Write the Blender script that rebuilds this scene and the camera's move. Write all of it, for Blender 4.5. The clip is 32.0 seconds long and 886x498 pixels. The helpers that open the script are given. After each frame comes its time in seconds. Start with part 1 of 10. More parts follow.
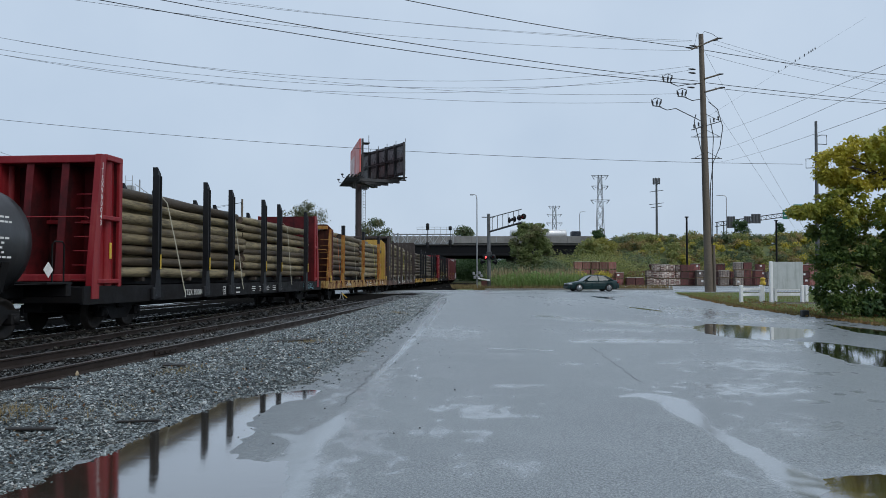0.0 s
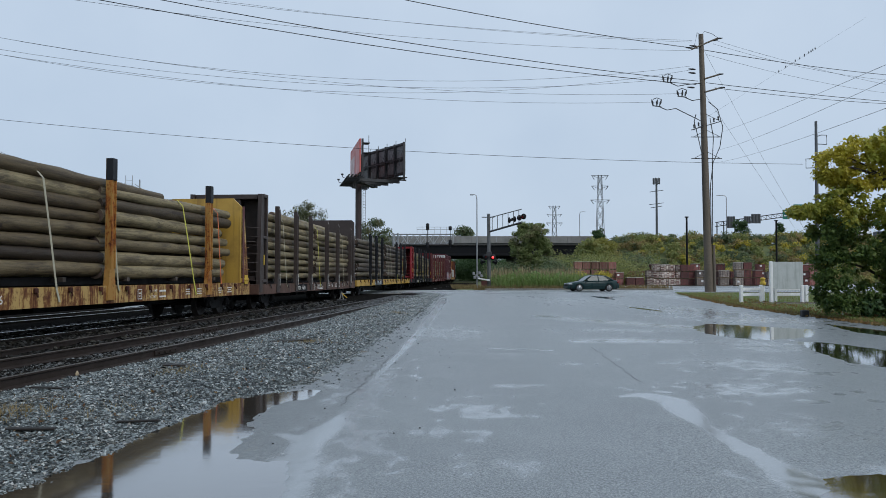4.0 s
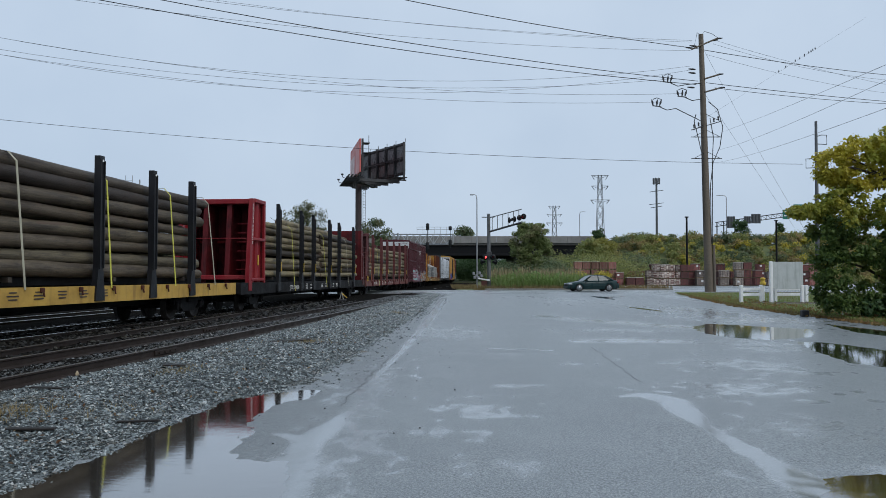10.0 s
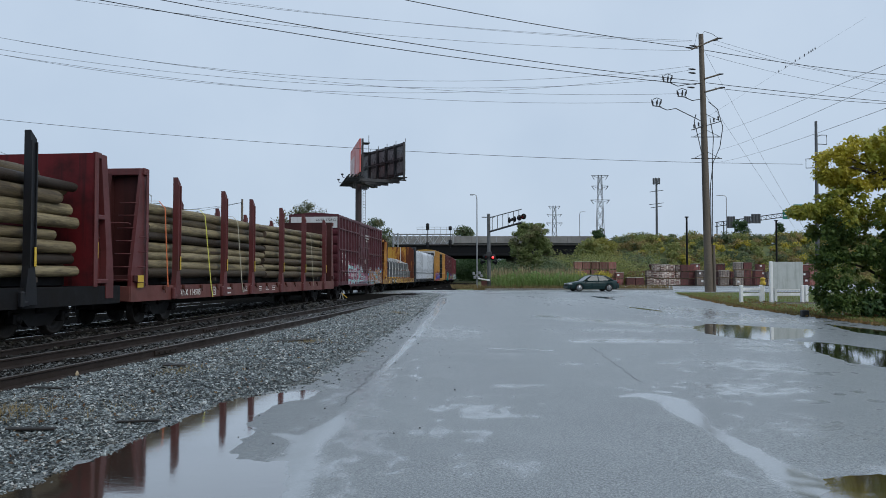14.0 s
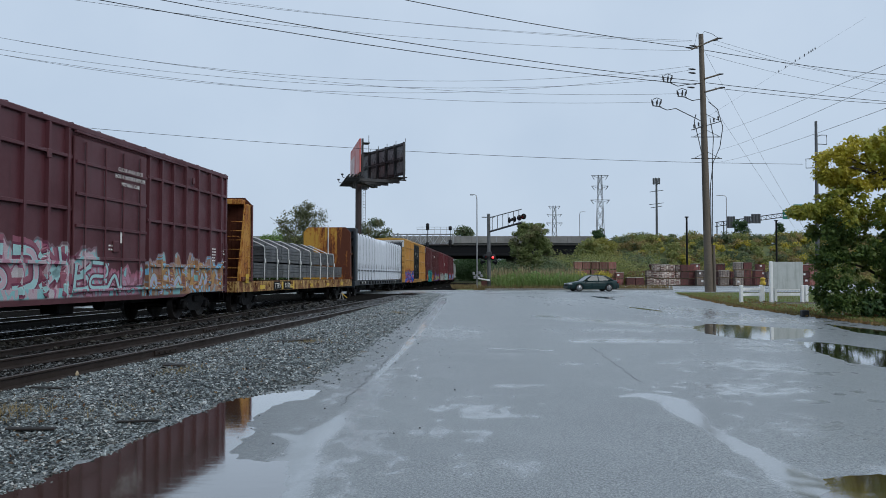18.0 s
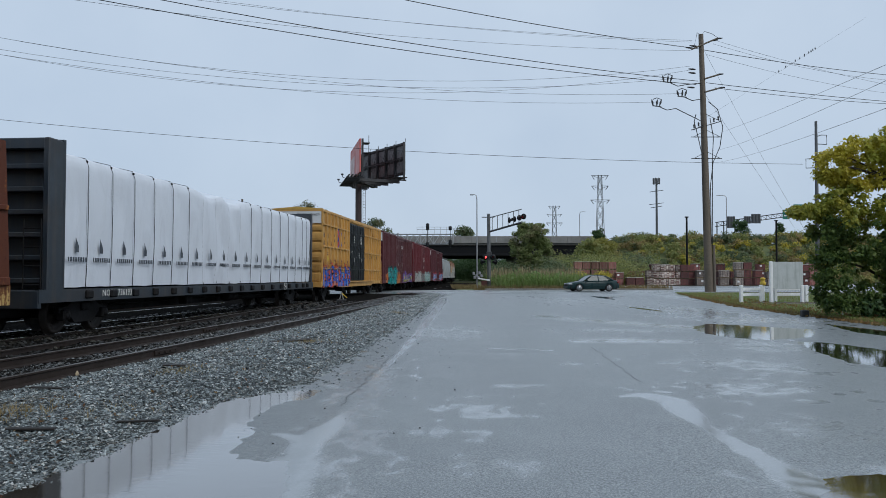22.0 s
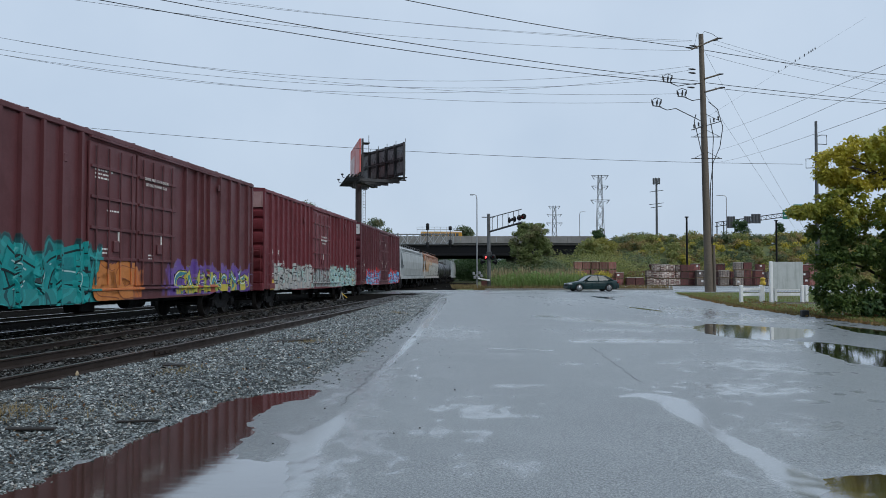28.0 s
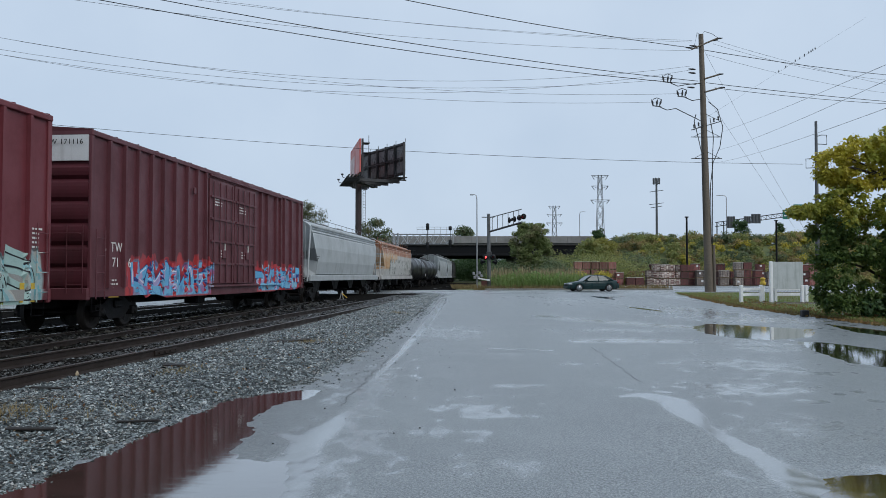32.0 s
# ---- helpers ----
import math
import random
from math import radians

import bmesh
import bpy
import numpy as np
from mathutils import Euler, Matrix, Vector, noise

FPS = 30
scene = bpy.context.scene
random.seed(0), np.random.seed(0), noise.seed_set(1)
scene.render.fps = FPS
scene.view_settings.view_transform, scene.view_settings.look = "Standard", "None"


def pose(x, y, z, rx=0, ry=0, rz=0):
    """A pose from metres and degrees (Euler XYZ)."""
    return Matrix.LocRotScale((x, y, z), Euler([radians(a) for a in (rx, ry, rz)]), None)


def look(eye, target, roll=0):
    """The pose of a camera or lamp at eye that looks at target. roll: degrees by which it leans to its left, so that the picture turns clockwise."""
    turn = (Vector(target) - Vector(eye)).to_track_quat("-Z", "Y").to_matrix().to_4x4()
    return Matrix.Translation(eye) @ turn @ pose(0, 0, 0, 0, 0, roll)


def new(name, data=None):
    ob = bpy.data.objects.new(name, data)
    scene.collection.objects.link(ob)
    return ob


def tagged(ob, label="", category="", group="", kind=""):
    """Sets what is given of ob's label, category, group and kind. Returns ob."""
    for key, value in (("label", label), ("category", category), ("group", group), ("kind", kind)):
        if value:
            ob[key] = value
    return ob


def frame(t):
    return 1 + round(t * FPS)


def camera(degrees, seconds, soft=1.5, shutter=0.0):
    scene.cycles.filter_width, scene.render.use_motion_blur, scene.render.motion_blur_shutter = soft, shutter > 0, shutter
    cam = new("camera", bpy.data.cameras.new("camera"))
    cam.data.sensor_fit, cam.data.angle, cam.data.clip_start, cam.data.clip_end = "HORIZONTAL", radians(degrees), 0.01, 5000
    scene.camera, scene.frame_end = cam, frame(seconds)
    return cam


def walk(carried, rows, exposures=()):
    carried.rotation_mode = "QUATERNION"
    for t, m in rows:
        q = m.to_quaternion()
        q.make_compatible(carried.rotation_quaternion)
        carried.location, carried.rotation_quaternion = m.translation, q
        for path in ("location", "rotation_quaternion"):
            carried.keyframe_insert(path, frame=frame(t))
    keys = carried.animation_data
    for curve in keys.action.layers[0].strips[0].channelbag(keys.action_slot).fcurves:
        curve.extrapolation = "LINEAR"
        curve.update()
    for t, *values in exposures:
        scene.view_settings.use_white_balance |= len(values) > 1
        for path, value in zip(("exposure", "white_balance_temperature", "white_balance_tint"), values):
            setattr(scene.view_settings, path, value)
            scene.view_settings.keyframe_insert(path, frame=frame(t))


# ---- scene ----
# ------------------------------------------------------------------ camera
EYE = 1.45
cam = camera(58.13, 32.0, 0.65)
walk(cam, [(0.0, pose(0, 0, EYE, 91.97, 0, 0)), (32.0, pose(0, 0, EYE, 91.97, 0, 0))], exposures=[(0.0, 0.03, 6300, 9.0), (17.0, 0.04, 6300, 9.0), (21.0, 0.0, 6300, 9.0), (25.0, 0.0, 6300, 9.0), (28.0, 0.06, 6300, 9.0), (32.0, 0.08, 6300, 9.0)])

# ------------------------------------------------------------------ light: an overcast autumn day after rain
SUN_EL, SUN_ROT = 44.0, 131.0
world = bpy.data.worlds.new("overcast_sky")
scene.world = world
world.use_nodes = True
wn, wl = world.node_tree.nodes, world.node_tree.links
wn.clear()
w_out = wn.new("ShaderNodeOutputWorld")
w_bg = wn.new("ShaderNodeBackground")
w_sky = wn.new("ShaderNodeTexSky")
w_sky.sky_type = "NISHITA"
w_sky.sun_disc = False
w_sky.sun_elevation, w_sky.sun_rotation = radians(SUN_EL), radians(SUN_ROT)
w_sky.air_density, w_sky.dust_density = 1.0, 3.0
w_dim = wn.new("ShaderNodeMix")
w_dim.data_type, w_dim.blend_type = "RGBA", "MULTIPLY"
w_dim.inputs["Factor"].default_value = 1.0
w_dim.inputs[7].default_value = (0.10, 0.10, 0.10, 1)
w_noise = wn.new("ShaderNodeTexNoise")
w_noise.inputs["Scale"].default_value, w_noise.inputs["Detail"].default_value = 1.7, 6.0
w_ramp = wn.new("ShaderNodeValToRGB")
w_ramp.color_ramp.elements[0].position, w_ramp.color_ramp.elements[0].color = 0.34, (0.470, 0.570, 0.705, 1)
w_ramp.color_ramp.elements[1].position, w_ramp.color_ramp.elements[1].color = 0.68, (0.625, 0.718, 0.835, 1)
w_mix = wn.new("ShaderNodeMix")
w_mix.data_type = "RGBA"
w_mix.inputs["Factor"].default_value = 0.90
wl.new(w_sky.outputs[0], w_dim.inputs[6])
wl.new(w_noise.outputs[0], w_ramp.inputs[0])
wl.new(w_dim.outputs[2], w_mix.inputs[6])
wl.new(w_ramp.outputs[0], w_mix.inputs[7])
wl.new(w_mix.outputs[2], w_bg.inputs[0])
w_bg.inputs[1].default_value = 1.0
wl.new(w_bg.outputs[0], w_out.inputs[0])

sun = new("sun", bpy.data.lights.new("sun", "SUN"))
sun.data.energy, sun.data.angle, sun.data.color = 1.3, radians(40), (1.0, 0.96, 0.90)
sun.matrix_world = look((48, -42, 62), (0, 0, 0))
# ------------------------------------------------------------------ materials
MATS = {}


def node_mat(name):
    m = bpy.data.materials.new(name)
    m.use_nodes = True
    nt = m.node_tree
    return m, nt.nodes, nt.links, nt.nodes["Principled BSDF"]


def mixer(nodes, links, fac, a, b, blend="MIX"):
    n = nodes.new("ShaderNodeMix")
    n.data_type, n.blend_type = "RGBA", blend
    for sock, v in ((n.inputs[0], fac), (n.inputs[6], a), (n.inputs[7], b)):
        if hasattr(v, "is_linked"):
            links.new(v, sock)
        elif isinstance(v, (int, float)):
            sock.default_value = v
        else:
            sock.default_value = (*v, 1)
    return n.outputs[2]


def noise_node(nodes, links, vec, scale, detail=4.0, rough=0.6, dist=0.0):
    n = nodes.new("ShaderNodeTexNoise")
    n.inputs["Scale"].default_value, n.inputs["Detail"].default_value = scale, detail
    n.inputs["Roughness"].default_value, n.inputs["Distortion"].default_value = rough, dist
    if vec is not None:
        links.new(vec, n.inputs["Vector"])
    return n.outputs[0]


def step(nodes, links, sock, lo, hi, v0=0.0, v1=1.0):
    n = nodes.new("ShaderNodeMapRange")
    n.interpolation_type = "SMOOTHSTEP"
    n.inputs[1].default_value, n.inputs[2].default_value = lo, hi
    n.inputs[3].default_value, n.inputs[4].default_value = v0, v1
    links.new(sock, n.inputs[0])
    return n.outputs[0]


def calc(nodes, links, op, a, b=0.0, clamp=False):
    n = nodes.new("ShaderNodeMath")
    n.operation, n.use_clamp = op, clamp
    for sock, v in ((n.inputs[0], a), (n.inputs[1], b)):
        if hasattr(v, "is_linked"):
            links.new(v, sock)
        else:
            sock.default_value = v
    return n.outputs[0]


def coords(nodes, links, scale=(1, 1, 1), where="Object"):
    tc = nodes.new("ShaderNodeTexCoord")
    mp = nodes.new("ShaderNodeMapping")
    mp.inputs["Scale"].default_value = scale
    links.new(tc.outputs[where], mp.inputs["Vector"])
    return mp.outputs[0]


def bumped(nodes, links, bsdf, height, strength, dist=0.01):
    b = nodes.new("ShaderNodeBump")
    b.inputs["Strength"].default_value, b.inputs["Distance"].default_value = strength, dist
    links.new(height, b.inputs["Height"])
    links.new(b.outputs[0], bsdf.inputs["Normal"])


def surface(name, base, rough=0.6, metal=0.0, dirt=None, amount=0.45, scale=1.0, grain=40.0, bump=0.25, random=0.0, streak=0.0, specular=0.5):
    """A weathered surface: two scales of stain, fine grain in colour, gloss and relief; random: spread between objects; streak: run-down stains."""
    key = ("surface", name)
    if key in MATS:
        return MATS[key]
    m, nodes, links, bsdf = node_mat(name)
    dirt = dirt or tuple(c * 0.45 for c in base)
    vec = coords(nodes, links)
    big = noise_node(nodes, links, vec, 0.9 * scale, 5.0, 0.65)
    col = mixer(nodes, links, step(nodes, links, big, 0.42, 0.75, 0.0, amount), base, dirt)
    fine = noise_node(nodes, links, vec, grain, 3.0, 0.7)
    col = mixer(nodes, links, step(nodes, links, fine, 0.3, 0.75, 0.0, 0.35), col, tuple(c * 0.6 for c in base))
    if streak:
        run = noise_node(nodes, links, coords(nodes, links, (5.0 * scale, 5.0 * scale, 0.35 * scale)), 1.0, 4.0, 0.6)
        col = mixer(nodes, links, step(nodes, links, run, 0.5, 0.72, 0.0, streak), col, dirt)
    if random:
        info = nodes.new("ShaderNodeObjectInfo")
        hsv = nodes.new("ShaderNodeHueSaturation")
        links.new(step(nodes, links, info.outputs["Random"], 0, 1, 1 - random, 1 + random), hsv.inputs["Value"])
        links.new(col, hsv.inputs["Color"])
        col = hsv.outputs[0]
    links.new(col, bsdf.inputs["Base Color"])
    links.new(step(nodes, links, big, 0.3, 0.7, max(rough - 0.12, 0.03), min(rough + 0.12, 1)), bsdf.inputs["Roughness"])
    bsdf.inputs["Metallic"].default_value = metal
    bsdf.inputs["Specular IOR Level"].default_value = specular
    if bump:
        bumped(nodes, links, bsdf, fine, bump, 0.01)
    MATS[key] = m
    return m


def glowing(name, colour, strength):
    m, nodes, links, bsdf = node_mat(name)
    bsdf.inputs["Base Color"].default_value = (*colour, 1)
    bsdf.inputs["Emission Color"].default_value = (*colour, 1)
    bsdf.inputs["Emission Strength"].default_value = strength
    return m


def asphalt_mat():
    m, nodes, links, bsdf = node_mat("wet_asphalt")
    vec = coords(nodes, links)
    big = noise_node(nodes, links, coords(nodes, links, (1.0, 0.7, 1.0)), 0.16, 3.0, 0.5, 0.4)
    mid = noise_node(nodes, links, vec, 0.8, 5.0, 0.65)
    fine = noise_node(nodes, links, vec, 52.0, 3.0, 0.75)
    spk = noise_node(nodes, links, vec, 120.0, 1.0, 0.5)
    salt = noise_node(nodes, links, coords(nodes, links, (1.0, 0.6, 1.0)), 2.2, 6.0, 0.75, 0.8)
    col = mixer(nodes, links, step(nodes, links, mid, 0.3, 0.7), (0.152, 0.174, 0.184), (0.185, 0.209, 0.219))
    col = mixer(nodes, links, step(nodes, links, big, 0.40, 0.62, 0.0, 0.8), col, (0.112, 0.128, 0.138))
    col = mixer(nodes, links, step(nodes, links, salt, 0.60, 0.72, 0.0, 0.55), col, (0.30, 0.305, 0.305))
    col = mixer(nodes, links, step(nodes, links, fine, 0.51, 0.60, 0.0, 0.75), col, (0.34, 0.37, 0.375))
    col = mixer(nodes, links, step(nodes, links, fine, 0.47, 0.38, 0.0, 0.85), col, (0.022, 0.024, 0.026))
    col = mixer(nodes, links, step(nodes, links, spk, 0.62, 0.68, 0.0, 0.95), col, (0.50, 0.50, 0.48))
    old = nodes.new("ShaderNodeAttribute")
    old.attribute_name = "old_asphalt"
    grit = noise_node(nodes, links, vec, 26.0, 4.0, 0.8)
    col = mixer(nodes, links, calc(nodes, links, "MULTIPLY", old.outputs["Fac"], step(nodes, links, grit, 0.42, 0.60, 0.05, 0.7)), col, (0.105, 0.113, 0.114))
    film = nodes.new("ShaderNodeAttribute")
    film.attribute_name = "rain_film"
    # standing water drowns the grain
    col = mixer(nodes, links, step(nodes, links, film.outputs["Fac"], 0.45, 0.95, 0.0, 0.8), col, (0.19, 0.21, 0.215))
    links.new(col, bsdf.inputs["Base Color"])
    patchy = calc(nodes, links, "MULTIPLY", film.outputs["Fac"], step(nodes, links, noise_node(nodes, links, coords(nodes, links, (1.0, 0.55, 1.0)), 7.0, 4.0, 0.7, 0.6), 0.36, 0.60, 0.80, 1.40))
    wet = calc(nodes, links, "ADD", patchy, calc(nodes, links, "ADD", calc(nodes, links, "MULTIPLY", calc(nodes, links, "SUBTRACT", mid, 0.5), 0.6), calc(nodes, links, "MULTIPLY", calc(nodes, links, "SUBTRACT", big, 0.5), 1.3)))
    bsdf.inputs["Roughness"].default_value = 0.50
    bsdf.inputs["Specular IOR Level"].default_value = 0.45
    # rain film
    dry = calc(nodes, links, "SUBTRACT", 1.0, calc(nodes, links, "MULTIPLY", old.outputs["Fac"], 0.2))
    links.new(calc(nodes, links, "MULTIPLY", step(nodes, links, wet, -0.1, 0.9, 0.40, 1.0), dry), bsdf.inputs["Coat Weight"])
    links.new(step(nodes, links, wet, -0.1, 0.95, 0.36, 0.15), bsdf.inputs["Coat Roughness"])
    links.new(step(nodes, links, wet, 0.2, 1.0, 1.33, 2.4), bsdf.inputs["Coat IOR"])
    h = calc(nodes, links, "ADD", calc(nodes, links, "MULTIPLY", fine, 0.6), calc(nodes, links, "MULTIPLY", spk, 0.4))
    bumped(nodes, links, bsdf, h, 0.45, 0.006)
    return m


def gravel_mat(name, dark, pale, mud, gloss):
    m, nodes, links, bsdf = node_mat(name)
    vec = coords(nodes, links)
    v = nodes.new("ShaderNodeTexVoronoi")
    v.inputs["Scale"].default_value = 30.0
    links.new(vec, v.inputs["Vector"])
    mid = noise_node(nodes, links, vec, 0.8, 5.0, 0.65)
    sep = nodes.new("ShaderNodeSeparateColor")
    links.new(v.outputs["Color"], sep.inputs[0])
    col = mixer(nodes, links, sep.outputs[0], dark, pale)
    col = mixer(nodes, links, step(nodes, links, mid, 0.5, 0.75, 0.0, 0.5), col, mud)
    links.new(col, bsdf.inputs["Base Color"])
    bsdf.inputs["Roughness"].default_value = 0.6
    bsdf.inputs["Specular IOR Level"].default_value = gloss
    bumped(nodes, links, bsdf, v.outputs["Distance"], 0.9, 0.03)
    return m


def water_mat(name, colour, rough, ior, ripple):
    m, nodes, links, bsdf = node_mat(name)
    n = noise_node(nodes, links, coords(nodes, links, (1.2, 3.4, 1.0)), 2.6, 4.0, 0.55)
    bsdf.inputs["Base Color"].default_value = (*colour, 1)
    bsdf.inputs["Roughness"].default_value = rough
    bsdf.inputs["IOR"].default_value = ior
    bsdf.inputs["Coat Weight"].default_value = 1.0
    bsdf.inputs["Coat IOR"].default_value = 1.45
    bsdf.inputs["Coat Roughness"].default_value = rough
    bumped(nodes, links, bsdf, n, ripple, 0.005)
    return m


def leafy(name, a, b, c=None, rough=0.55):
    """Foliage: a colour to each leaf by its island, paler by noise."""
    m, nodes, links, bsdf = node_mat(name)
    geo = nodes.new("ShaderNodeNewGeometry")
    vec = coords(nodes, links)
    n = noise_node(nodes, links, vec, 0.55, 3.0, 0.6)
    col = mixer(nodes, links, geo.outputs["Random Per Island"], a, b)
    if c:
        col = mixer(nodes, links, step(nodes, links, n, 0.48, 0.68), col, c)
    links.new(col, bsdf.inputs["Base Color"])
    bsdf.inputs["Roughness"].default_value = rough
    bsdf.inputs["Specular IOR Level"].default_value = 0.35
    thin = nodes.new("ShaderNodeBsdfTranslucent")
    both = nodes.new("ShaderNodeMixShader")
    both.inputs[0].default_value = 0.42
    links.new(col, thin.inputs[0])
    links.new(bsdf.outputs[0], both.inputs[1])
    links.new(thin.outputs[0], both.inputs[2])
    links.new(both.outputs[0], nodes["Material Output"].inputs[0])
    return m


def wood_mat(name, pale, dark, random=0.25):
    """Weathered pole wood with grain along x."""
    m, nodes, links, bsdf = node_mat(name)
    vec = coords(nodes, links, (0.6, 9.0, 9.0))
    g = noise_node(nodes, links, vec, 3.0, 5.0, 0.7)
    big = noise_node(nodes, links, coords(nodes, links), 0.7, 4.0, 0.6)
    info = nodes.new("ShaderNodeObjectInfo")
    col = mixer(nodes, links, step(nodes, links, g, 0.35, 0.7), pale, dark)
    col = mixer(nodes, links, step(nodes, links, big, 0.4, 0.7, 0.0, 0.6), col, tuple(0.5 * (p + d) * 0.8 for p, d in zip(pale, dark)))
    hsv = nodes.new("ShaderNodeHueSaturation")
    links.new(step(nodes, links, info.outputs["Random"], 0, 1, 1 - random * 1.6, 1 + random), hsv.inputs["Value"])
    links.new(step(nodes, links, info.outputs["Random"], 0, 1, 0.8, 1.15), hsv.inputs["Saturation"])
    links.new(col, hsv.inputs["Color"])
    links.new(hsv.outputs[0], bsdf.inputs["Base Color"])
    bsdf.inputs["Roughness"].default_value = 0.62
    bumped(nodes, links, bsdf, g, 0.5, 0.012)
    return m


def log_mat(name, tones, wet):
    """Peeled pole wood, made for a pole of unit length and radius along x: tones by object, blotches, checks and knots."""
    m, nodes, links, bsdf = node_mat(name)
    info = nodes.new("ShaderNodeObjectInfo")
    ramp = nodes.new("ShaderNodeValToRGB")
    for k, col in enumerate(tones):
        if k > 1:
            ramp.color_ramp.elements.new(0.5)
        ramp.color_ramp.elements[k].position, ramp.color_ramp.elements[k].color = k / (len(tones) - 1), (*col, 1)
    links.new(info.outputs["Random"], ramp.inputs[0])
    shift = nodes.new("ShaderNodeVectorMath")
    shift.operation = "ADD"
    tc = nodes.new("ShaderNodeTexCoord")
    far = nodes.new("ShaderNodeCombineXYZ")
    links.new(calc(nodes, links, "MULTIPLY", info.outputs["Random"], 40.0), far.inputs[0])
    links.new(tc.outputs["Object"], shift.inputs[0])
    links.new(far.outputs[0], shift.inputs[1])

    def mapped(sc):
        mp = nodes.new("ShaderNodeMapping")
        mp.inputs["Scale"].default_value = sc
        links.new(shift.outputs[0], mp.inputs["Vector"])
        return mp.outputs[0]
    blot = noise_node(nodes, links, mapped((9.0, 0.9, 0.9)), 1.0, 5.0, 0.7)
    grain = noise_node(nodes, links, mapped((14.0, 8.0, 8.0)), 1.0, 5.0, 0.75)
    knot = noise_node(nodes, links, mapped((30.0, 2.6, 2.6)), 1.0, 2.0, 0.5)
    col = mixer(nodes, links, step(nodes, links, blot, 0.42, 0.66, 0.0, 0.7), ramp.outputs[0], wet)
    hsv = nodes.new("ShaderNodeHueSaturation")
    links.new(step(nodes, links, grain, 0.3, 0.72, 1.25, 0.55), hsv.inputs["Value"])
    links.new(col, hsv.inputs["Color"])
    col = mixer(nodes, links, step(nodes, links, knot, 0.68, 0.74, 0.0, 0.7), hsv.outputs[0], wet)
    links.new(col, bsdf.inputs["Base Color"])
    bsdf.inputs["Roughness"].default_value = 0.6
    bsdf.inputs["Specular IOR Level"].default_value = 0.3
    bumped(nodes, links, bsdf, grain, 0.7, 0.015)
    return m


ASPHALT = asphalt_mat()
# Ground beneath the loose stones, darkened to paint the shade in their gaps.
GRAVEL = gravel_mat("wet_gravel_with_gap_shade", (0.008, 0.010, 0.010), (0.050, 0.058, 0.058), (0.045, 0.040, 0.033), 0.12)
# Near black: the shade under the cars is put into this ground.
CINDERS = gravel_mat("shaded_oily_cinders", (0.006, 0.006, 0.006), (0.024, 0.023, 0.021), (0.012, 0.010, 0.009), 0.0)
WATER = water_mat("puddle_water", (0.042, 0.035, 0.026), 0.05, 2.05, 0.26)
RAIL = surface("rusty_rail", (0.028, 0.019, 0.015), 0.6, 0.1, (0.016, 0.012, 0.010), 0.6, 2.0, specular=0.3)
RAIL_TOP = surface("worn_rail_head", (0.12, 0.105, 0.095), 0.38, 0.7, (0.05, 0.038, 0.03), 0.6, 3.0)
TIE = surface("creosoted_tie", (0.055, 0.043, 0.034), 0.75, 0.0, (0.025, 0.02, 0.017), 0.5, 3.0, random=0.3)
STEEL_BLACK = surface("grimy_black_steel", (0.009, 0.009, 0.010), 0.62, 0.0, (0.018, 0.015, 0.013), 0.6, 2.0, specular=0.15)
STAKE_BLACK = surface("black_painted_stake", (0.009, 0.010, 0.013), 0.5, 0.0, (0.02, 0.019, 0.018), 0.5, 2.0, specular=0.3)
WHEEL = surface("worn_wheel_steel", (0.020, 0.017, 0.015), 0.6, 0.2, (0.012, 0.010, 0.009), 0.7, 3.0, specular=0.2)
WHITE_PAINT = surface("white_stencil_paint", (0.75, 0.75, 0.72), 0.6, 0.0, (0.4, 0.4, 0.38), 0.4, 6.0)
YELLOW_MARK = surface("yellow_marker", (0.62, 0.42, 0.04), 0.5)
STRAP_YELLOW = surface("yellow_web_strap", (0.62, 0.60, 0.08), 0.6)
STRAP_PALE = surface("faded_web_strap", (0.42, 0.40, 0.30), 0.7)
STRAP_ORANGE = surface("orange_web_strap", (0.62, 0.16, 0.05), 0.7)
POLE_WOOD = log_mat("treated_pole_wood", ((0.027, 0.019, 0.014), (0.115, 0.087, 0.050), (0.225, 0.182, 0.100), (0.064, 0.044, 0.030), (0.260, 0.216, 0.125)), (0.042, 0.031, 0.021))
POLE_DARK = log_mat("dark_creosote_pole", ((0.040, 0.030, 0.024), (0.100, 0.080, 0.056), (0.070, 0.045, 0.035), (0.160, 0.138, 0.085)), (0.026, 0.019, 0.015))
POLE_END = surface("sawn_pole_end", (0.075, 0.052, 0.038), 0.8, random=0.5)
SHINY_RAIL = surface("polished_rail_head", (0.50, 0.49, 0.48), 0.22, 0.9, (0.25, 0.22, 0.2), 0.4, 3.0, bump=0)
MAST_STEEL = surface("weathered_mast_steel", (0.13, 0.135, 0.135), 0.6, 0.3, (0.06, 0.06, 0.06), 0.6, 2.0)
GALV = surface("galvanised_steel", (0.36, 0.37, 0.38), 0.5, 0.5, (0.2, 0.2, 0.2), 0.5, 2.0)
DARK_METAL = surface("dark_weathered_metal", (0.05, 0.05, 0.053), 0.55, 0.3)
CONCRETE = surface("weathered_concrete", (0.24, 0.235, 0.225), 0.8, 0.0, (0.11, 0.105, 0.10), 0.6, 0.3, streak=0.5)
CONCRETE_DARK = surface("sooty_concrete", (0.10, 0.098, 0.095), 0.85, 0.0, (0.05, 0.05, 0.05), 0.6, 0.3, streak=0.5)
WHITE_WOOD = surface("white_painted_wood", (0.86, 0.87, 0.87), 0.5, 0.0, (0.6, 0.6, 0.57), 0.3, 2.5, streak=0.2)
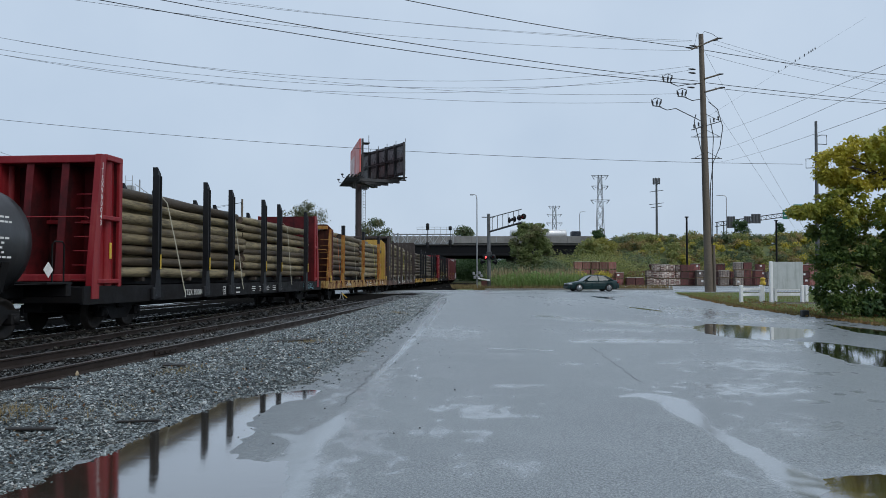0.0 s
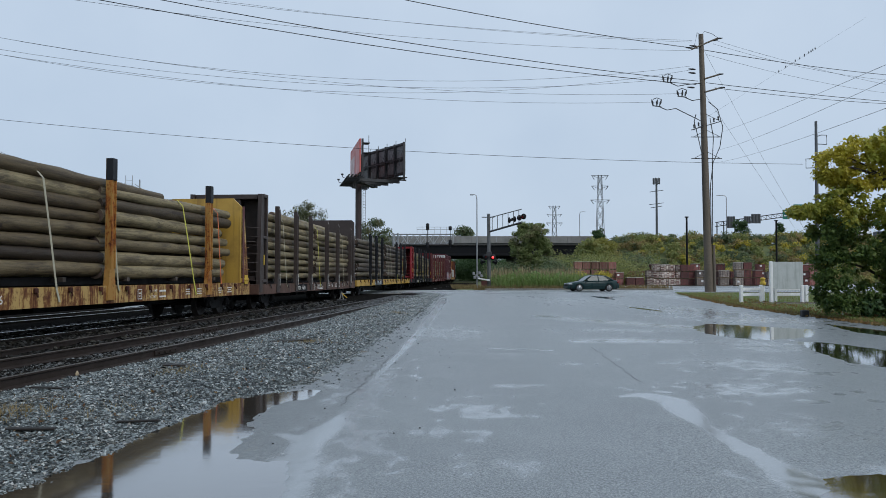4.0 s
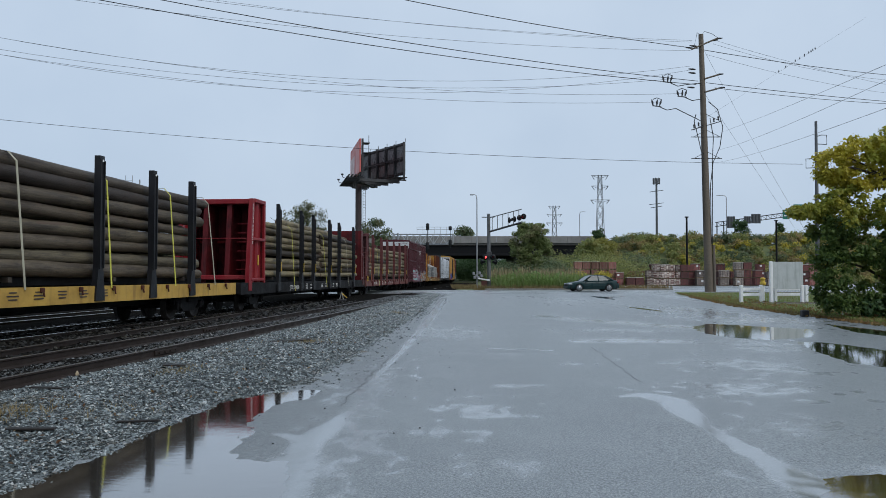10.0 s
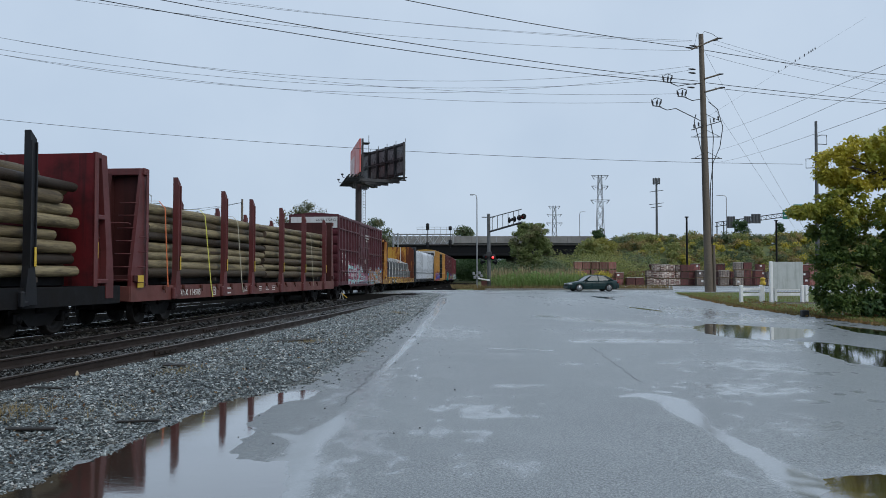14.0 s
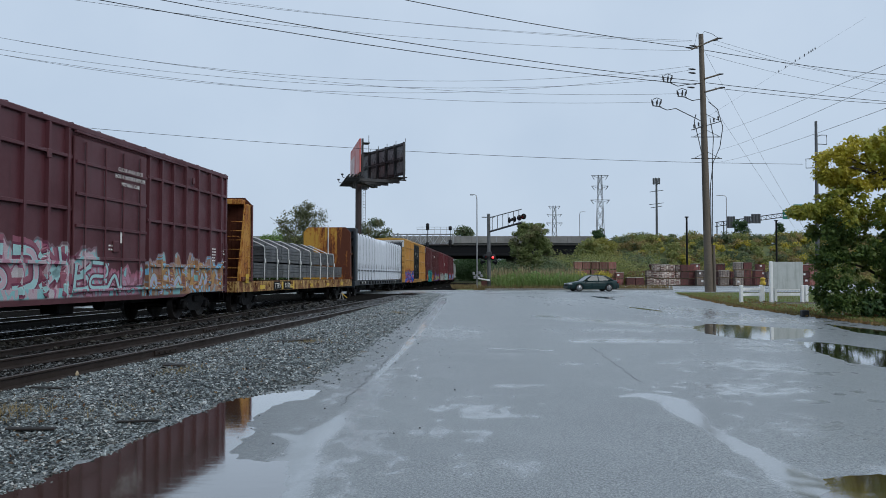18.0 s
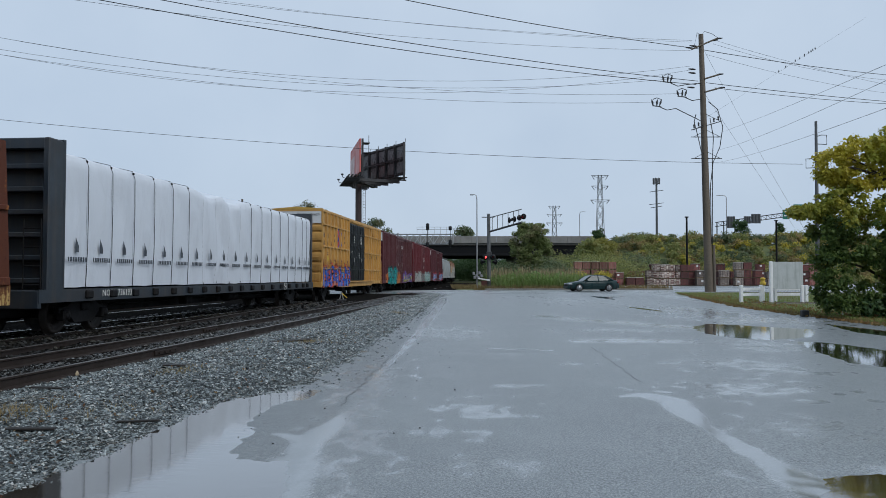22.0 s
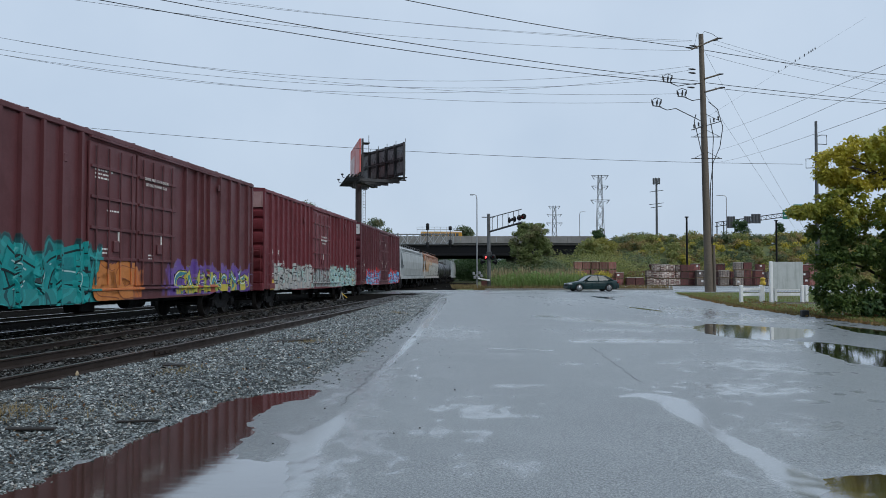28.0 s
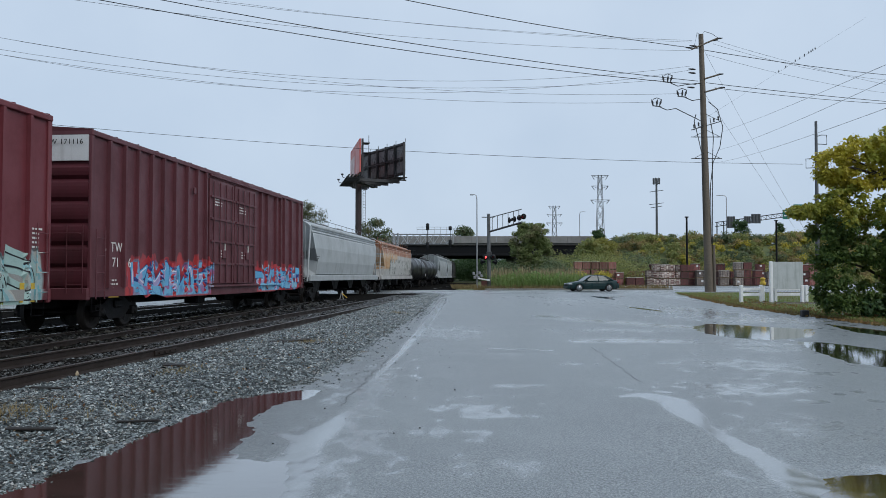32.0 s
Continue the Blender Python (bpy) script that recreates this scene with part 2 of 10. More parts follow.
POLE_UTIL = wood_mat("utility_pole_wood", (0.16, 0.13, 0.10), (0.08, 0.065, 0.05), 0.0)
WIRE = surface("black_cable", (0.012, 0.012, 0.014), 0.5, bump=0)
# ------------------------------------------------------------------ mesh building
class Geo:
    """Vertices and faces gathered for one mesh."""

    def __init__(self):
        self.v, self.f, self.smooth = [], [], []

    def add(self, verts, faces, smooth=False):
        n = len(self.v)
        self.v.extend(tuple(p) for p in verts)
        self.f.extend(tuple(i + n for i in q) for q in faces)
        self.smooth.extend([smooth] * len(faces))
        return self

    def box(self, cx, cy, cz, sx, sy, sz, c=0.0, m=None):
        """A box round a centre, with chamfered edges where c is given."""
        hx, hy, hz = sx / 2, sy / 2, sz / 2
        if c <= 0:
            vs = [(x, y, z) for z in (-hz, hz) for y in (-hy, hy) for x in (-hx, hx)]
            fs = [(0, 2, 3, 1), (4, 5, 7, 6), (0, 1, 5, 4), (2, 6, 7, 3), (0, 4, 6, 2), (1, 3, 7, 5)]
        else:
            c = min(c, hx * 0.9, hy * 0.9, hz * 0.9)
            vs, ix = [], {}
            for a in (0, 1, 2):
                for sx_ in (-1, 1):
                    for sy_ in (-1, 1):
                        for sz_ in (-1, 1):
                            s = (sx_, sy_, sz_)
                            p = [s[0] * (hx - c), s[1] * (hy - c), s[2] * (hz - c)]
                            p[a] = s[a] * (hx, hy, hz)[a]
                            ix[(a, s)] = len(vs)
                            vs.append(tuple(p))
            fs = []
            for a in (0, 1, 2):
                b, d = (a + 1) % 3, (a + 2) % 3
                for sg in (-1, 1):
                    q = []
                    for sb, sd in ((-1, -1), (1, -1), (1, 1), (-1, 1)):
                        s = [0, 0, 0]
                        s[a], s[b], s[d] = sg, sb, sd
                        q.append(ix[(a, tuple(s))])
                    fs.append(tuple(q) if sg > 0 else tuple(reversed(q)))
                for sb in (-1, 1):
                    for sd in (-1, 1):
                        s0, s1 = [0, 0, 0], [0, 0, 0]
                        s0[a], s0[b], s0[d] = -1, sb, sd
                        s1[a], s1[b], s1[d] = 1, sb, sd
                        q = (ix[(b, tuple(s0))], ix[(b, tuple(s1))], ix[(d, tuple(s1))], ix[(d, tuple(s0))])
                        fs.append(q if sb * sd > 0 else tuple(reversed(q)))
            for s in [(i, j, k) for i in (-1, 1) for j in (-1, 1) for k in (-1, 1)]:
                q = (ix[(0, s)], ix[(1, s)], ix[(2, s)])
                fs.append(q if s[0] * s[1] * s[2] > 0 else tuple(reversed(q)))
        o = Vector((cx, cy, cz))
        if m is not None:
            vs = [o + (m @ Vector(p)) for p in vs]
        else:
            vs = [(p[0] + cx, p[1] + cy, p[2] + cz) for p in vs]
        return self.add(vs, fs)

    def tube(self, p0, p1, r0, r1=None, seg=8, caps=True, smooth=True):
        r1 = r0 if r1 is None else r1
        p0, p1 = Vector(p0), Vector(p1)
        d = (p1 - p0).normalized()
        a = d.cross(Vector((0, 0, 1)) if abs(d.z) < 0.9 else Vector((1, 0, 0))).normalized()
        b = d.cross(a)
        vs = []
        for p, r in ((p0, r0), (p1, r1)):
            for i in range(seg):
                t = 2 * math.pi * i / seg
                vs.append(p + a * (r * math.cos(t)) + b * (r * math.sin(t)))
        self.add(vs, [(i, (i + 1) % seg, seg + (i + 1) % seg, seg + i) for i in range(seg)], smooth)
        if caps:
            self.add(vs, [tuple(reversed(range(seg))), tuple(range(seg, 2 * seg))])
        return self

    def path(self, pts, r, seg=6):
        """A tube along points."""
        pts = [Vector(p) for p in pts]
        vs = []
        for i, p in enumerate(pts):
            d = (pts[min(i + 1, len(pts) - 1)] - pts[max(i - 1, 0)]).normalized()
            a = d.cross(Vector((0, 0, 1)) if abs(d.z) < 0.9 else Vector((1, 0, 0))).normalized()
            b = d.cross(a)
            rr = r[i] if isinstance(r, (list, tuple)) else r
            for k in range(seg):
                t = 2 * math.pi * k / seg
                vs.append(p + a * (rr * math.cos(t)) + b * (rr * math.sin(t)))
        fs = []
        for i in range(len(pts) - 1):
            for k in range(seg):
                fs.append((i * seg + k, i * seg + (k + 1) % seg, (i + 1) * seg + (k + 1) % seg, (i + 1) * seg + k))
        self.add(vs, fs, True)
        n = len(pts) * seg
        return self.add(vs, [tuple(reversed(range(seg))), tuple(range(n - seg, n))])

    def prism(self, profile, axis, a, b, smooth=False, caps=True):
        """A profile of (u, w) swept from a to b along axis: x takes (y, z), y takes (x, z), z takes (x, y)."""
        put = {"x": lambda u, w, t: (t, u, w), "y": lambda u, w, t: (u, t, w), "z": lambda u, w, t: (u, w, t)}[axis]
        n = len(profile)
        vs = [put(u, w, t) for t in (a, b) for u, w in profile]
        self.add(vs, [(i, (i + 1) % n, n + (i + 1) % n, n + i) for i in range(n)], smooth)
        if caps:
            self.add(vs, [tuple(reversed(range(n))), tuple(range(n, 2 * n))])
        return self

    def lathe(self, prof, seg=24, axis="x", centre=(0, 0, 0)):
        """Radii along an axis: prof of (t, r)."""
        vs = []
        for t, r in prof:
            for k in range(seg):
                c, s = r * math.cos(2 * math.pi * k / seg), r * math.sin(2 * math.pi * k / seg)
                p = {"x": (t, c, s), "y": (c, t, s), "z": (c, s, t)}[axis]
                vs.append((p[0] + centre[0], p[1] + centre[1], p[2] + centre[2]))
        fs = [(i * seg + k, i * seg + (k + 1) % seg, (i + 1) * seg + (k + 1) % seg, (i + 1) * seg + k) for i in range(len(prof) - 1) for k in range(seg)]
        self.add(vs, fs, True)
        return self.add(vs, [tuple(reversed(range(seg))), tuple(range(len(vs) - seg, len(vs)))])

    def grid(self, nx, ny, fn, smooth=True):
        vs = [fn(i / (nx - 1), j / (ny - 1)) for j in range(ny) for i in range(nx)]
        return self.add(vs, [(j * nx + i, j * nx + i + 1, (j + 1) * nx + i + 1, (j + 1) * nx + i) for j in range(ny - 1) for i in range(nx - 1)], smooth)

    def mesh(self, name, mats):
        me = bpy.data.meshes.new(name)
        me.from_pydata(self.v, [], self.f)
        me.polygons.foreach_set("use_smooth", self.smooth)
        bm = bmesh.new()
        bm.from_mesh(me)
        bmesh.ops.recalc_face_normals(bm, faces=bm.faces)
        bm.to_mesh(me)
        bm.free()
        for m in (mats if isinstance(mats, (list, tuple)) else [mats]):
            me.materials.append(m)
        me.update()
        return me


def part(name, geo, material, parent=None, label="", at=None):
    """Links geometry (or a mesh made before) as one mesh object under a thing or part."""
    me = geo if isinstance(geo, bpy.types.Mesh) else geo.mesh(name, material)
    ob = new(name, me)
    if parent is not None:
        ob.parent = parent
    if at is not None:
        ob.matrix_basis = at
    if label:
        ob["label"] = label
    return ob


def thing(name, label, category, group="", kind="", at=None):
    ob = new(name)
    ob.empty_display_size = 0.2
    if at is not None:
        ob.matrix_basis = at
    return tagged(ob, label, category, group, kind)


def solid(name, geo, material, label, category="", group="", kind="", at=None):
    return tagged(part(name, geo, material, None, "", at), label, category, group, kind)


def letters(text, size, material, parent, m, name="lettering", label="", stretch=1.0):
    """Painted lettering as a thin mesh in the plane of m (x along the line, y up)."""
    cu = bpy.data.curves.new("text", "FONT")
    cu.body, cu.size, cu.extrude, cu.align_x = text, size, 0.002, "CENTER"
    cu.space_character = 1.1
    cu.resolution_u = 2
    tmp = bpy.data.objects.new("text", cu)
    scene.collection.objects.link(tmp)
    bpy.context.view_layer.update()
    me = bpy.data.meshes.new_from_object(tmp.evaluated_get(bpy.context.evaluated_depsgraph_get()))
    bpy.data.objects.remove(tmp)
    me.name = name
    me.materials.clear()
    me.materials.append(material)
    return part(name, me, material, parent, label, m @ Matrix.Diagonal((stretch, 1, 1, 1)))


def near_side(x, z, out=0.0, width=1.5):
    """On a car's right-hand side: x along it, z up."""
    return pose(x, -width - out, z, 90, 0, 0)


# ------------------------------------------------------------------ the line of the railway
RAIL_Z = 0.15
SS = np.arange(-460.0, 700.0, 0.5)


def _heading(s):
    def poly(q):
        return 0.1204 - 1.339e-3 * q + 1.4565e-5 * q ** 2 - 5.704e-8 * q ** 3
    if s < -25:
        return poly(-25.0)
    if s > 200:
        return max(poly(200.0) - 0.0023 * (s - 200), -1.0)
    return poly(s)


TH = np.array([_heading(s) for s in SS])
_dx, _dy = np.sin(TH), np.cos(TH)
_x = np.concatenate([[0], np.cumsum((_dx[1:] + _dx[:-1]) * 0.25)])
_y = np.concatenate([[0], np.cumsum((_dy[1:] + _dy[:-1]) * 0.25)])
_i0 = int(np.searchsorted(SS, 0.0))
LX, LY = -10.3441 + _x - _x[_i0], 5.6392 + _y - _y[_i0]


def line_point(s, off):
    """A point at s along the line of the train's right side and off metres to the right of it."""
    th = float(np.interp(s, SS, TH))
    return float(np.interp(s, SS, LX)) + off * math.cos(th), float(np.interp(s, SS, LY)) - off * math.sin(th), th


def near_off(s):
    """The siding's middle, to the right of the train's side."""
    return 3.35 - 0.35 * min(max((s - 10) / 60, 0), 1)


# ------------------------------------------------------------------ ground
def smooth01(a, b, x):
    t = min(max((x - a) / (b - a), 0.0), 1.0)
    return t * t * (3 - 2 * t)


def road_edge(y):
    """The asphalt's ragged border beside the gravel."""
    return -2.25 + 0.038 * min(y, 33) + 0.012 * max(y - 33, 0) + 0.00045 * max(y - 33, 0) ** 2 - 0.9 * smooth01(11.4, 8.6, y) + 0.16 * noise.noise((y * 0.9, 3.1, 0)) + 0.07 * noise.noise((y * 4, 7, 0))


def seam(y):
    """The long seam where the newer asphalt begins."""
    return float(np.interp(y, (5.0, 7.1, 9.1, 11.1, 12.4, 15.2, 20.8, 29.1, 49.0), (-1.07, -1.13, -1.12, -1.05, -1.0, -0.9, -0.72, -0.49, 0.02))) + 0.03 * noise.noise((y * 1.3, 0, 6))


WATER_Z = -0.022
# outlines of the standing water
WET = {
    "main": [(-3.15, 5.31), (-3.05, 5.53), (-2.91, 5.73), (-2.89, 6.11), (-2.81, 6.84), (-2.83, 7.53), (-2.73, 8.02), (-2.64, 9.05), (-2.62, 9.68), (-2.36, 10.0), (-1.93, 10.35), (-1.55, 10.4), (-1.64, 9.72), (-1.87, 9.34), (-1.93, 8.5), (-1.92, 7.96), (-1.79, 7.5), (-1.79, 7.07), (-1.75, 6.73), (-1.61, 6.49), (-1.37, 6.39), (-1.19, 6.49), (-1.14, 5.89), (-1.06, 5.34), (-1.0, 3.9), (-2.88, 3.9)],
"hollow": [(2.82, 6.0), (3.25, 5.98), (3.9, 5.85), (3.7, 4.3), (2.4, 4.6), (2.58, 5.4)],
    "far": [(10.1, 56.0), (10.7, 53.6), (12.5, 54.0), (12.0, 52.6), (10.65, 50.8), (10.0, 45.8), (9.8, 49.0)],
    "middle": [(8.6, 38.6), (8.95, 37.0), (9.2, 33.6), (8.95, 32.6), (8.7, 34.6)],
    "verge_far": [(8.3, 25.0), (9.18, 23.77), (10.32, 22.24), (9.02, 19.43), (7.6, 18.5), (6.80, 19.35), (6.80, 21.12), (7.2, 23.2)],
    "verge_near": [(8.0, 18.1), (8.5, 17.9), (8.73, 16.85), (8.9, 15.48), (7.4, 12.2), (6.95, 13.6), (7.29, 15.71)],
    "grass_edge": [(11.82, 24.9), (11.95, 22.48), (11.95, 20.0), (10.99, 19.0), (10.85, 21.12)],
}
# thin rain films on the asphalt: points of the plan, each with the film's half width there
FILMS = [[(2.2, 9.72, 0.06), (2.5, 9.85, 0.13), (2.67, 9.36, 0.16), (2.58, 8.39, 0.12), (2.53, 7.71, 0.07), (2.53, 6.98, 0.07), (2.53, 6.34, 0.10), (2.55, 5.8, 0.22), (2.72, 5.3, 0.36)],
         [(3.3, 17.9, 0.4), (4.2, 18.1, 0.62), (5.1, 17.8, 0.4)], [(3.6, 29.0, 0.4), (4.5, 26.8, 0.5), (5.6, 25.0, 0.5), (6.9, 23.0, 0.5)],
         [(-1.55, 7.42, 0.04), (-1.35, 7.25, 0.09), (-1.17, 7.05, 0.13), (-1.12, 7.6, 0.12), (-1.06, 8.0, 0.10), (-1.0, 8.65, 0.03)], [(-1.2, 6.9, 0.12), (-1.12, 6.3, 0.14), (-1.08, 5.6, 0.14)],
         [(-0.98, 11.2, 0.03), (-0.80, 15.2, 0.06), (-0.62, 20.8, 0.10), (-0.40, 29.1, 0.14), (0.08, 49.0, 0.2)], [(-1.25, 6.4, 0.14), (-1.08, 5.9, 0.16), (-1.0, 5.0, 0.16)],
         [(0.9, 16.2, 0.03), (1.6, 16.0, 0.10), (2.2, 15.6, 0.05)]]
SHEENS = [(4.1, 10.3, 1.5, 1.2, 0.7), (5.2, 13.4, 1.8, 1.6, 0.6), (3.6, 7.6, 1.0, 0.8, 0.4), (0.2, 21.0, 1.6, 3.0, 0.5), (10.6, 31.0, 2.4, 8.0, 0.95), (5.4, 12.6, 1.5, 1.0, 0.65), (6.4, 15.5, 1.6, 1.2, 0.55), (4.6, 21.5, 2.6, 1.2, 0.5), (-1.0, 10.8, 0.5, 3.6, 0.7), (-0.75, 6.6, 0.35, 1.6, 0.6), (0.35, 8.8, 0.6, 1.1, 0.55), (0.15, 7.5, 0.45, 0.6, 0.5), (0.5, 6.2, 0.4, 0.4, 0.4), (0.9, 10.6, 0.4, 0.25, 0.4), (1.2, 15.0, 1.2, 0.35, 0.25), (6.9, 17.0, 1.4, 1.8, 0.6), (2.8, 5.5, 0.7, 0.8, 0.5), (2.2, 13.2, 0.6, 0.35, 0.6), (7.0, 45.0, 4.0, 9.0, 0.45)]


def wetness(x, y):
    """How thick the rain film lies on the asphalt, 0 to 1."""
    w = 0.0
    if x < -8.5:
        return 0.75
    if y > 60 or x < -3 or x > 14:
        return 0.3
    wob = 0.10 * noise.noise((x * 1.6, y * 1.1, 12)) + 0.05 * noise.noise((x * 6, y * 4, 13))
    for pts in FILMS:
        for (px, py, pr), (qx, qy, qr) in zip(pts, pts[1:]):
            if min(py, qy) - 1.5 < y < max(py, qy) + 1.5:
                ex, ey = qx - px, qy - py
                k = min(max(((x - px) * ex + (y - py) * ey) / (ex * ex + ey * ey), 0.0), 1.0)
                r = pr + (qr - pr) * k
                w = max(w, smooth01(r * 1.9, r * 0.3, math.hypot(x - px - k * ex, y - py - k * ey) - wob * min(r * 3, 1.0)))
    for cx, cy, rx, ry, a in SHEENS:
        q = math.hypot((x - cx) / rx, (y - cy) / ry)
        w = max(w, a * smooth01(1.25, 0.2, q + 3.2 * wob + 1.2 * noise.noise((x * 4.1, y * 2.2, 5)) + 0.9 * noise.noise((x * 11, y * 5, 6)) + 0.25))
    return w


WET_BOX = {k: (min(p[0] for p in v) - 0.7, max(p[0] for p in v) + 0.7, min(p[1] for p in v) - 0.7, max(p[1] for p in v) + 0.7) for k, v in WET.items()}


def inside(x, y, pts):
    """Distance to an outline, positive within it."""
    best, odd = 1e9, False
    px, py = pts[-1]
    for qx, qy in pts:
        ex, ey = qx - px, qy - py
        k = min(max(((x - px) * ex + (y - py) * ey) / (ex * ex + ey * ey), 0.0), 1.0)
        best = min(best, (x - px - k * ex) ** 2 + (y - py - k * ey) ** 2)
        if (qy > y) != (py > y) and x < (px - qx) * (y - qy) / (py - qy) + qx:
            odd = not odd
        px, py = qx, qy
    return math.sqrt(best) * (1 if odd else -1)


def water_level(name):
    b = WET_BOX[name]
    return WATER_Z + base_z((b[2] + b[3]) / 2)


def wetted(x, y, z):
    """The ground sunk below the water within the outlines."""
    best, name = -9.0, None
    for k, (x0, x1, y0, y1) in WET_BOX.items():
        if x0 < x < x1 and y0 < y < y1:
            d = inside(x, y, WET[k])
            if d > best:
                best, name = d, k
    if name is None:
        return z
    d = best + (1.0 + 0.02 * y) * (0.07 * noise.noise((x * 2.4, y * 1.6, 3)) + 0.06 * noise.noise((x * 7, y * 6, 8)) + 0.012 * noise.noise((x * 16, y * 14, 8)))
    lv = water_level(name)
    if d > -0.45:
        q = min(max(d, -0.30), 0.30) / 0.30
        w = smooth01(-0.45, -0.08, d)
        z = z * (1 - w) + (lv - 0.024 * q) * w
    return max(z, lv + 0.004) if d < 0 else z


def base_z(y):
    return 0.15 * smooth01(24, 62, y)


def ground_z(x, y):
    z = base_z(y)
    z += 0.012 * noise.noise((x * 0.35, y * 0.22, 1.0)) + 0.006 * noise.noise((x * 1.3, y * 1.1, 5.0))
    e = road_edge(y)
    if x < e and y < 60:
        k = smooth01(0, 1.2, e - x)
        z += k * (0.05 - 0.07 * smooth01(1.6, 3.2, e - x) * smooth01(-2.5, -4.2, x) + 0.022 * noise.noise((x * 2.3, y * 2.3, 9.0)) + 0.02 * noise.noise((x * 6, y * 6, 2.0)))
    if x > 12 and y < 61:
        z += 0.06 * smooth01(0, 1.0, x - verge(y))
    return wetted(x, y, z) if y < 58 else z


def verge(y):
    """Where the grass begins beside the road."""
    if y < 37:
        return 12.85 + 0.9 * smooth01(20, 40, y) * 1.0 + 0.10 * noise.noise((y * 0.8, 0, 0))
    return 13.75 + (y - 37) * 0.155 + 0.10 * noise.noise((y * 0.8, 0, 0))


def lines(spans):
    out = []
    for a, b, st in spans:
        n = max(int(round((b - a) / st)), 1)
        out += [a + (b - a) * i / n for i in range(n)]
    return out + [spans[-1][1]]


GRID = {}


def ground_heights(x, y):
    """The built ground's height at many points at once."""
    i = np.clip(np.searchsorted(GRID["x"], x) - 1, 0, len(GRID["x"]) - 2)
    j = np.clip(np.searchsorted(GRID["y"], y) - 1, 0, len(GRID["y"]) - 2)
    u = (x - GRID["x"][i]) / (GRID["x"][i + 1] - GRID["x"][i])
    v = (y - GRID["y"][j]) / (GRID["y"][j + 1] - GRID["y"][j])
    Z = GRID["z"]
    return (Z[j, i] * (1 - u) + Z[j, i + 1] * u) * (1 - v) + (Z[j + 1, i] * (1 - u) + Z[j + 1, i + 1] * u) * v


def build_ground():
    xs = lines([(-900, -60, 120), (-60, -30, 6), (-30, -16, 1.5), (-16, -8, 0.5), (-8, -4.2, 0.16), (-4.2, 1.3, 0.05), (1.3, 2.0, 0.1), (2.0, 3.6, 0.06), (3.6, 12, 0.16), (12, 18, 0.25), (18, 24, 1), (24, 80, 6), (80, 900, 120)])
    ys = lines([(-300, -20, 40), (-20, 3.5, 2), (3.5, 11, 0.05), (11, 12, 0.1), (12, 24, 0.16), (24, 52, 0.4), (52, 80, 1.0), (80, 170, 6), (170, 300, 20), (300, 2400, 300)])
    nx = len(xs)
    GRID.update(x=np.array(xs), y=np.array(ys))
    vs, fs, mi = [], [], []
    for y in ys:
        for x in xs:
            vs.append((x, y, ground_z(x, y) if -70 < x < 90 and y < 90 else 0.15 * (y > 40)))
    GRID["z"] = np.array([v[2] for v in vs]).reshape(len(ys), nx)
    for j in range(len(ys) - 1):
        for i in range(nx - 1):
            fs.append((j * nx + i, j * nx + i + 1, (j + 1) * nx + i + 1, (j + 1) * nx + i))
            cx, cy = (xs[i] + xs[i + 1]) / 2, (ys[j] + ys[j + 1]) / 2
            if 60 < cy < 76 and -300 < cx < 120:
                mi.append(0)
            elif 76 <= cy < 170 and line_point(cy - 5.6, -14)[0] < cx < line_point(cy - 5.6, 5.0)[0]:
                mi.append(3)
            elif cy >= 76 or cx > 60:
                mi.append(2 if cx < 22 or cy > 190 else 0)
            elif cx > verge(cy):
                mi.append(2)
            elif cx < road_edge(cy):
                mi.append(0 if cy > 36 and cx < line_point(cy - 5.6, -7.4)[0] else 3 if cx < line_point(cy - 5.6, near_off(cy - 5.6) + 0.85)[0] else 1)
            else:
                mi.append(0)
    me = bpy.data.meshes.new("ground")
    me.from_pydata(vs, [], fs)
    for m in (ASPHALT, GRAVEL, GRASS_GROUND, CINDERS):
        me.materials.append(m)
    me.polygons.foreach_set("material_index", mi)
    me.polygons.foreach_set("use_smooth", [True] * len(fs))
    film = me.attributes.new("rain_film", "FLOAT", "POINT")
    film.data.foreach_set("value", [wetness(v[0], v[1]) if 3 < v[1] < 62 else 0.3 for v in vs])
    worn = me.attributes.new("old_asphalt", "FLOAT", "POINT")
    worn.data.foreach_set("value", [smooth01(0.05, -0.05, v[0] - seam(v[1])) if 3 < v[1] < 50 else 0.0 for v in vs])
    return tagged(new("ground", me), "wet asphalt road with a gravel verge along the railway", "ground", kind="structure")


GRASS_GROUND = surface("autumn_grass_ground", (0.095, 0.125, 0.036), 0.85, 0.0, (0.17, 0.12, 0.055), 0.8, 1.2, 60.0, 0.6)
build_ground()


def puddle(name, label):
    g = Geo()
    x0, x1, y0, y1 = WET_BOX[name]
    z = water_level(name)
    x0, x1, y0, y1 = x0 + 0.25, x1 - 0.25, y0 + 0.25, y1 - 0.25
    g.add([(x0, y0, z), (x1, y0, z), (x1, y1, z), (x0, y1, z)], [(0, 1, 2, 3)])
    return solid("puddle", g, WATER, label, "puddle", "puddles on the road", "structure")
puddle("main", "shallow brown puddle mirroring the train beside the gravel")
puddle("hollow", "thin rain puddle in a hollow of the asphalt")
puddle("far", "thin puddle in worn asphalt")
puddle("middle", "thin puddle in worn asphalt")
puddle("verge_far", "wide puddle mirroring the white sign by the verge")
puddle("verge_near", "long puddle mirroring the tree by the verge")
puddle("grass_edge", "narrow puddle along the edge of the grass")


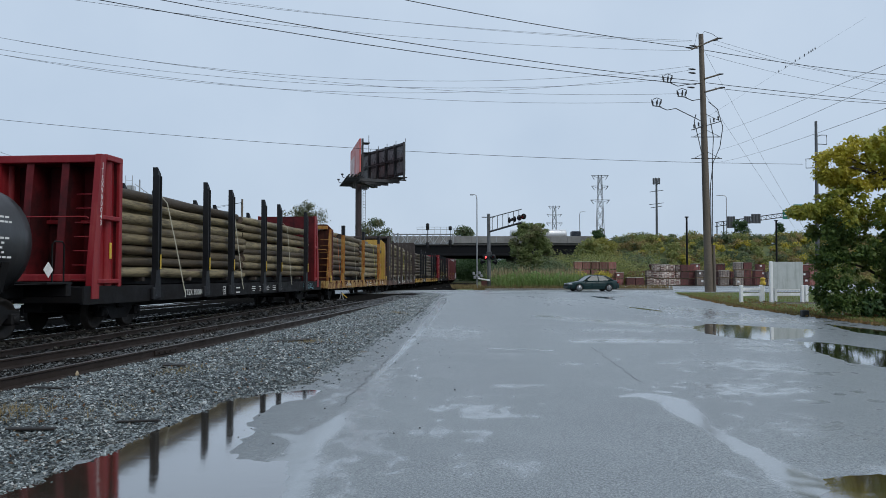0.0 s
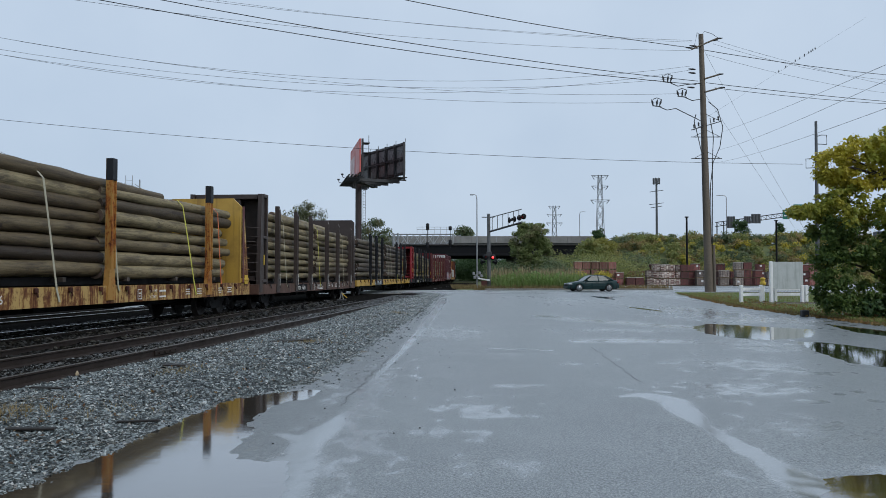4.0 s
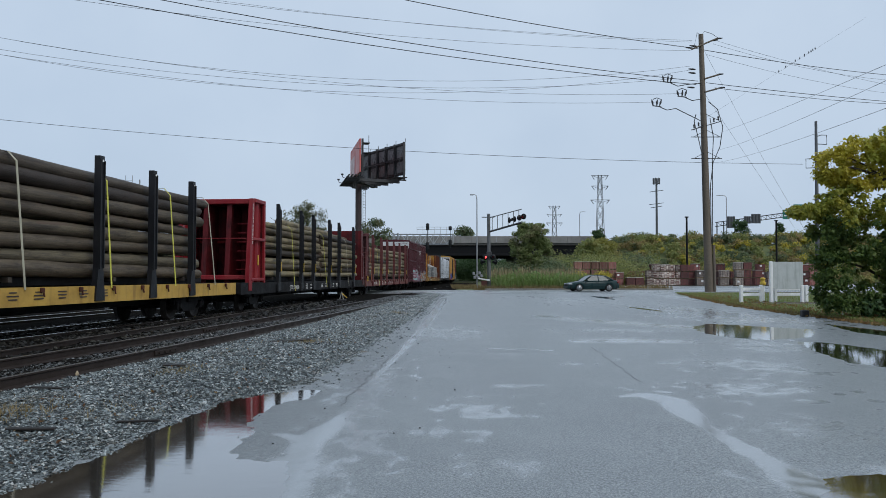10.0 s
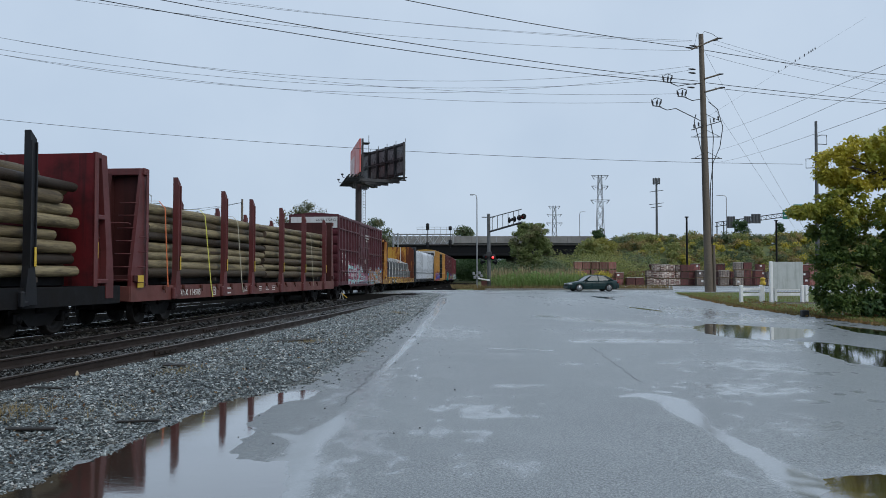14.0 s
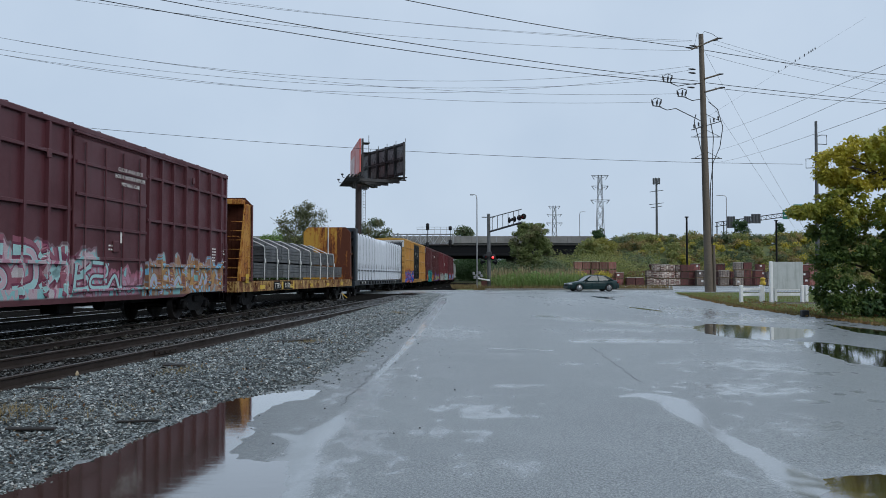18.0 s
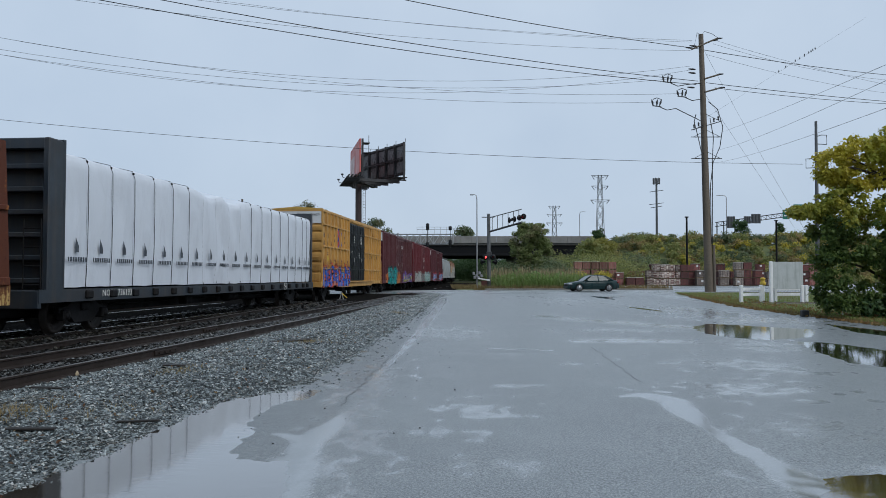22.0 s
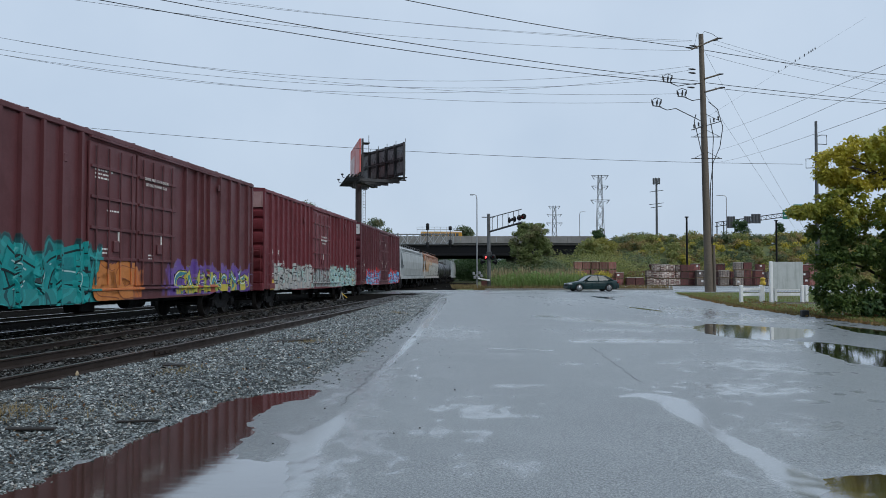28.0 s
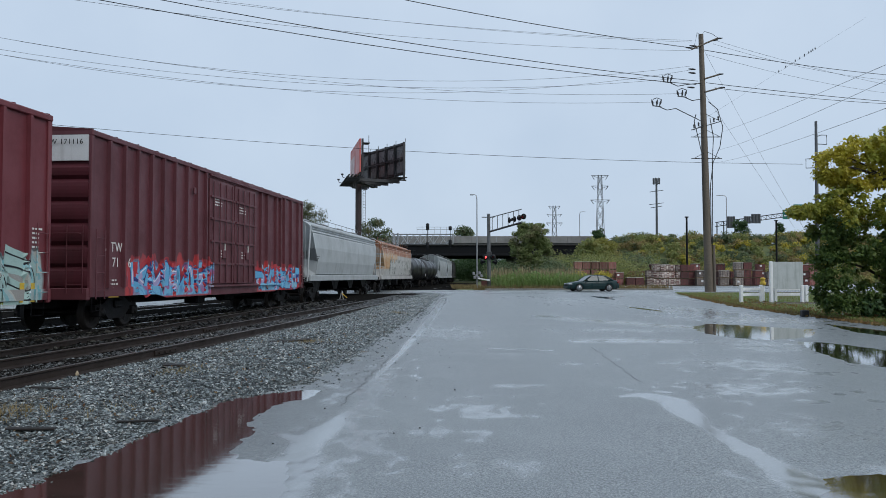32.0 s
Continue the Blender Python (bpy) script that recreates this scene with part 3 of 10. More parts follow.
def stone_mat(name, tones, rough, gloss):
    m, nodes, links, bsdf = node_mat(name)
    geo = nodes.new("ShaderNodeNewGeometry")
    ramp = nodes.new("ShaderNodeValToRGB")
    for k, (ps, col) in enumerate(tones):
        if k > 1:
            ramp.color_ramp.elements.new(ps)
        ramp.color_ramp.elements[k].position, ramp.color_ramp.elements[k].color = ps, (*col, 1)
    fine = noise_node(nodes, links, coords(nodes, links), 90.0, 2.0, 0.6)
    links.new(geo.outputs["Random Per Island"], ramp.inputs[0])
    silt = noise_node(nodes, links, coords(nodes, links), 0.9, 5.0, 0.7)
    col = mixer(nodes, links, step(nodes, links, fine, 0.4, 0.7, 0.0, 0.5), ramp.outputs[0], (0.05, 0.052, 0.05))
    links.new(mixer(nodes, links, step(nodes, links, silt, 0.50, 0.68, 0.0, 0.5), col, (0.075, 0.068, 0.048)), bsdf.inputs["Base Color"])
    bsdf.inputs["Roughness"].default_value = rough
    bsdf.inputs["Specular IOR Level"].default_value = gloss
    return m


BASE_Y = np.arange(0.0, 70.0, 0.5)
BASE_Z = np.array([base_z(b) for b in BASE_Y])


def ballast(name, label, n, left, right, far, mat, seed, small=0.006, big=0.016, power=2.0):
    """Loose crushed stone between two borders of the plan, each stone of its own shape."""
    rng = np.random.RandomState(seed)
    y = 3.6 + far * rng.rand(n) ** power
    grid = np.arange(3.0, 64.0, 0.02)
    lo, hi = np.interp(y, grid, [left(b) for b in grid]), np.interp(y, grid, [right(b) for b in grid])
    x = lo + (hi - lo) * rng.rand(n) + np.where(rng.rand(n) < 0.09, rng.exponential(0.26, n), 0.0)
    z = ground_heights(x, y)
    keep = z > WATER_Z - 0.008 + np.interp(y, BASE_Y, BASE_Z)
    x, y, z = x[keep], y[keep], z[keep]
    n = len(x)
    size = (small + big * rng.rand(n) ** 2.2) * (1 + 0.04 * np.clip(y - 6, 0, 40))
    z = z + size * 0.22
    dirs = np.array([[1, 0, 0], [0, 1, 0], [-1, 0, 0], [0, -1, 0], [0, 0, 1], [0, 0, -1]], float)
    faces = np.array([[0, 1, 4], [1, 2, 4], [2, 3, 4], [3, 0, 4], [1, 0, 5], [2, 1, 5], [3, 2, 5], [0, 3, 5]])
    v = dirs[None] * (size[:, None] * (0.55 + 0.9 * rng.rand(n, 6)))[:, :, None] * np.array([1.45, 1.0, 0.48])
    v += rng.normal(size=v.shape) * size[:, None, None] * 0.20
    for i, j, amp in ((0, 2, 0.55), (1, 2, 0.55), (0, 1, np.pi)):
        a = rng.uniform(-amp, amp, n)
        c, s = np.cos(a)[:, None], np.sin(a)[:, None]
        v[:, :, i], v[:, :, j] = v[:, :, i] * c - v[:, :, j] * s, v[:, :, i] * s + v[:, :, j] * c
    vs = (v + np.stack([x, y, z], 1)[:, None]).reshape(-1, 3)
    fs = (np.arange(n)[:, None, None] * 6 + faces[None]).reshape(-1, 3)
    me = bpy.data.meshes.new(name)
    me.vertices.add(len(vs))
    me.vertices.foreach_set("co", vs.ravel())
    me.loops.add(fs.size)
    me.loops.foreach_set("vertex_index", fs.ravel().astype(np.int32))
    me.polygons.add(len(fs))
    me.polygons.foreach_set("loop_start", np.arange(0, fs.size, 3, dtype=np.int32))
    me.update(calc_edges=True)
    me.polygons.foreach_set("use_smooth", [False] * len(fs))
    me.materials.append(mat)
    tagged(new(name, me), label, "gravel", kind="stuff")


WET_STONE = ((0.0, (0.016, 0.020, 0.021)), (0.30, (0.080, 0.098, 0.100)), (0.72, (0.220, 0.255, 0.252)), (0.91, (0.42, 0.46, 0.45)), (0.94, (0.13, 0.095, 0.065)), (1.0, (0.58, 0.60, 0.58)))
ballast("ballast", "loose wet grey crushed stone along the track", 190000, lambda y: line_point(y - 5.6, near_off(y - 5.6) + 0.80)[0], lambda y: road_edge(y) + 0.10 + 0.22 * noise.noise((y * 2.3, 1, 1)) + 0.1 * noise.noise((y * 9, 1, 1)), 56,
        stone_mat("wet_crushed_stone", WET_STONE, 0.20, 0.7), 7, small=0.0055, big=0.0135, power=2.3)
ballast("ballast", "dirty crushed stone between the siding rails", 26000, lambda y: line_point(y - 5.6, 2.3)[0], lambda y: line_point(y - 5.6, near_off(y - 5.6) + 0.82)[0], 50,
        stone_mat("dirty_crushed_stone", ((0.0, (0.010, 0.010, 0.010)), (0.5, (0.035, 0.036, 0.035)), (0.85, (0.085, 0.088, 0.086)), (1.0, (0.26, 0.27, 0.265))), 0.35, 0.5), 9, 0.008, 0.014, 1.6)
# Stones under the train, their tones lowered to stand for its shade.
ballast("ballast", "oily crushed stone between the tracks, darkened for the train's shade", 15000, lambda y: line_point(y - 5.6, -3.2)[0], lambda y: line_point(y - 5.6, 2.6)[0], 40,
        stone_mat("shaded_oily_crushed_stone", ((0.0, (0.005, 0.005, 0.005)), (0.6, (0.014, 0.014, 0.013)), (0.88, (0.032, 0.030, 0.027)), (1.0, (0.08, 0.074, 0.065))), 0.5, 0.2), 8, 0.016, 0.028)


def twigs():
    """Reddish leaf scraps and straw among the stones."""
    rng = np.random.RandomState(33)
    n = 420
    y = 4.6 + 16 * rng.rand(n) ** 1.5
    x = np.array([line_point(b - 5.6, 4.0)[0] for b in y])
    x = x + (np.array([road_edge(b) for b in y]) - x) * rng.rand(n)
    cs = [(a, b, ground_z(a, b) + 0.028) for a, b in zip(x, y)]
    cs = [c for c in cs if c[2] > 0.03]
    me = leaf_mesh("fallen_leaves", cs, np.full(len(cs), 0.02), len(cs), 0.024, leafy("rust_and_straw_scraps", (0.10, 0.045, 0.022), (0.28, 0.20, 0.09), (0.16, 0.06, 0.03), 0.6), 34, flat=0.2, droop=0.0, long=1.5)
    tagged(new("fallen_leaves", me), "reddish leaf scraps scattered on the gravel", "leaves", kind="stuff")


def strewn():
    """Grit on the asphalt, planks, dry tufts and scraps in the gravel."""
    rng = np.random.RandomState(21)
    n = 80
    y = 5 + 16 * rng.rand(n) ** 1.6
    x = np.array([road_edge(b) for b in y]) + 0.1 + 2.6 * rng.rand(n) ** 1.7
    g = Geo()
    for a, b in zip(x, y):
        s = 0.006 + 0.008 * rng.rand()
        g.lathe([(-0.3 * s, 0.5 * s), (0.3 * s, s), (s, 0.4 * s)], 5, "z", (a, b, ground_z(a, b)))
    tagged(part("grit", g, surface("dark_grit", (0.02, 0.02, 0.021), 0.6, bump=0)), "dark grit scattered on the asphalt", "grit", kind="stuff")
    for k, (a, b, ln, w, t) in enumerate(((-3.72, 7.25, 0.42, 0.10, 8), (-3.0, 7.9, 0.40, 0.08, 4), (-4.9, 10.3, 0.75, 0.16, 14), (-4.15, 12.6, 0.5, 0.2, 20), (-3.3, 17.2, 0.9, 0.3, 10))):
        g = Geo()
        g.box(0, 0, 0, ln, w * 0.8, 0.02, 0.006)
        solid("wood_scrap", g, surface("soaked_black_wood", (0.016, 0.014, 0.012), 0.6, 0.0, (0.035, 0.030, 0.025), 0.5, 4.0, specular=0.3), "dark rotten plank lying in the gravel", "plank", "planks in the gravel", at=pose(a, b, ground_z(a, b) + 0.03, rng.uniform(-4, 4), rng.uniform(-4, 4), t))
    for k, (a, b) in enumerate(((-5.75, 11.0), (-5.35, 11.7))):
        g = Geo()
        g.lathe([(0, 0.028), (0.02, 0.03), (0.055, 0.012), (0.065, 0.003)], 5, "z")
        solid("stone", g, surface("pale_limestone", (0.42, 0.33, 0.21), 0.7), "pale stone lying beside the rail", "stone", "pale stones by the rail", at=pose(a, b, ground_z(a, b) + 0.03, 12, 5, 30 * k))


strewn()


# ------------------------------------------------------------------ tracks
def rail_run(name, s0, s1, off, step_m, parent=None, drop=0.0, head=None):
    """A rail of true section along the line."""
    prof = [(-0.07, -0.17), (0.07, -0.17), (0.07, -0.155), (0.012, -0.13), (0.012, -0.04), (0.037, -0.028), (0.037, -0.004), (0.03, 0.0), (-0.03, 0.0), (-0.037, -0.004), (-0.037, -0.028), (-0.012, -0.04), (-0.012, -0.13), (-0.07, -0.155)]
    n = len(prof)
    ss = np.arange(s0, s1 + 0.01, step_m)
    vs, fs, mi = [], [], []
    for s in ss:
        x, y, th = line_point(s, off(s))
        for u, w in prof:
            vs.append((x + u * math.cos(th), y - u * math.sin(th), RAIL_Z + drop + w))
    for i in range(len(ss) - 1):
        for k in range(n):
            fs.append((i * n + k, i * n + (k + 1) % n, (i + 1) * n + (k + 1) % n, (i + 1) * n + k))
            mi.append(1 if k in (6, 7, 8) else 0)
    me = bpy.data.meshes.new(name)
    me.from_pydata(vs, [], fs)
    me.materials.append(RAIL)
    me.materials.append(head or RAIL_TOP)
    me.polygons.foreach_set("material_index", mi)
    bm = bmesh.new()
    bm.from_mesh(me)
    bmesh.ops.recalc_face_normals(bm, faces=bm.faces)
    bm.to_mesh(me)
    bm.free()
    return part(name, me, RAIL, parent)


G2 = 0.7525
TRACKS = [("main", lambda s: -1.5), ("siding", near_off), ("far_main", lambda s: -5.9), ("far_siding", lambda s: -10.6)]
track_things = []
for nm, mid in TRACKS:
    tr = thing("railway_track", {"main": "rusty steel rails of the main line on gravel", "siding": "rusty empty siding rails sunk in gravel beside the road", "far_main": "second main line rails behind the train", "far_siding": "far siding rails on cinders"}[nm], "railway track", "railway tracks", "structure")
    lo, hi = (-60, 240) if nm in ("main", "siding") else (-60, 130)
    for sg in (-1, 1):
        rail_run("rail", lo, hi, lambda s, mid=mid, sg=sg: mid(s) + sg * G2, 2.5, tr, 0.0 if nm == "siding" else -0.10, SHINY_RAIL if "main" in nm else None)
    track_things.append((nm, mid, tr))
    if nm == "main":
        rail_run("turnout_rail", -30, 38, lambda s: float(np.interp(s, (-30, -10, 9, 15, 27, 36, 40), (1.6, 1.4, 1.25, 0.85, 0.1, -0.45, -0.68))), 1.5, tr, -0.05)
    if nm == "siding":
        for s, sg in ((9.7, 1), (15.5, -1), (26.0, 1)):
            x, y, th = line_point(s, mid(s) + sg * G2 + 0.03)
            g = Geo()
            g.box(0, 0, 0, 0.035, 0.9, 0.085, 0.008)
            jb = part("joint_bar", g, RAIL, tr, "", pose(x, y, RAIL_Z - 0.085, 0, 0, -math.degrees(th)))
            for q in range(4):
                b = Geo()
                b.tube((0.0, -0.33 + 0.22 * q, 0), (0.05, -0.33 + 0.22 * q, 0), 0.018, seg=6)
                part("bolt", b, RAIL, jb)


# ------------------------------------------------------------------ train: running gear
def wheelset_mesh():
    g = Geo()
    g.tube((0, -0.9, 0), (0, 0.9, 0), 0.075, seg=10)
    for sg in (-1, 1):
        y = sg * 0.7175
        a = [(y - sg * 0.005, 0.49), (y + sg * 0.028, 0.485), (y + sg * 0.034, 0.46), (y + sg * 0.14, 0.45), (y + sg * 0.145, 0.39), (y + sg * 0.10, 0.36), (y + sg * 0.075, 0.16), (y + sg * 0.14, 0.13), (y + sg * 0.14, 0.075)]
        g.lathe(a if sg > 0 else a, 20, "y")
        g.lathe([(y - sg * 0.01, 0.075), (y - sg * 0.01, 0.36), (y - sg * 0.005, 0.49)], 20, "y")
        for k in range(3):
            t = 2 * math.pi * k / 3
            g.box(0.26 * math.cos(t), y + sg * 0.085, 0.26 * math.sin(t), 0.05, 0.03, 0.05)
    return g.mesh("wheelset", WHEEL)


def truck_mesh():
    g = Geo()
    for sg in (-1, 1):
        y = sg * 1.0
        prof = [(-1.12, 0.50), (-1.12, 0.64), (-0.72, 0.68), (-0.45, 0.82), (0.45, 0.82), (0.72, 0.68), (1.12, 0.64), (1.12, 0.50), (0.68, 0.48), (0.42, 0.26), (-0.42, 0.26), (-0.68, 0.48)]
        g.prism(prof, "y", y - 0.07, y + 0.07)
        for sx in (-1, 1):
            g.box(sx * 0.89, y + sg * 0.05, 0.46, 0.30, 0.24, 0.26, 0.03)
            g.lathe([(y + sg * 0.10, 0.11), (y + sg * 0.19, 0.10), (y + sg * 0.20, 0.04)], 10, "y", (sx * 0.89, 0, 0.457))
        for k in (-0.2, -0.07, 0.07, 0.2):
            g.tube((k, y, 0.32), (k, y, 0.62), 0.055, seg=8)
    g.box(0, 0, 0.66, 0.36, 2.3, 0.22, 0.03)
    g.box(0, 0, 0.80, 0.5, 0.6, 0.14, 0.03)
    return g.mesh("truck", STEEL_BLACK)


WHEELSET, TRUCK = wheelset_mesh(), truck_mesh()
WHEELSETS = []
TRAIN = []


def add_trucks(car, half):
    for sx in (-1, 1):
        tk = part("truck", TRUCK, None, car, "", pose(sx * half, 0, -0.10))
        for k in (-1, 1):
            WHEELSETS.append((part("wheelset", WHEELSET, None, tk, "", pose(k * 0.89, 0, 0.457)), k))


def coupler(car, L):
    for sx in (-1, 1):
        g = Geo()
        g.box(sx * (L / 2 + 0.12), 0, 0.88, 0.5, 0.16, 0.2, 0.03)
        g.box(sx * (L / 2 + 0.40), sx * 0.03, 0.88, 0.24, 0.28, 0.3, 0.06)
        part("coupler", g, STEEL_BLACK, car)
        h = Geo()
        h.path([(sx * (L / 2 - 0.05), 0.35, 0.8), (sx * (L / 2 + 0.12), 0.33, 0.5), (sx * (L / 2 + 0.3), 0.25, 0.36), (sx * (L / 2 + 0.46), 0.12, 0.42)], 0.035)
        part("brake_hose", h, STEEL_BLACK, car)


def rolling(name, s0, s1, label, category, group):
    """A car on the line between s0 and s1 (where it stands at 16 s)."""
    car = thing(name, label, category, group)
    L = s1 - s0
    TRAIN.append((car, (s0 + s1) / 2, L * 0.5 - max(1.7, L * 0.11)))
    add_trucks(car, L * 0.5 - max(1.7, L * 0.11))
    coupler(car, L)
    return car, L


def ladder(car, x, y, z0, z1, material, w=0.42, out=-0.06):
    g = Geo()
    for sx in (-1, 1):
        g.tube((x + sx * w / 2, y + out, z0), (x + sx * w / 2, y + out, z1), 0.016, seg=5)
    n = max(int((z1 - z0) / 0.36), 2)
    for k in range(n):
        z = z0 + (z1 - z0) * (k + 0.5) / n
        g.tube((x - w / 2, y + out, z), (x + w / 2, y + out, z), 0.013, seg=5)
    return part("ladder", g, material, car)


def end_ladder(car, x, y, z0, z1, material, w=0.42, out=-0.06):
    g = Geo()
    n = max(int((z1 - z0) / 0.36), 2)
    for sy in (-1, 1):
        g.tube((x + out, y + sy * w / 2, z0), (x + out, y + sy * w / 2, z1), 0.016, seg=5)
    for k in range(n):
        z = z0 + (z1 - z0) * (k + 0.5) / n
        g.tube((x + out, y - w / 2, z), (x + out, y + w / 2, z), 0.013, seg=5)
    return part("ladder", g, material, car)


# ------------------------------------------------------------------ train: flat cars with poles
def pole_mesh(r, seed):
    rng = random.Random(seed)
    g = Geo()
    n, seg = 10, 12
    bend = [(rng.uniform(-0.10, 0.10), rng.uniform(-0.10, 0.10)) for _ in range(n)]
    vs = []
    for i in range(n):
        t = -0.5 + i / (n - 1)
        rr = r * (1.06 - 0.12 * i / (n - 1)) * (0.93 if i in (0, n - 1) else 1)
        for k in range(seg):
            a = 2 * math.pi * k / seg
            q = rr * (1 + 0.035 * math.sin(3 * a + i) + rng.uniform(-0.03, 0.03))
            vs.append((t, bend[i][0] + q * math.cos(a), bend[i][1] + q * math.sin(a)))
    g.add(vs, [(i * seg + k, i * seg + (k + 1) % seg, (i + 1) * seg + (k + 1) % seg, (i + 1) * seg + k) for i in range(n - 1) for k in range(seg)], True)
    g.add(vs, [tuple(reversed(range(seg))), tuple(range(len(vs) - seg, len(vs)))])
    return g


POLE_CACHE = {}


def pole_variant(mat, k):
    key = (mat.name, k)
    if key not in POLE_CACHE:
        me = pole_mesh(1.0, 50 + k).mesh("pole", [mat, POLE_END])
        for p in me.polygons:
            if abs(p.normal.x) > 0.9:
                p.material_index = 1
        POLE_CACHE[key] = me
    return POLE_CACHE[key]


def pole_load(car, x0, x1, z0, top, mat, seed, stacks=2, rows=8, width=2.62, ragged=0.25, dunnage=True):
    """Poles in rows between the stakes: the outer columns, the one behind and the top row."""
    rng = random.Random(seed)
    h = (top - z0) / rows
    r = h * 0.515
    cols = int(width / (2 * r))
    seglen = (x1 - x0) / stacks
    for st in range(stacks):
        a0 = x0 + st * seglen
        a1 = a0 + seglen + (0.5 if st < stacks - 1 else 0)
        for row in range(rows):
            for c in range(cols):
                if not (c <= 1 or c == cols - 1 or row >= rows - 2 or (mat is POLE_DARK and st == 0)):
                    continue
                y = -width / 2 + r + (width - 2 * r) * c / (cols - 1) + (rng.uniform(0.0, 0.09) if c == 0 else 0)
                e0, e1 = rng.uniform(0, ragged), rng.uniform(0, ragged)
                if rng.random() < 0.2:
                    e1 += rng.uniform(0.2, 0.9)
                lo, hi = a0 + e0, a1 - e1
                rr = r * rng.uniform(0.82, 1.10)
                z = z0 + h * (row + 0.5) + rng.uniform(-0.04, 0.04) + (0.06 * math.sin(st * 2 + seed) if row > 2 else 0)
                flip = 180 if rng.random() < 0.5 else 0
                m = pose((lo + hi) / 2, y + rng.uniform(-0.03, 0.03), z, rng.uniform(0, 360), rng.uniform(-0.5, 0.5), flip + rng.uniform(-0.3, 0.3)) @ Matrix.Diagonal((hi - lo, rr, rr, 1))
                part("pole", pole_variant(mat, rng.randrange(7)), None, car, "", m)
                if mat is POLE_DARK and st == 0 and rng.random() < 0.6:
                    q = Geo()
                    q.box(lo - 0.006, y + rng.uniform(-0.07, 0.07), z + rng.uniform(-0.08, 0.08), 0.02, 0.07, 0.05)
                    part("pole_tag", q, WHITE_PAINT, car, "small white tag")
    if dunnage:
        for k in range(6):
            g = Geo()
            x = x0 + (x1 - x0) * (k + 0.5) / 6
            g.box(x, 0, z0 - 0.06, 0.14, 2.5, 0.12, 0.01)
            part("dunnage", g, TIE, car)
        # Added black filler under the poles that keeps daylight from showing through.
        g = Geo()
        g.box((x0 + x1) / 2, 0, z0 - 0.10, x1 - x0 - 0.3, 1.9, 0.22, 0.02)
        part("bunk", g, STEEL_BLACK, car)
    return r


def strap_over(car, x, z0, z1, mat, width=1.42, w=0.07, lean=0.0, tail=0.0):
    """A web strap from the side sill up over the load."""
    g = Geo()
    pts = [(x + lean + tail * 0.3, -1.54, z0 - tail), (x + lean, -1.52, z0), (x + lean * 0.5, -width - 0.03, (z0 + z1) / 2), (x, -width + 0.02, z1 - 0.2), (x, -width + 0.22, z1 + 0.015), (x, 0, z1 + 0.04), (x, width - 0.2, z1 + 0.02), (x, width, z1 - 0.2), (x, 1.52, z0)]
    vs = []
    for p in pts:
        vs += [(p[0] - w / 2, p[1], p[2]), (p[0] + w / 2, p[1], p[2])]
    n = len(pts)
    vs2 = [(v[0], v[1] + (0.006 if v[1] < 0 else -0.006), v[2] - 0.004) for v in vs]
    g.add(vs, [(2 * i, 2 * i + 1, 2 * i + 3, 2 * i + 2) for i in range(n - 1)])
    g.add(vs2, [(2 * i, 2 * i + 2, 2 * i + 3, 2 * i + 1) for i in range(n - 1)])
    return part("strap", g, mat, car)


def stake(car, x, z0, z1, mat, w=0.22, d=0.16, slant=True):
    """A pair of upright side stakes with a flared foot, a hinge lug and a cut top."""
    t0, t1 = (z1 + 0.12, z1 - 0.06) if slant else (z1, z1)
    prof = [(x - w / 2 - 0.10, z0), (x + w / 2 + 0.10, z0), (x + w / 2 + 0.08, z0 + 0.3), (x + w / 2, z0 + 0.85), (x + w / 2, t1), (x - w / 2, t0), (x - w / 2, z0 + 0.85), (x - w / 2 - 0.08, z0 + 0.3)]
    for sg in (-1, 1):
        g = Geo()
        g.prism(prof, "y", sg * 1.40, sg * 1.55)
        st = part("stake", g, mat, car)
        f = Geo()
        f.box(x - w / 2 + 0.02, sg * 1.565, (z0 + z1) / 2 + 0.35, 0.035, 0.05, z1 - z0 - 0.9, 0.008)
        f.box(x + w / 2 - 0.02, sg * 1.565, (z0 + z1) / 2 + 0.35, 0.035, 0.05, z1 - z0 - 0.95, 0.008)
        part("flange", f, mat, st)
        if slant:
            f = Geo()
            f.box(x + w / 2 + 0.012, sg * 1.50, z0 + 1.05, 0.02, 0.10, 0.42)
            f.box(x + w / 2 - 0.05, sg * 1.592, z0 + 1.05, 0.07, 0.012, 0.42)
            part("reflector", f, YELLOW_MARK, st, "yellow reflector strip")
            f = Geo()
            f.box(x - w / 2 - 0.22, sg * 1.55, z0 + 0.12, 0.14, 0.12, 0.36, 0.03)
            f.box(x - w / 2 - 0.10, sg * 1.55, z0 + 0.02, 0.2, 0.1, 0.14, 0.03)
            part("hinge_lug", f, mat, st)
        else:
            h = Geo()
            h.tube((x, sg * 1.572, z1 - 0.13), (x, sg * 1.576, z1 - 0.13), 0.035, seg=8)
            part("stake_eye", h, WHITE_PAINT, st)
            if mat is BROWN_STAKE:
                h = Geo()
                h.box(x + w / 2 + 0.012, sg * 1.575, z0 + 0.55, 0.016, 0.016, 0.5)
                part("reflector", h, WHITE_PAINT, st, "thin white reflector strip")
            if mat is RUST_STAKE:
                h = Geo()
                h.box(x, sg * 1.50, z1 - 0.28, w + 0.012, 0.20, 0.58, 0.01)
                part("stake_tip", h, STAKE_BLACK, st, "black-painted stake tip")


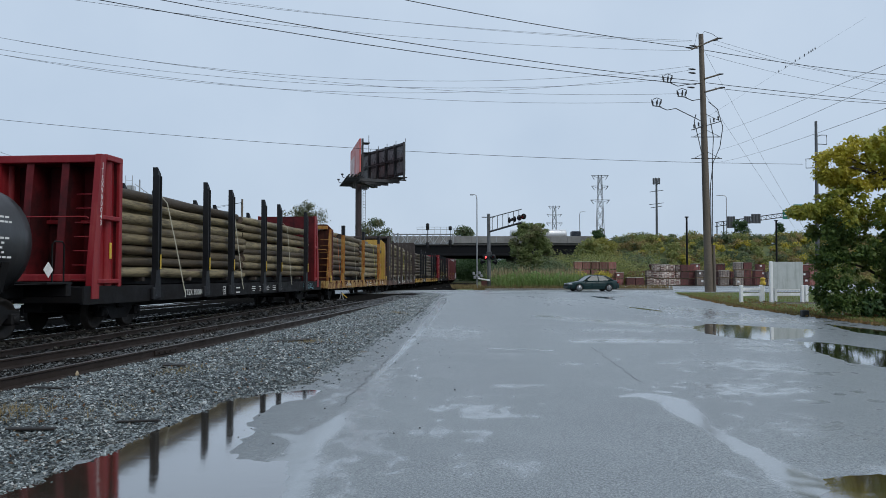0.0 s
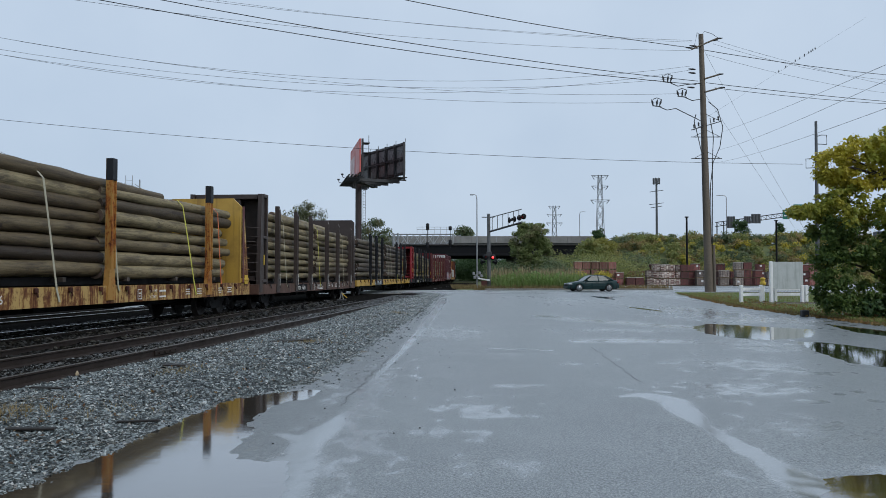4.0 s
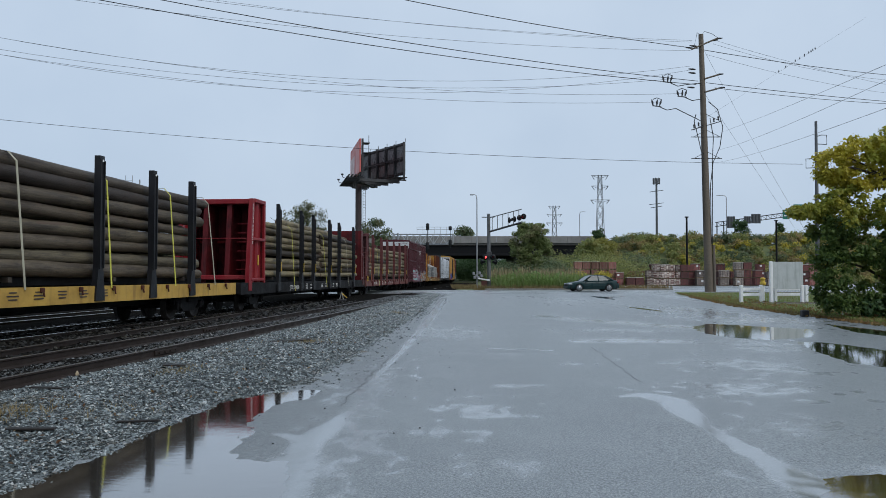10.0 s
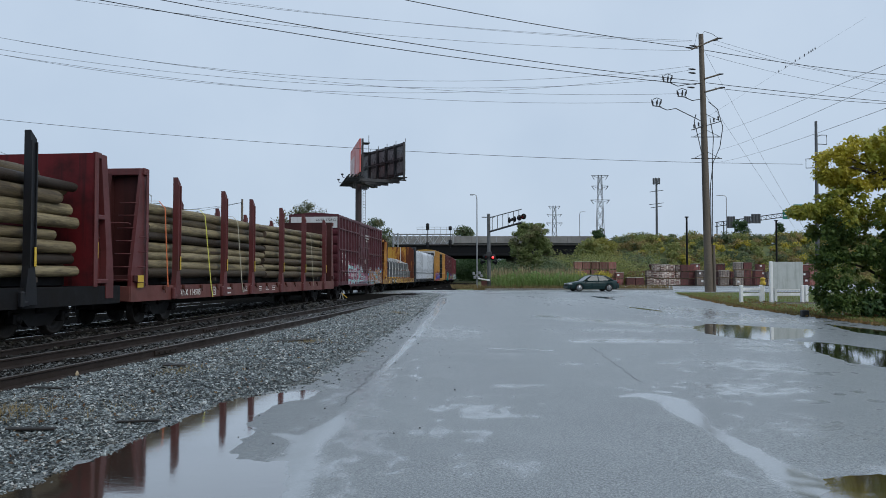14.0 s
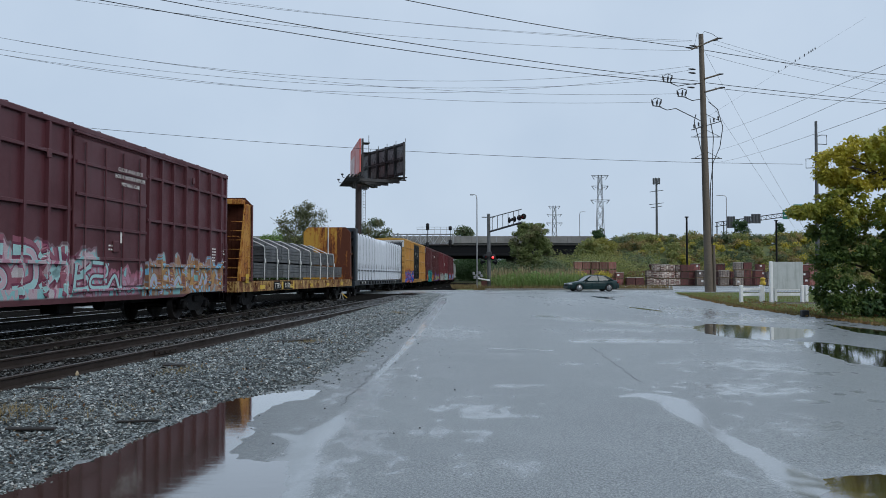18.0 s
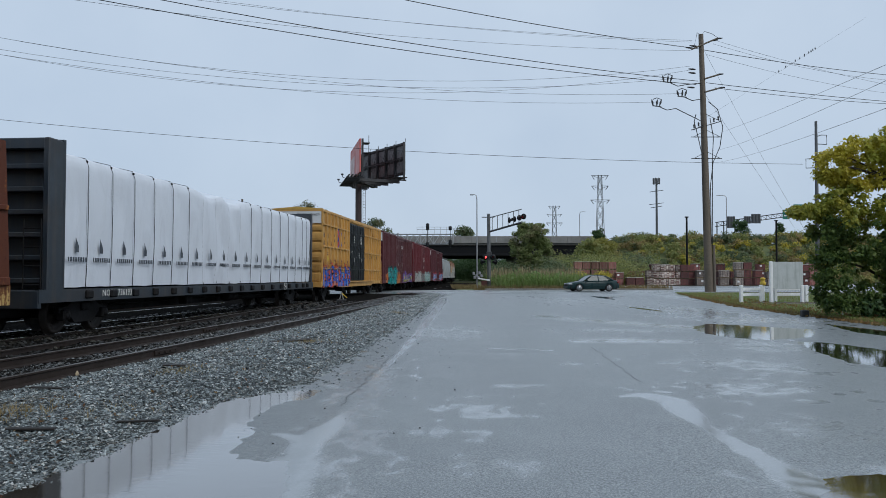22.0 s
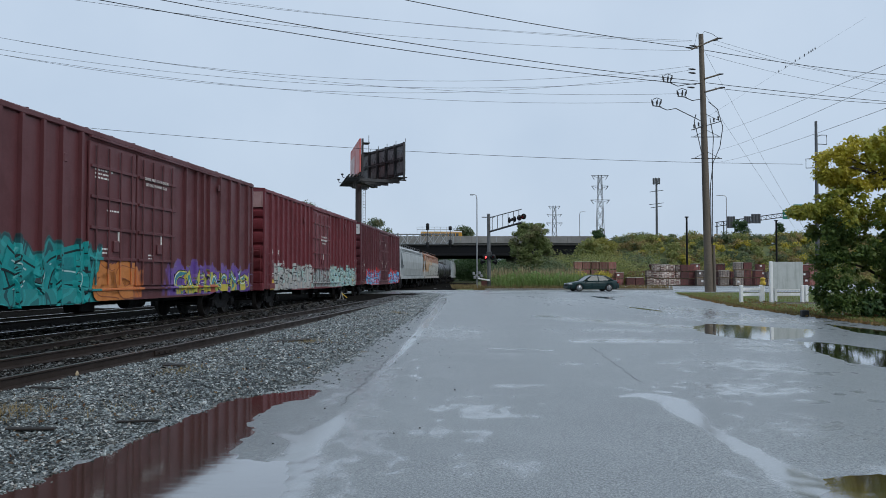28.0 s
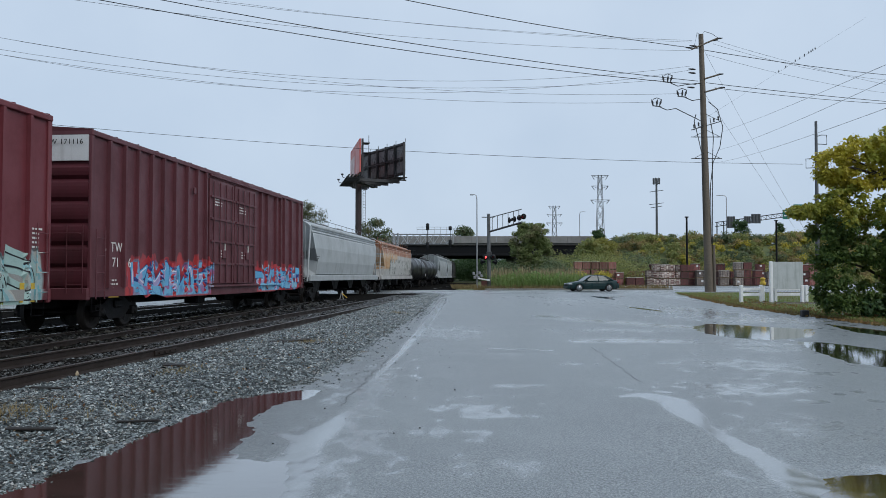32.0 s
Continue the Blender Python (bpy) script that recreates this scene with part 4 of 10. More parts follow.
def bulkhead(car, x, face, z0, z1, mat, ribs=4, thick=0.12, depth=0.75, taper=0.3, round_top=0.0, text="", back=None):
    """An end bulkhead: a sheet against the load, with tapering ribs and rails outside. face: -1 at the front end, 1 at the rear."""
    g = Geo()
    W = 1.5
    k = round_top
    prof = [(-W, z0), (W, z0), (W, z1 - k), (W - k, z1), (-W + k, z1), (-W, z1 - k)] if k else [(-W, z0), (W, z0), (W, z1), (-W, z1)]
    g.prism(prof, "x", x, x + face * thick)
    # Some backs are darker copies with the sheet's shade in their colour.
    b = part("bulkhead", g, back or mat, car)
    xo = x + face * thick
    top = z1 - max(k, 0.02)
    boxed = depth > 0.7 and taper >= 0.5

    def reach(z):
        return depth * (1 + (taper - 1) * min(max((z - z0 - 0.3) / (top - z0 - 0.3), 0), 1))
    for i in range(ribs):
        y = -W + 0.06 + (2 * W - 0.12) * i / (ribs - 1)
        end = i in (0, ribs - 1)
        if end and boxed:
            sg = -1 if i == 0 else 1
            # outer column, recessed web, round post and flanges
            r = Geo()
            r.prism([(xo + face * (depth - 0.36), z0 - 0.32), (xo + face * depth, z0 - 0.32), (xo + face * depth, z0 + 0.3), (xo + face * reach(z1), z1), (xo + face * (reach(z1) - 0.26), z1), (xo + face * (depth - 0.36), z0 + 0.9)], "y", sg * (W - 0.14), sg * (W + 0.02))
            col = part("corner_column", r, mat, b)
            r = Geo()
            r.prism([(xo, z0), (xo + face * (depth - 0.3), z0), (xo + face * (reach(z1) - 0.2), z1 - 0.02), (xo, z1 - 0.02)], "y", sg * (W - 0.20), sg * (W - 0.16))
            part("web", r, mat, b)
            xm = xo + face * (reach(z1) - 0.3) * 0.55
            r = Geo()
            r.tube((xm, sg * (W - 0.16), z0), (xm, sg * (W - 0.16), z1 - 0.05), 0.13, seg=12)
            part("post", r, mat, b)
            r = Geo()
            r.box(x + face * 0.08, sg * (W - 0.02), (z0 + z1) / 2, 0.16, 0.10, z1 - z0 + 0.06, 0.015)
            part("load_edge", r, mat, b)
            for f in (0.985, 0.52, 0.035):
                z = z0 + (z1 - z0) * f
                r = Geo()
                ln = reach(z) - 0.26
                r.box(xo + face * ln / 2, sg * (W - 0.02), z, ln, 0.12, 0.12 if f < 0.9 else 0.16, 0.02)
                part("flange", r, mat, b)
            r = Geo()
            r.box(xm + face * 0.02, sg * (W - 0.02), z0 + (z1 - z0) * 0.27, 0.09, 0.03, 0.42, 0.01)
            part("reflector", r, YELLOW_MARK, b, "yellow reflector strip")
            if text and sg < 0:
                xt = xo + face * (reach(z1 - 0.7) - 0.16)
                for q, ch in enumerate(text):
                    letters(ch, 0.20, WHITE_PAINT, col, near_side(xt + face * 0.008 * q, z1 - 0.34 - 0.165 * q, 0.024))
            continue
        dd = depth if end else depth * 0.8
        r = Geo()
        r.prism([(xo, z0 - 0.32), (xo + face * dd, z0 - 0.32), (xo + face * dd, z0 + 0.3), (xo + face * dd * taper, top), (xo, top)], "y", y - 0.05, y + 0.05)
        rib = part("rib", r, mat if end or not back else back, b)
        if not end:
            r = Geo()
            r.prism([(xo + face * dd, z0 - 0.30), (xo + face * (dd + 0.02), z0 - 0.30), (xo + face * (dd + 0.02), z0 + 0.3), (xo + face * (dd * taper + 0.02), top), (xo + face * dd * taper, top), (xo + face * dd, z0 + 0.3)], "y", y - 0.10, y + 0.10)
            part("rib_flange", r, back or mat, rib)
        elif y < 0 and depth > 0.6:
            for q in range(4):
                r = Geo()
                zq = z0 + 0.1 + 0.42 * q
                xx = xo + face * reach(zq) * 0.5
                r.path([(xx - 0.2, -1.55, zq), (xx - 0.2, -1.62, zq), (xx + 0.2, -1.62, zq), (xx + 0.2, -1.55, zq)], 0.014, 5)
                part("side_grab", r, mat, b)
            r = Geo()
            r.box(xo + face * depth * 0.5, -1.558, z0 + 0.12, 0.34, 0.012, 0.34)
            part("notice_plate", r, YELLOW_MARK, b, "yellow notice plate")
            r = Geo()
            r.box(xo + face * 0.07, -1.56, (z0 + top) / 2, 0.14, 0.02, top - z0, 0.005)
            part("load_edge", r, RED_DARK, b)
    for f, t in ((0.97, 0.20), (0.06, 0.18)) if boxed or back else ((0.97, 0.20), (0.52, 0.12), (0.06, 0.18)):
        z = z0 + (z1 - z0) * f
        dd = reach(z)
        r = Geo()
        r.box(xo + face * dd * 0.45, 0, z - (0.1 if k else 0), dd * 0.9, 2 * W + 0.12 - (2 * k if f > 0.9 else 0) - (0.5 if boxed else 0), t, 0.02)
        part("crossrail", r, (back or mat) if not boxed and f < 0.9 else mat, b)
    if boxed:
        for y0, y1 in ((-1.2, -0.5), (-0.45, 0.45), (0.5, 1.2)):
            r = Geo()
            r.box(xo + face * 0.08, (y0 + y1) / 2, z0 + (z1 - z0) * 0.5, 0.16, y1 - y0, 0.10, 0.01)
            part("stiffener", r, mat, b)
    for i in range(8):
        z = z0 - 0.2 + i * 0.36
        r = Geo()
        xx = xo + face * reach(z) * 0.9
        r.path([(xx, -1.42, z), (xx + face * 0.08, -1.42, z), (xx + face * 0.08, -0.95, z), (xx, -0.95, z)], 0.016, 5)
        part("rung", r, mat, b)
    r = Geo()
    xx = xo + face * (reach(z0 + 1.7) + 0.05)
    r.path([(xx, -1.35, z0 + 1.7), (xx + face * 0.06, -1.3, z0 + 1.74), (xx + face * 0.06, 1.3, z0 + 1.74), (xx, 1.35, z0 + 1.7)], 0.016, 5)
    part("grab_rail", r, mat, b)
    return b


def flat_frame(car, L, deck, sill, mat, deck_mat, pockets=True):
    for sg in (-1, 1):
        g = Geo()
        g.prism([(sg * 1.50, deck), (sg * 1.50, deck - sill), (sg * 1.40, deck - sill), (sg * 1.40, deck - sill + 0.03), (sg * 1.47, deck - sill + 0.03), (sg * 1.47, deck - 0.03), (sg * 1.40, deck - 0.03), (sg * 1.40, deck)], "x", -L / 2, L / 2)
        part("side_sill", g, mat, car)
    g = Geo()
    g.box(0, 0, deck - 0.05, L - 0.02, 2.88, 0.08, 0.01)
    part("deck", g, deck_mat, car)
    g = Geo()
    g.box(0, 0, deck - 0.38, L - 0.6, 0.5, 0.58, 0.02)
    for k in range(int(L / 1.8)):
        g.box(-L / 2 + 1.0 + k * (L - 2) / max(int(L / 1.8) - 1, 1), 0, deck - 0.2, 0.16, 2.7, 0.22, 0.01)
    part("centre_sill", g, STEEL_BLACK, car)
    for sx in (-1, 1):
        g = Geo()
        g.box(sx * (L / 2 - 0.05), 0, deck - 0.22, 0.12, 2.98, 0.42, 0.02)
        part("end_sill", g, mat, car)
    g = Geo()
    g.lathe([(-0.5, 0.1), (-0.48, 0.2), (0.48, 0.2), (0.5, 0.1)], 12, "x", (L * 0.08, -0.75, deck - 0.45))
    g.box(-L * 0.09, -0.7, deck - 0.45, 0.5, 0.3, 0.35, 0.03)
    g.tube((-L * 0.3, -0.6, deck - 0.48), (L * 0.3, -0.6, deck - 0.48), 0.025, seg=6)
    part("brake_gear", g, STEEL_BLACK, car)


def pocket_row(car, xs, deck, mat):
    for x in xs:
        g = Geo()
        g.box(x, -1.53, deck - 0.11, 0.13, 0.07, 0.12, 0.02)
        g.tube((x + 0.02, -1.55, deck - 0.16), (x + 0.02, -1.57, deck - 0.26), 0.022, seg=6)
        part("stake_pocket", g, mat, car)


def sill_marks(car, x, z, mat):
    """The small stencilled box and weights beside a car's number."""
    for q, (dx, dz, w, h) in enumerate(((0, 0.13, 0.24, 0.02), (0, -0.13, 0.24, 0.02), (-0.11, 0, 0.02, 0.26), (0.11, 0, 0.02, 0.26), (0, 0.03, 0.12, 0.03), (0, -0.05, 0.05, 0.03))):
        g = Geo()
        g.box(x + dx, -1.512, z + dz, w, 0.005, h)
        part("stencil_bar", g, mat, car)
    letters("LD LMT", 0.115, mat, car, near_side(x + 0.85, z + 0.04, 0.012))
    letters("LT WT", 0.115, mat, car, near_side(x + 0.82, z - 0.13, 0.012))
    for dz in (0.075, -0.095):
        g = Geo()
        g.box(x + 1.42, -1.512, z + dz, 0.42, 0.005, 0.05)
        part("stencil_bar", g, mat, car)
    rng = random.Random(int(x * 10))
    for q in range(5):
        for r in range(3):
            g = Geo()
            g.box(x + 3.2 + 0.9 * q, -1.512, z + 0.09 - 0.075 * r, rng.uniform(0.2, 0.5), 0.005, 0.028)
            part("stencil_bar", g, mat, car)


def scribble(car, x, z, w, h, loops, mat, name="spray_mark", seed=1, label="sprayed scribble"):
    """Looping sprayed lines on a side sill."""
    rng = random.Random(seed)
    g = Geo()
    n = loops * 8
    pts = []
    for q in range(n + 1):
        a = 2 * math.pi * q / 8 + rng.uniform(-0.4, 0.4)
        pts.append((x + w * (q / n - 0.5) + 0.45 * h * math.cos(a), -1.514, z + 0.5 * h * math.sin(a) * rng.uniform(0.6, 1.0)))
    g.path(pts, 0.011, 4)
    g.v = [(p[0], -1.514 + 0.2 * (p[1] + 1.514), p[2]) for p in g.v]
    return part(name, g, mat, car, label)


def log_car(s0, s1, label, sill_mat, front, rear, stakes, stake_mat, wood, deck=1.06, sill=0.46, load_top=3.75, stake_top=4.38, straps=(), rows=8, seed=1, stacks=2, slant=True, load=None, ragged=0.25, text="", back=None, rear_back=None, extra=()):
    car, L = rolling("bulkhead_flat_car" if front else "flat_car", s0, s1, label, "flat car", "freight train cars")
    mid = (s0 + s1) / 2
    flat_frame(car, L, deck, sill, sill_mat, STEEL_BLACK)
    for b, face in ((front, -1), (rear, 1)):
        if b:
            x, mat, top, ribs, rnd, depth, taper = b
            bulkhead(car, x - mid, face, deck, top, mat, ribs, depth=depth, taper=taper, round_top=rnd, text=text if face < 0 else "", back=(rear_back or back) if face > 0 else back)
    for s in stakes:
        stake(car, s - mid, deck - 0.38, stake_top, stake_mat, slant=slant)
    a, b = load
    pole_load(car, a - mid, b - mid, deck + 0.22, load_top, wood, seed, stacks, rows, ragged=ragged)
    rng = random.Random(seed + 70)
    for e0, e1, y, dz in extra:
        m = pose((e0 + e1) / 2 - mid, y, load_top + dz, rng.uniform(0, 360), 0.4, 0.2) @ Matrix.Diagonal((e1 - e0, 0.17, 0.17, 1))
        part("pole", pole_variant(wood, 3), None, car, "", m)
    for s, m, lean, tail in straps:
        strap_over(car, s - mid, deck - 0.05, load_top + 0.02, m, lean=lean, tail=tail)
    return car, L, mid


def rusted(name, paint, scale=1.0, tilt=0.06, lo=0.46, fringe=(0.30, 0.105, 0.020)):
    """Paint gone to rust in blotches and drips, bright orange at the fringes. tilt: how much more of it towards the near side."""
    m, nodes, links, bsdf = node_mat(name)
    vec = coords(nodes, links)
    big = noise_node(nodes, links, coords(nodes, links, (scale, 1.2 * scale, 0.5 * scale)), 1.1, 6.0, 0.7)
    run = noise_node(nodes, links, coords(nodes, links, (6 * scale, 6 * scale, 0.5 * scale)), 1.0, 5.0, 0.7)
    fine = noise_node(nodes, links, vec, 11.0, 5.0, 0.75)
    sep = nodes.new("ShaderNodeSeparateXYZ")
    links.new(vec, sep.inputs[0])
    k = calc(nodes, links, "ADD", calc(nodes, links, "MULTIPLY", big, 0.45), calc(nodes, links, "MULTIPLY", run, 0.35))
    k = calc(nodes, links, "ADD", k, calc(nodes, links, "MULTIPLY", fine, 0.20))
    k = calc(nodes, links, "SUBTRACT", k, calc(nodes, links, "MULTIPLY", sep.outputs[1], tilt))
    col = mixer(nodes, links, step(nodes, links, k, lo - 0.02, lo + 0.03), paint, fringe)
    col = mixer(nodes, links, step(nodes, links, k, lo + 0.02, lo + 0.09), col, (0.090, 0.026, 0.012))
    col = mixer(nodes, links, step(nodes, links, fine, 0.56, 0.66, 0.0, 0.6), col, (0.035, 0.014, 0.009))
    links.new(col, bsdf.inputs["Base Color"])
    bsdf.inputs["Roughness"].default_value = 0.65
    bsdf.inputs["Specular IOR Level"].default_value = 0.25
    bumped(nodes, links, bsdf, k, 0.4, 0.02)
    return m


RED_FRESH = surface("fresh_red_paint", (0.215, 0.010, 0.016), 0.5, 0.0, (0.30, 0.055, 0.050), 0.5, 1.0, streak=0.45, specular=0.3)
# Sooty red with the inner sheet's shade put into the colour.
RED_SHADE = surface("shaded_sooty_red_paint", (0.11, 0.010, 0.013), 0.6, 0.0, (0.014, 0.007, 0.008), 1.0, 0.9, streak=0.7, specular=0.2)
RED_DARK = surface("dull_dark_red_paint", (0.11, 0.022, 0.022), 0.55, 0.0, (0.045, 0.02, 0.018), 0.5, 1.2, streak=0.4)
# Red-brown copy for bulkhead load sides, darkened for the shade there.
SHADE_BROWN = surface("shaded_red_brown", (0.060, 0.018, 0.017), 0.7, 0.0, (0.022, 0.012, 0.011), 0.7, 0.8, streak=0.6, specular=0.2)
RED_BROWN = surface("red_brown_paint", (0.135, 0.040, 0.032), 0.55, 0.0, (0.06, 0.03, 0.025), 0.5, 1.2, streak=0.4)
BOX_BROWN = surface("boxcar_brown_paint", (0.088, 0.021, 0.028), 0.55, 0.0, (0.042, 0.015, 0.016), 0.5, 0.8, streak=0.35, specular=0.25)
BOX_RED = surface("boxcar_red_paint", (0.145, 0.026, 0.032), 0.55, 0.0, (0.060, 0.016, 0.016), 0.5, 0.8, streak=0.35, specular=0.25)
YELLOW_RUST = rusted("rusty_yellow_paint", (0.42, 0.285, 0.105), 2.4, 0.0, 0.485, (0.17, 0.075, 0.026))
# Rust darkened for the inner sheets' shade; the stake pockets share it.
RUST_SHADE = surface("shaded_rusty_bulkhead", (0.075, 0.024, 0.015), 0.75, 0.0, (0.022, 0.011, 0.009), 0.9, 0.9, streak=0.7, specular=0.2)
RUST_ORANGE = rusted("orange_rusted_paint", (0.42, 0.21, 0.045), 1.6, 0.0, 0.50)
RUST_INNER = surface("rusted_red_brown_sheet", (0.120, 0.040, 0.022), 0.75, 0.0, (0.040, 0.016, 0.011), 0.9, 1.2, streak=0.7, specular=0.2)
YELLOW_PAINT = surface("yellow_flat_car_paint", (0.50, 0.31, 0.055), 0.55, 0.0, (0.16, 0.085, 0.025), 0.6, 1.0, streak=0.5)
BROWN_SILL = surface("rusty_brown_sill", (0.10, 0.050, 0.034), 0.65, 0.0, (0.045, 0.03, 0.022), 0.8, 1.0, streak=0.6)
RUST_STAKE = rusted("rusty_ochre_stake", (0.34, 0.185, 0.050), 2.6, 0.0, 0.50)
BROWN_STAKE = surface("dark_brown_stake", (0.045, 0.032, 0.028), 0.6, 0.0, (0.025, 0.02, 0.018), 0.6, 1.5)
# ------------------------------------------------------------------ train: the cars in order
def build_log_cars():
    Y, P, O = STRAP_YELLOW, STRAP_PALE, STRAP_ORANGE
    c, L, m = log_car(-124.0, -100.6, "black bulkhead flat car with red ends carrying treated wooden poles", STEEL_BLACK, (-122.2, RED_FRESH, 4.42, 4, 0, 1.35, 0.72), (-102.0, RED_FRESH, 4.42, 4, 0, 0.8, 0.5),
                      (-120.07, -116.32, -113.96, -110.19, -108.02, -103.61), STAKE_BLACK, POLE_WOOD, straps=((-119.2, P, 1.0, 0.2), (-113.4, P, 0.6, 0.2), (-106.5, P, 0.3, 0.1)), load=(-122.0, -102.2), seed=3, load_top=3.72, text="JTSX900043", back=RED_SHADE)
    sill_marks(c, -114.7 - m, 0.80, WHITE_PAINT)
    scribble(c, -103.2 - m, 0.82, 1.9, 0.34, 6, surface("pale_blue_spray", (0.25, 0.48, 0.55), 0.6, bump=0), seed=3, label="pale blue sprayed patch")
    scribble(c, -103.2 - m, 0.80, 1.7, 0.2, 9, surface("pale_blue_spray", (0.25, 0.48, 0.55), 0.6, bump=0), seed=4, label="pale blue sprayed patch")
    letters("JTSX 900043", 0.27, WHITE_PAINT, c, near_side(-117.3 - m, 0.70, 0.012))
    c, L, m = log_car(-98.95, -77.6, "rusty yellow bulkhead flat car loaded with wooden poles", YELLOW_RUST, (-97.8, RUST_STAKE, 4.27, 4, 0.3, 0.9, 0.35), (-78.7, YELLOW_RUST, 4.27, 4, 0.3, 0.8, 0.35),
                      (-94.84, -88.19, -81.7), RUST_STAKE, POLE_WOOD, straps=((-96.0, O, 0.3, 0.1), (-91.0, P, 0.4, 0.3), (-88.0, P, 0.2, 0.1), (-83.6, Y, 0.7, 0.3), (-80.7, O, 0.1, 0)), load=(-97.6, -79.0), seed=5, load_top=3.72, rows=7, slant=False, back=RUST_SHADE, rear_back=YELLOW_PAINT, extra=((-95.3, -86.0, -0.75, 0.10), (-94.2, -84.5, -1.08, 0.02)))
    pocket_row(c, [-96.8 + 1.35 * k - m for k in range(14)], 1.09, RUST_SHADE)
    letters("TTPX 81586", 0.2, WHITE_PAINT, c, pose(-98.12 - m, -0.5, 3.92, 90, 0, -90))
    sill_marks(c, -86.6 - m, 0.80, WHITE_PAINT)
    letters("TTPX  81586", 0.27, WHITE_PAINT, c, near_side(-93.3 - m, 0.72, 0.012))
    c, L, m = log_car(-76.5, -56.7, "rusty brown bulkhead flat car stacked with pale wooden poles", BROWN_SILL, (-75.4, BROWN_STAKE, 4.7, 4, 0, 0.9, 0.8), (-57.2, BROWN_STAKE, 4.95, 3, 0.14, 0.3, 0.5),
                      (-73.9, -70.9, -68.15, -64.6, -61.9, -58.3), BROWN_STAKE, POLE_WOOD, straps=((-72.8, P, 0.3, 0.1), (-66.4, Y, 0.2, 0.2), (-60.3, P, 0.1, 0.2)), load=(-75.2, -57.4), seed=8, load_top=3.95, rows=9, slant=False, sill=0.42, deck=0.98, extra=((-72.9, -63.0, -0.9, 0.08),))
    sill_marks(c, -67.4 - m, 0.77, WHITE_PAINT)
    scribble(c, -66.2 - m, 0.74, 1.2, 0.26, 6, WHITE_PAINT, seed=8, label="white sprayed scribble")
    pocket_row(c, [-75.0 + 1.3 * k - m for k in range(14)], 1.05, BROWN_STAKE)
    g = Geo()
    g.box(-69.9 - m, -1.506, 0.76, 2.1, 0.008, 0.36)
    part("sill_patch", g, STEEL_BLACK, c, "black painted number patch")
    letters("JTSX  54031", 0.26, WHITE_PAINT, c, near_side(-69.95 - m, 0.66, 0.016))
    c, L, m = log_car(-56.0, -27.5, "long yellow flat car with black stakes carrying dark creosoted poles", YELLOW_PAINT, None, None,
                      (-50.8, -48.1, -45.3, -37.0, -34.1, -31.4), STAKE_BLACK, POLE_DARK, straps=((-36.5, Y, 0.1, 0), (-32.8, Y, 0.2, 0), (-46.5, P, 0.4, 0), (-42.0, P, 0.2, 0), (-40.2, P, 0.2, 0), (-29.9, P, 0.4, 0)), load=(-55.4, -29.2), seed=11, load_top=3.98, rows=8, slant=False, ragged=1.6, sill=0.42)
    pocket_row(c, [-54.9 + 1.55 * k - m for k in range(18)], 1.10, RUST_SHADE)
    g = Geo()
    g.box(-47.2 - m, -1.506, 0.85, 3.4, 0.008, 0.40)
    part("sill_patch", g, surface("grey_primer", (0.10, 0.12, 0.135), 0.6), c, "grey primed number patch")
    scribble(c, -48.4 - m, 0.86, 0.7, 0.26, 4, WHITE_PAINT, seed=9, label="white sprayed scribble")
    sill_marks(c, -43.6 - m, 0.86, BROWN_STAKE)
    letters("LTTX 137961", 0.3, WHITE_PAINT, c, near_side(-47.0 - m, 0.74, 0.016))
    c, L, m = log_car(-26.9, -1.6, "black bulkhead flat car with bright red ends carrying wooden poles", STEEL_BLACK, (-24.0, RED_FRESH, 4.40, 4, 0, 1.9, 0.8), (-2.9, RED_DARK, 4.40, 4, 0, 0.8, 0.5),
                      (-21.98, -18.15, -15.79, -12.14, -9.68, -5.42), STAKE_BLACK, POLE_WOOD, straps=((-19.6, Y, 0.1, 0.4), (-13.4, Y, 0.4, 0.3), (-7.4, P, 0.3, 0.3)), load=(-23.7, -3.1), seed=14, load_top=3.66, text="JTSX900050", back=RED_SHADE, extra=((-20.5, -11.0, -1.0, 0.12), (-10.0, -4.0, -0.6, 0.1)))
    sill_marks(c, -17.2 - m, 0.80, WHITE_PAINT)
    letters("JTSX 900050", 0.27, WHITE_PAINT, c, near_side(-19.45 - m, 0.70, 0.012))
    c, L, m = log_car(-1.0, 23.2, "red-brown bulkhead flat car loaded with wooden poles", RED_BROWN, (0.0, RED_DARK, 4.36, 4, 0, 0.85, 0.3), (22.5, RED_BROWN, 4.36, 4, 0, 0.5, 0.4),
                      (1.95, 5.97, 9.0, 12.99, 16.7, 20.91), RED_DARK, POLE_WOOD, straps=((1.3, O, 0.0, 0), (4.4, Y, 0.3, 0.4), (7.6, P, 0.2, 0.3), (18.4, P, 0.1, 0.2)), load=(0.3, 22.3), seed=17, load_top=3.55, sill=0.44, deck=1.04, stake_top=4.25, back=SHADE_BROWN)
    sill_marks(c, 5.0 - m, 0.80, WHITE_PAINT)
    pocket_row(c, [1.0 + 1.4 * k - m for k in range(15)], 1.08, RUST_SHADE)
    letters("EAMX 114585", 0.28, WHITE_PAINT, c, near_side(2.9 - m, 0.70, 0.012))


build_log_cars()


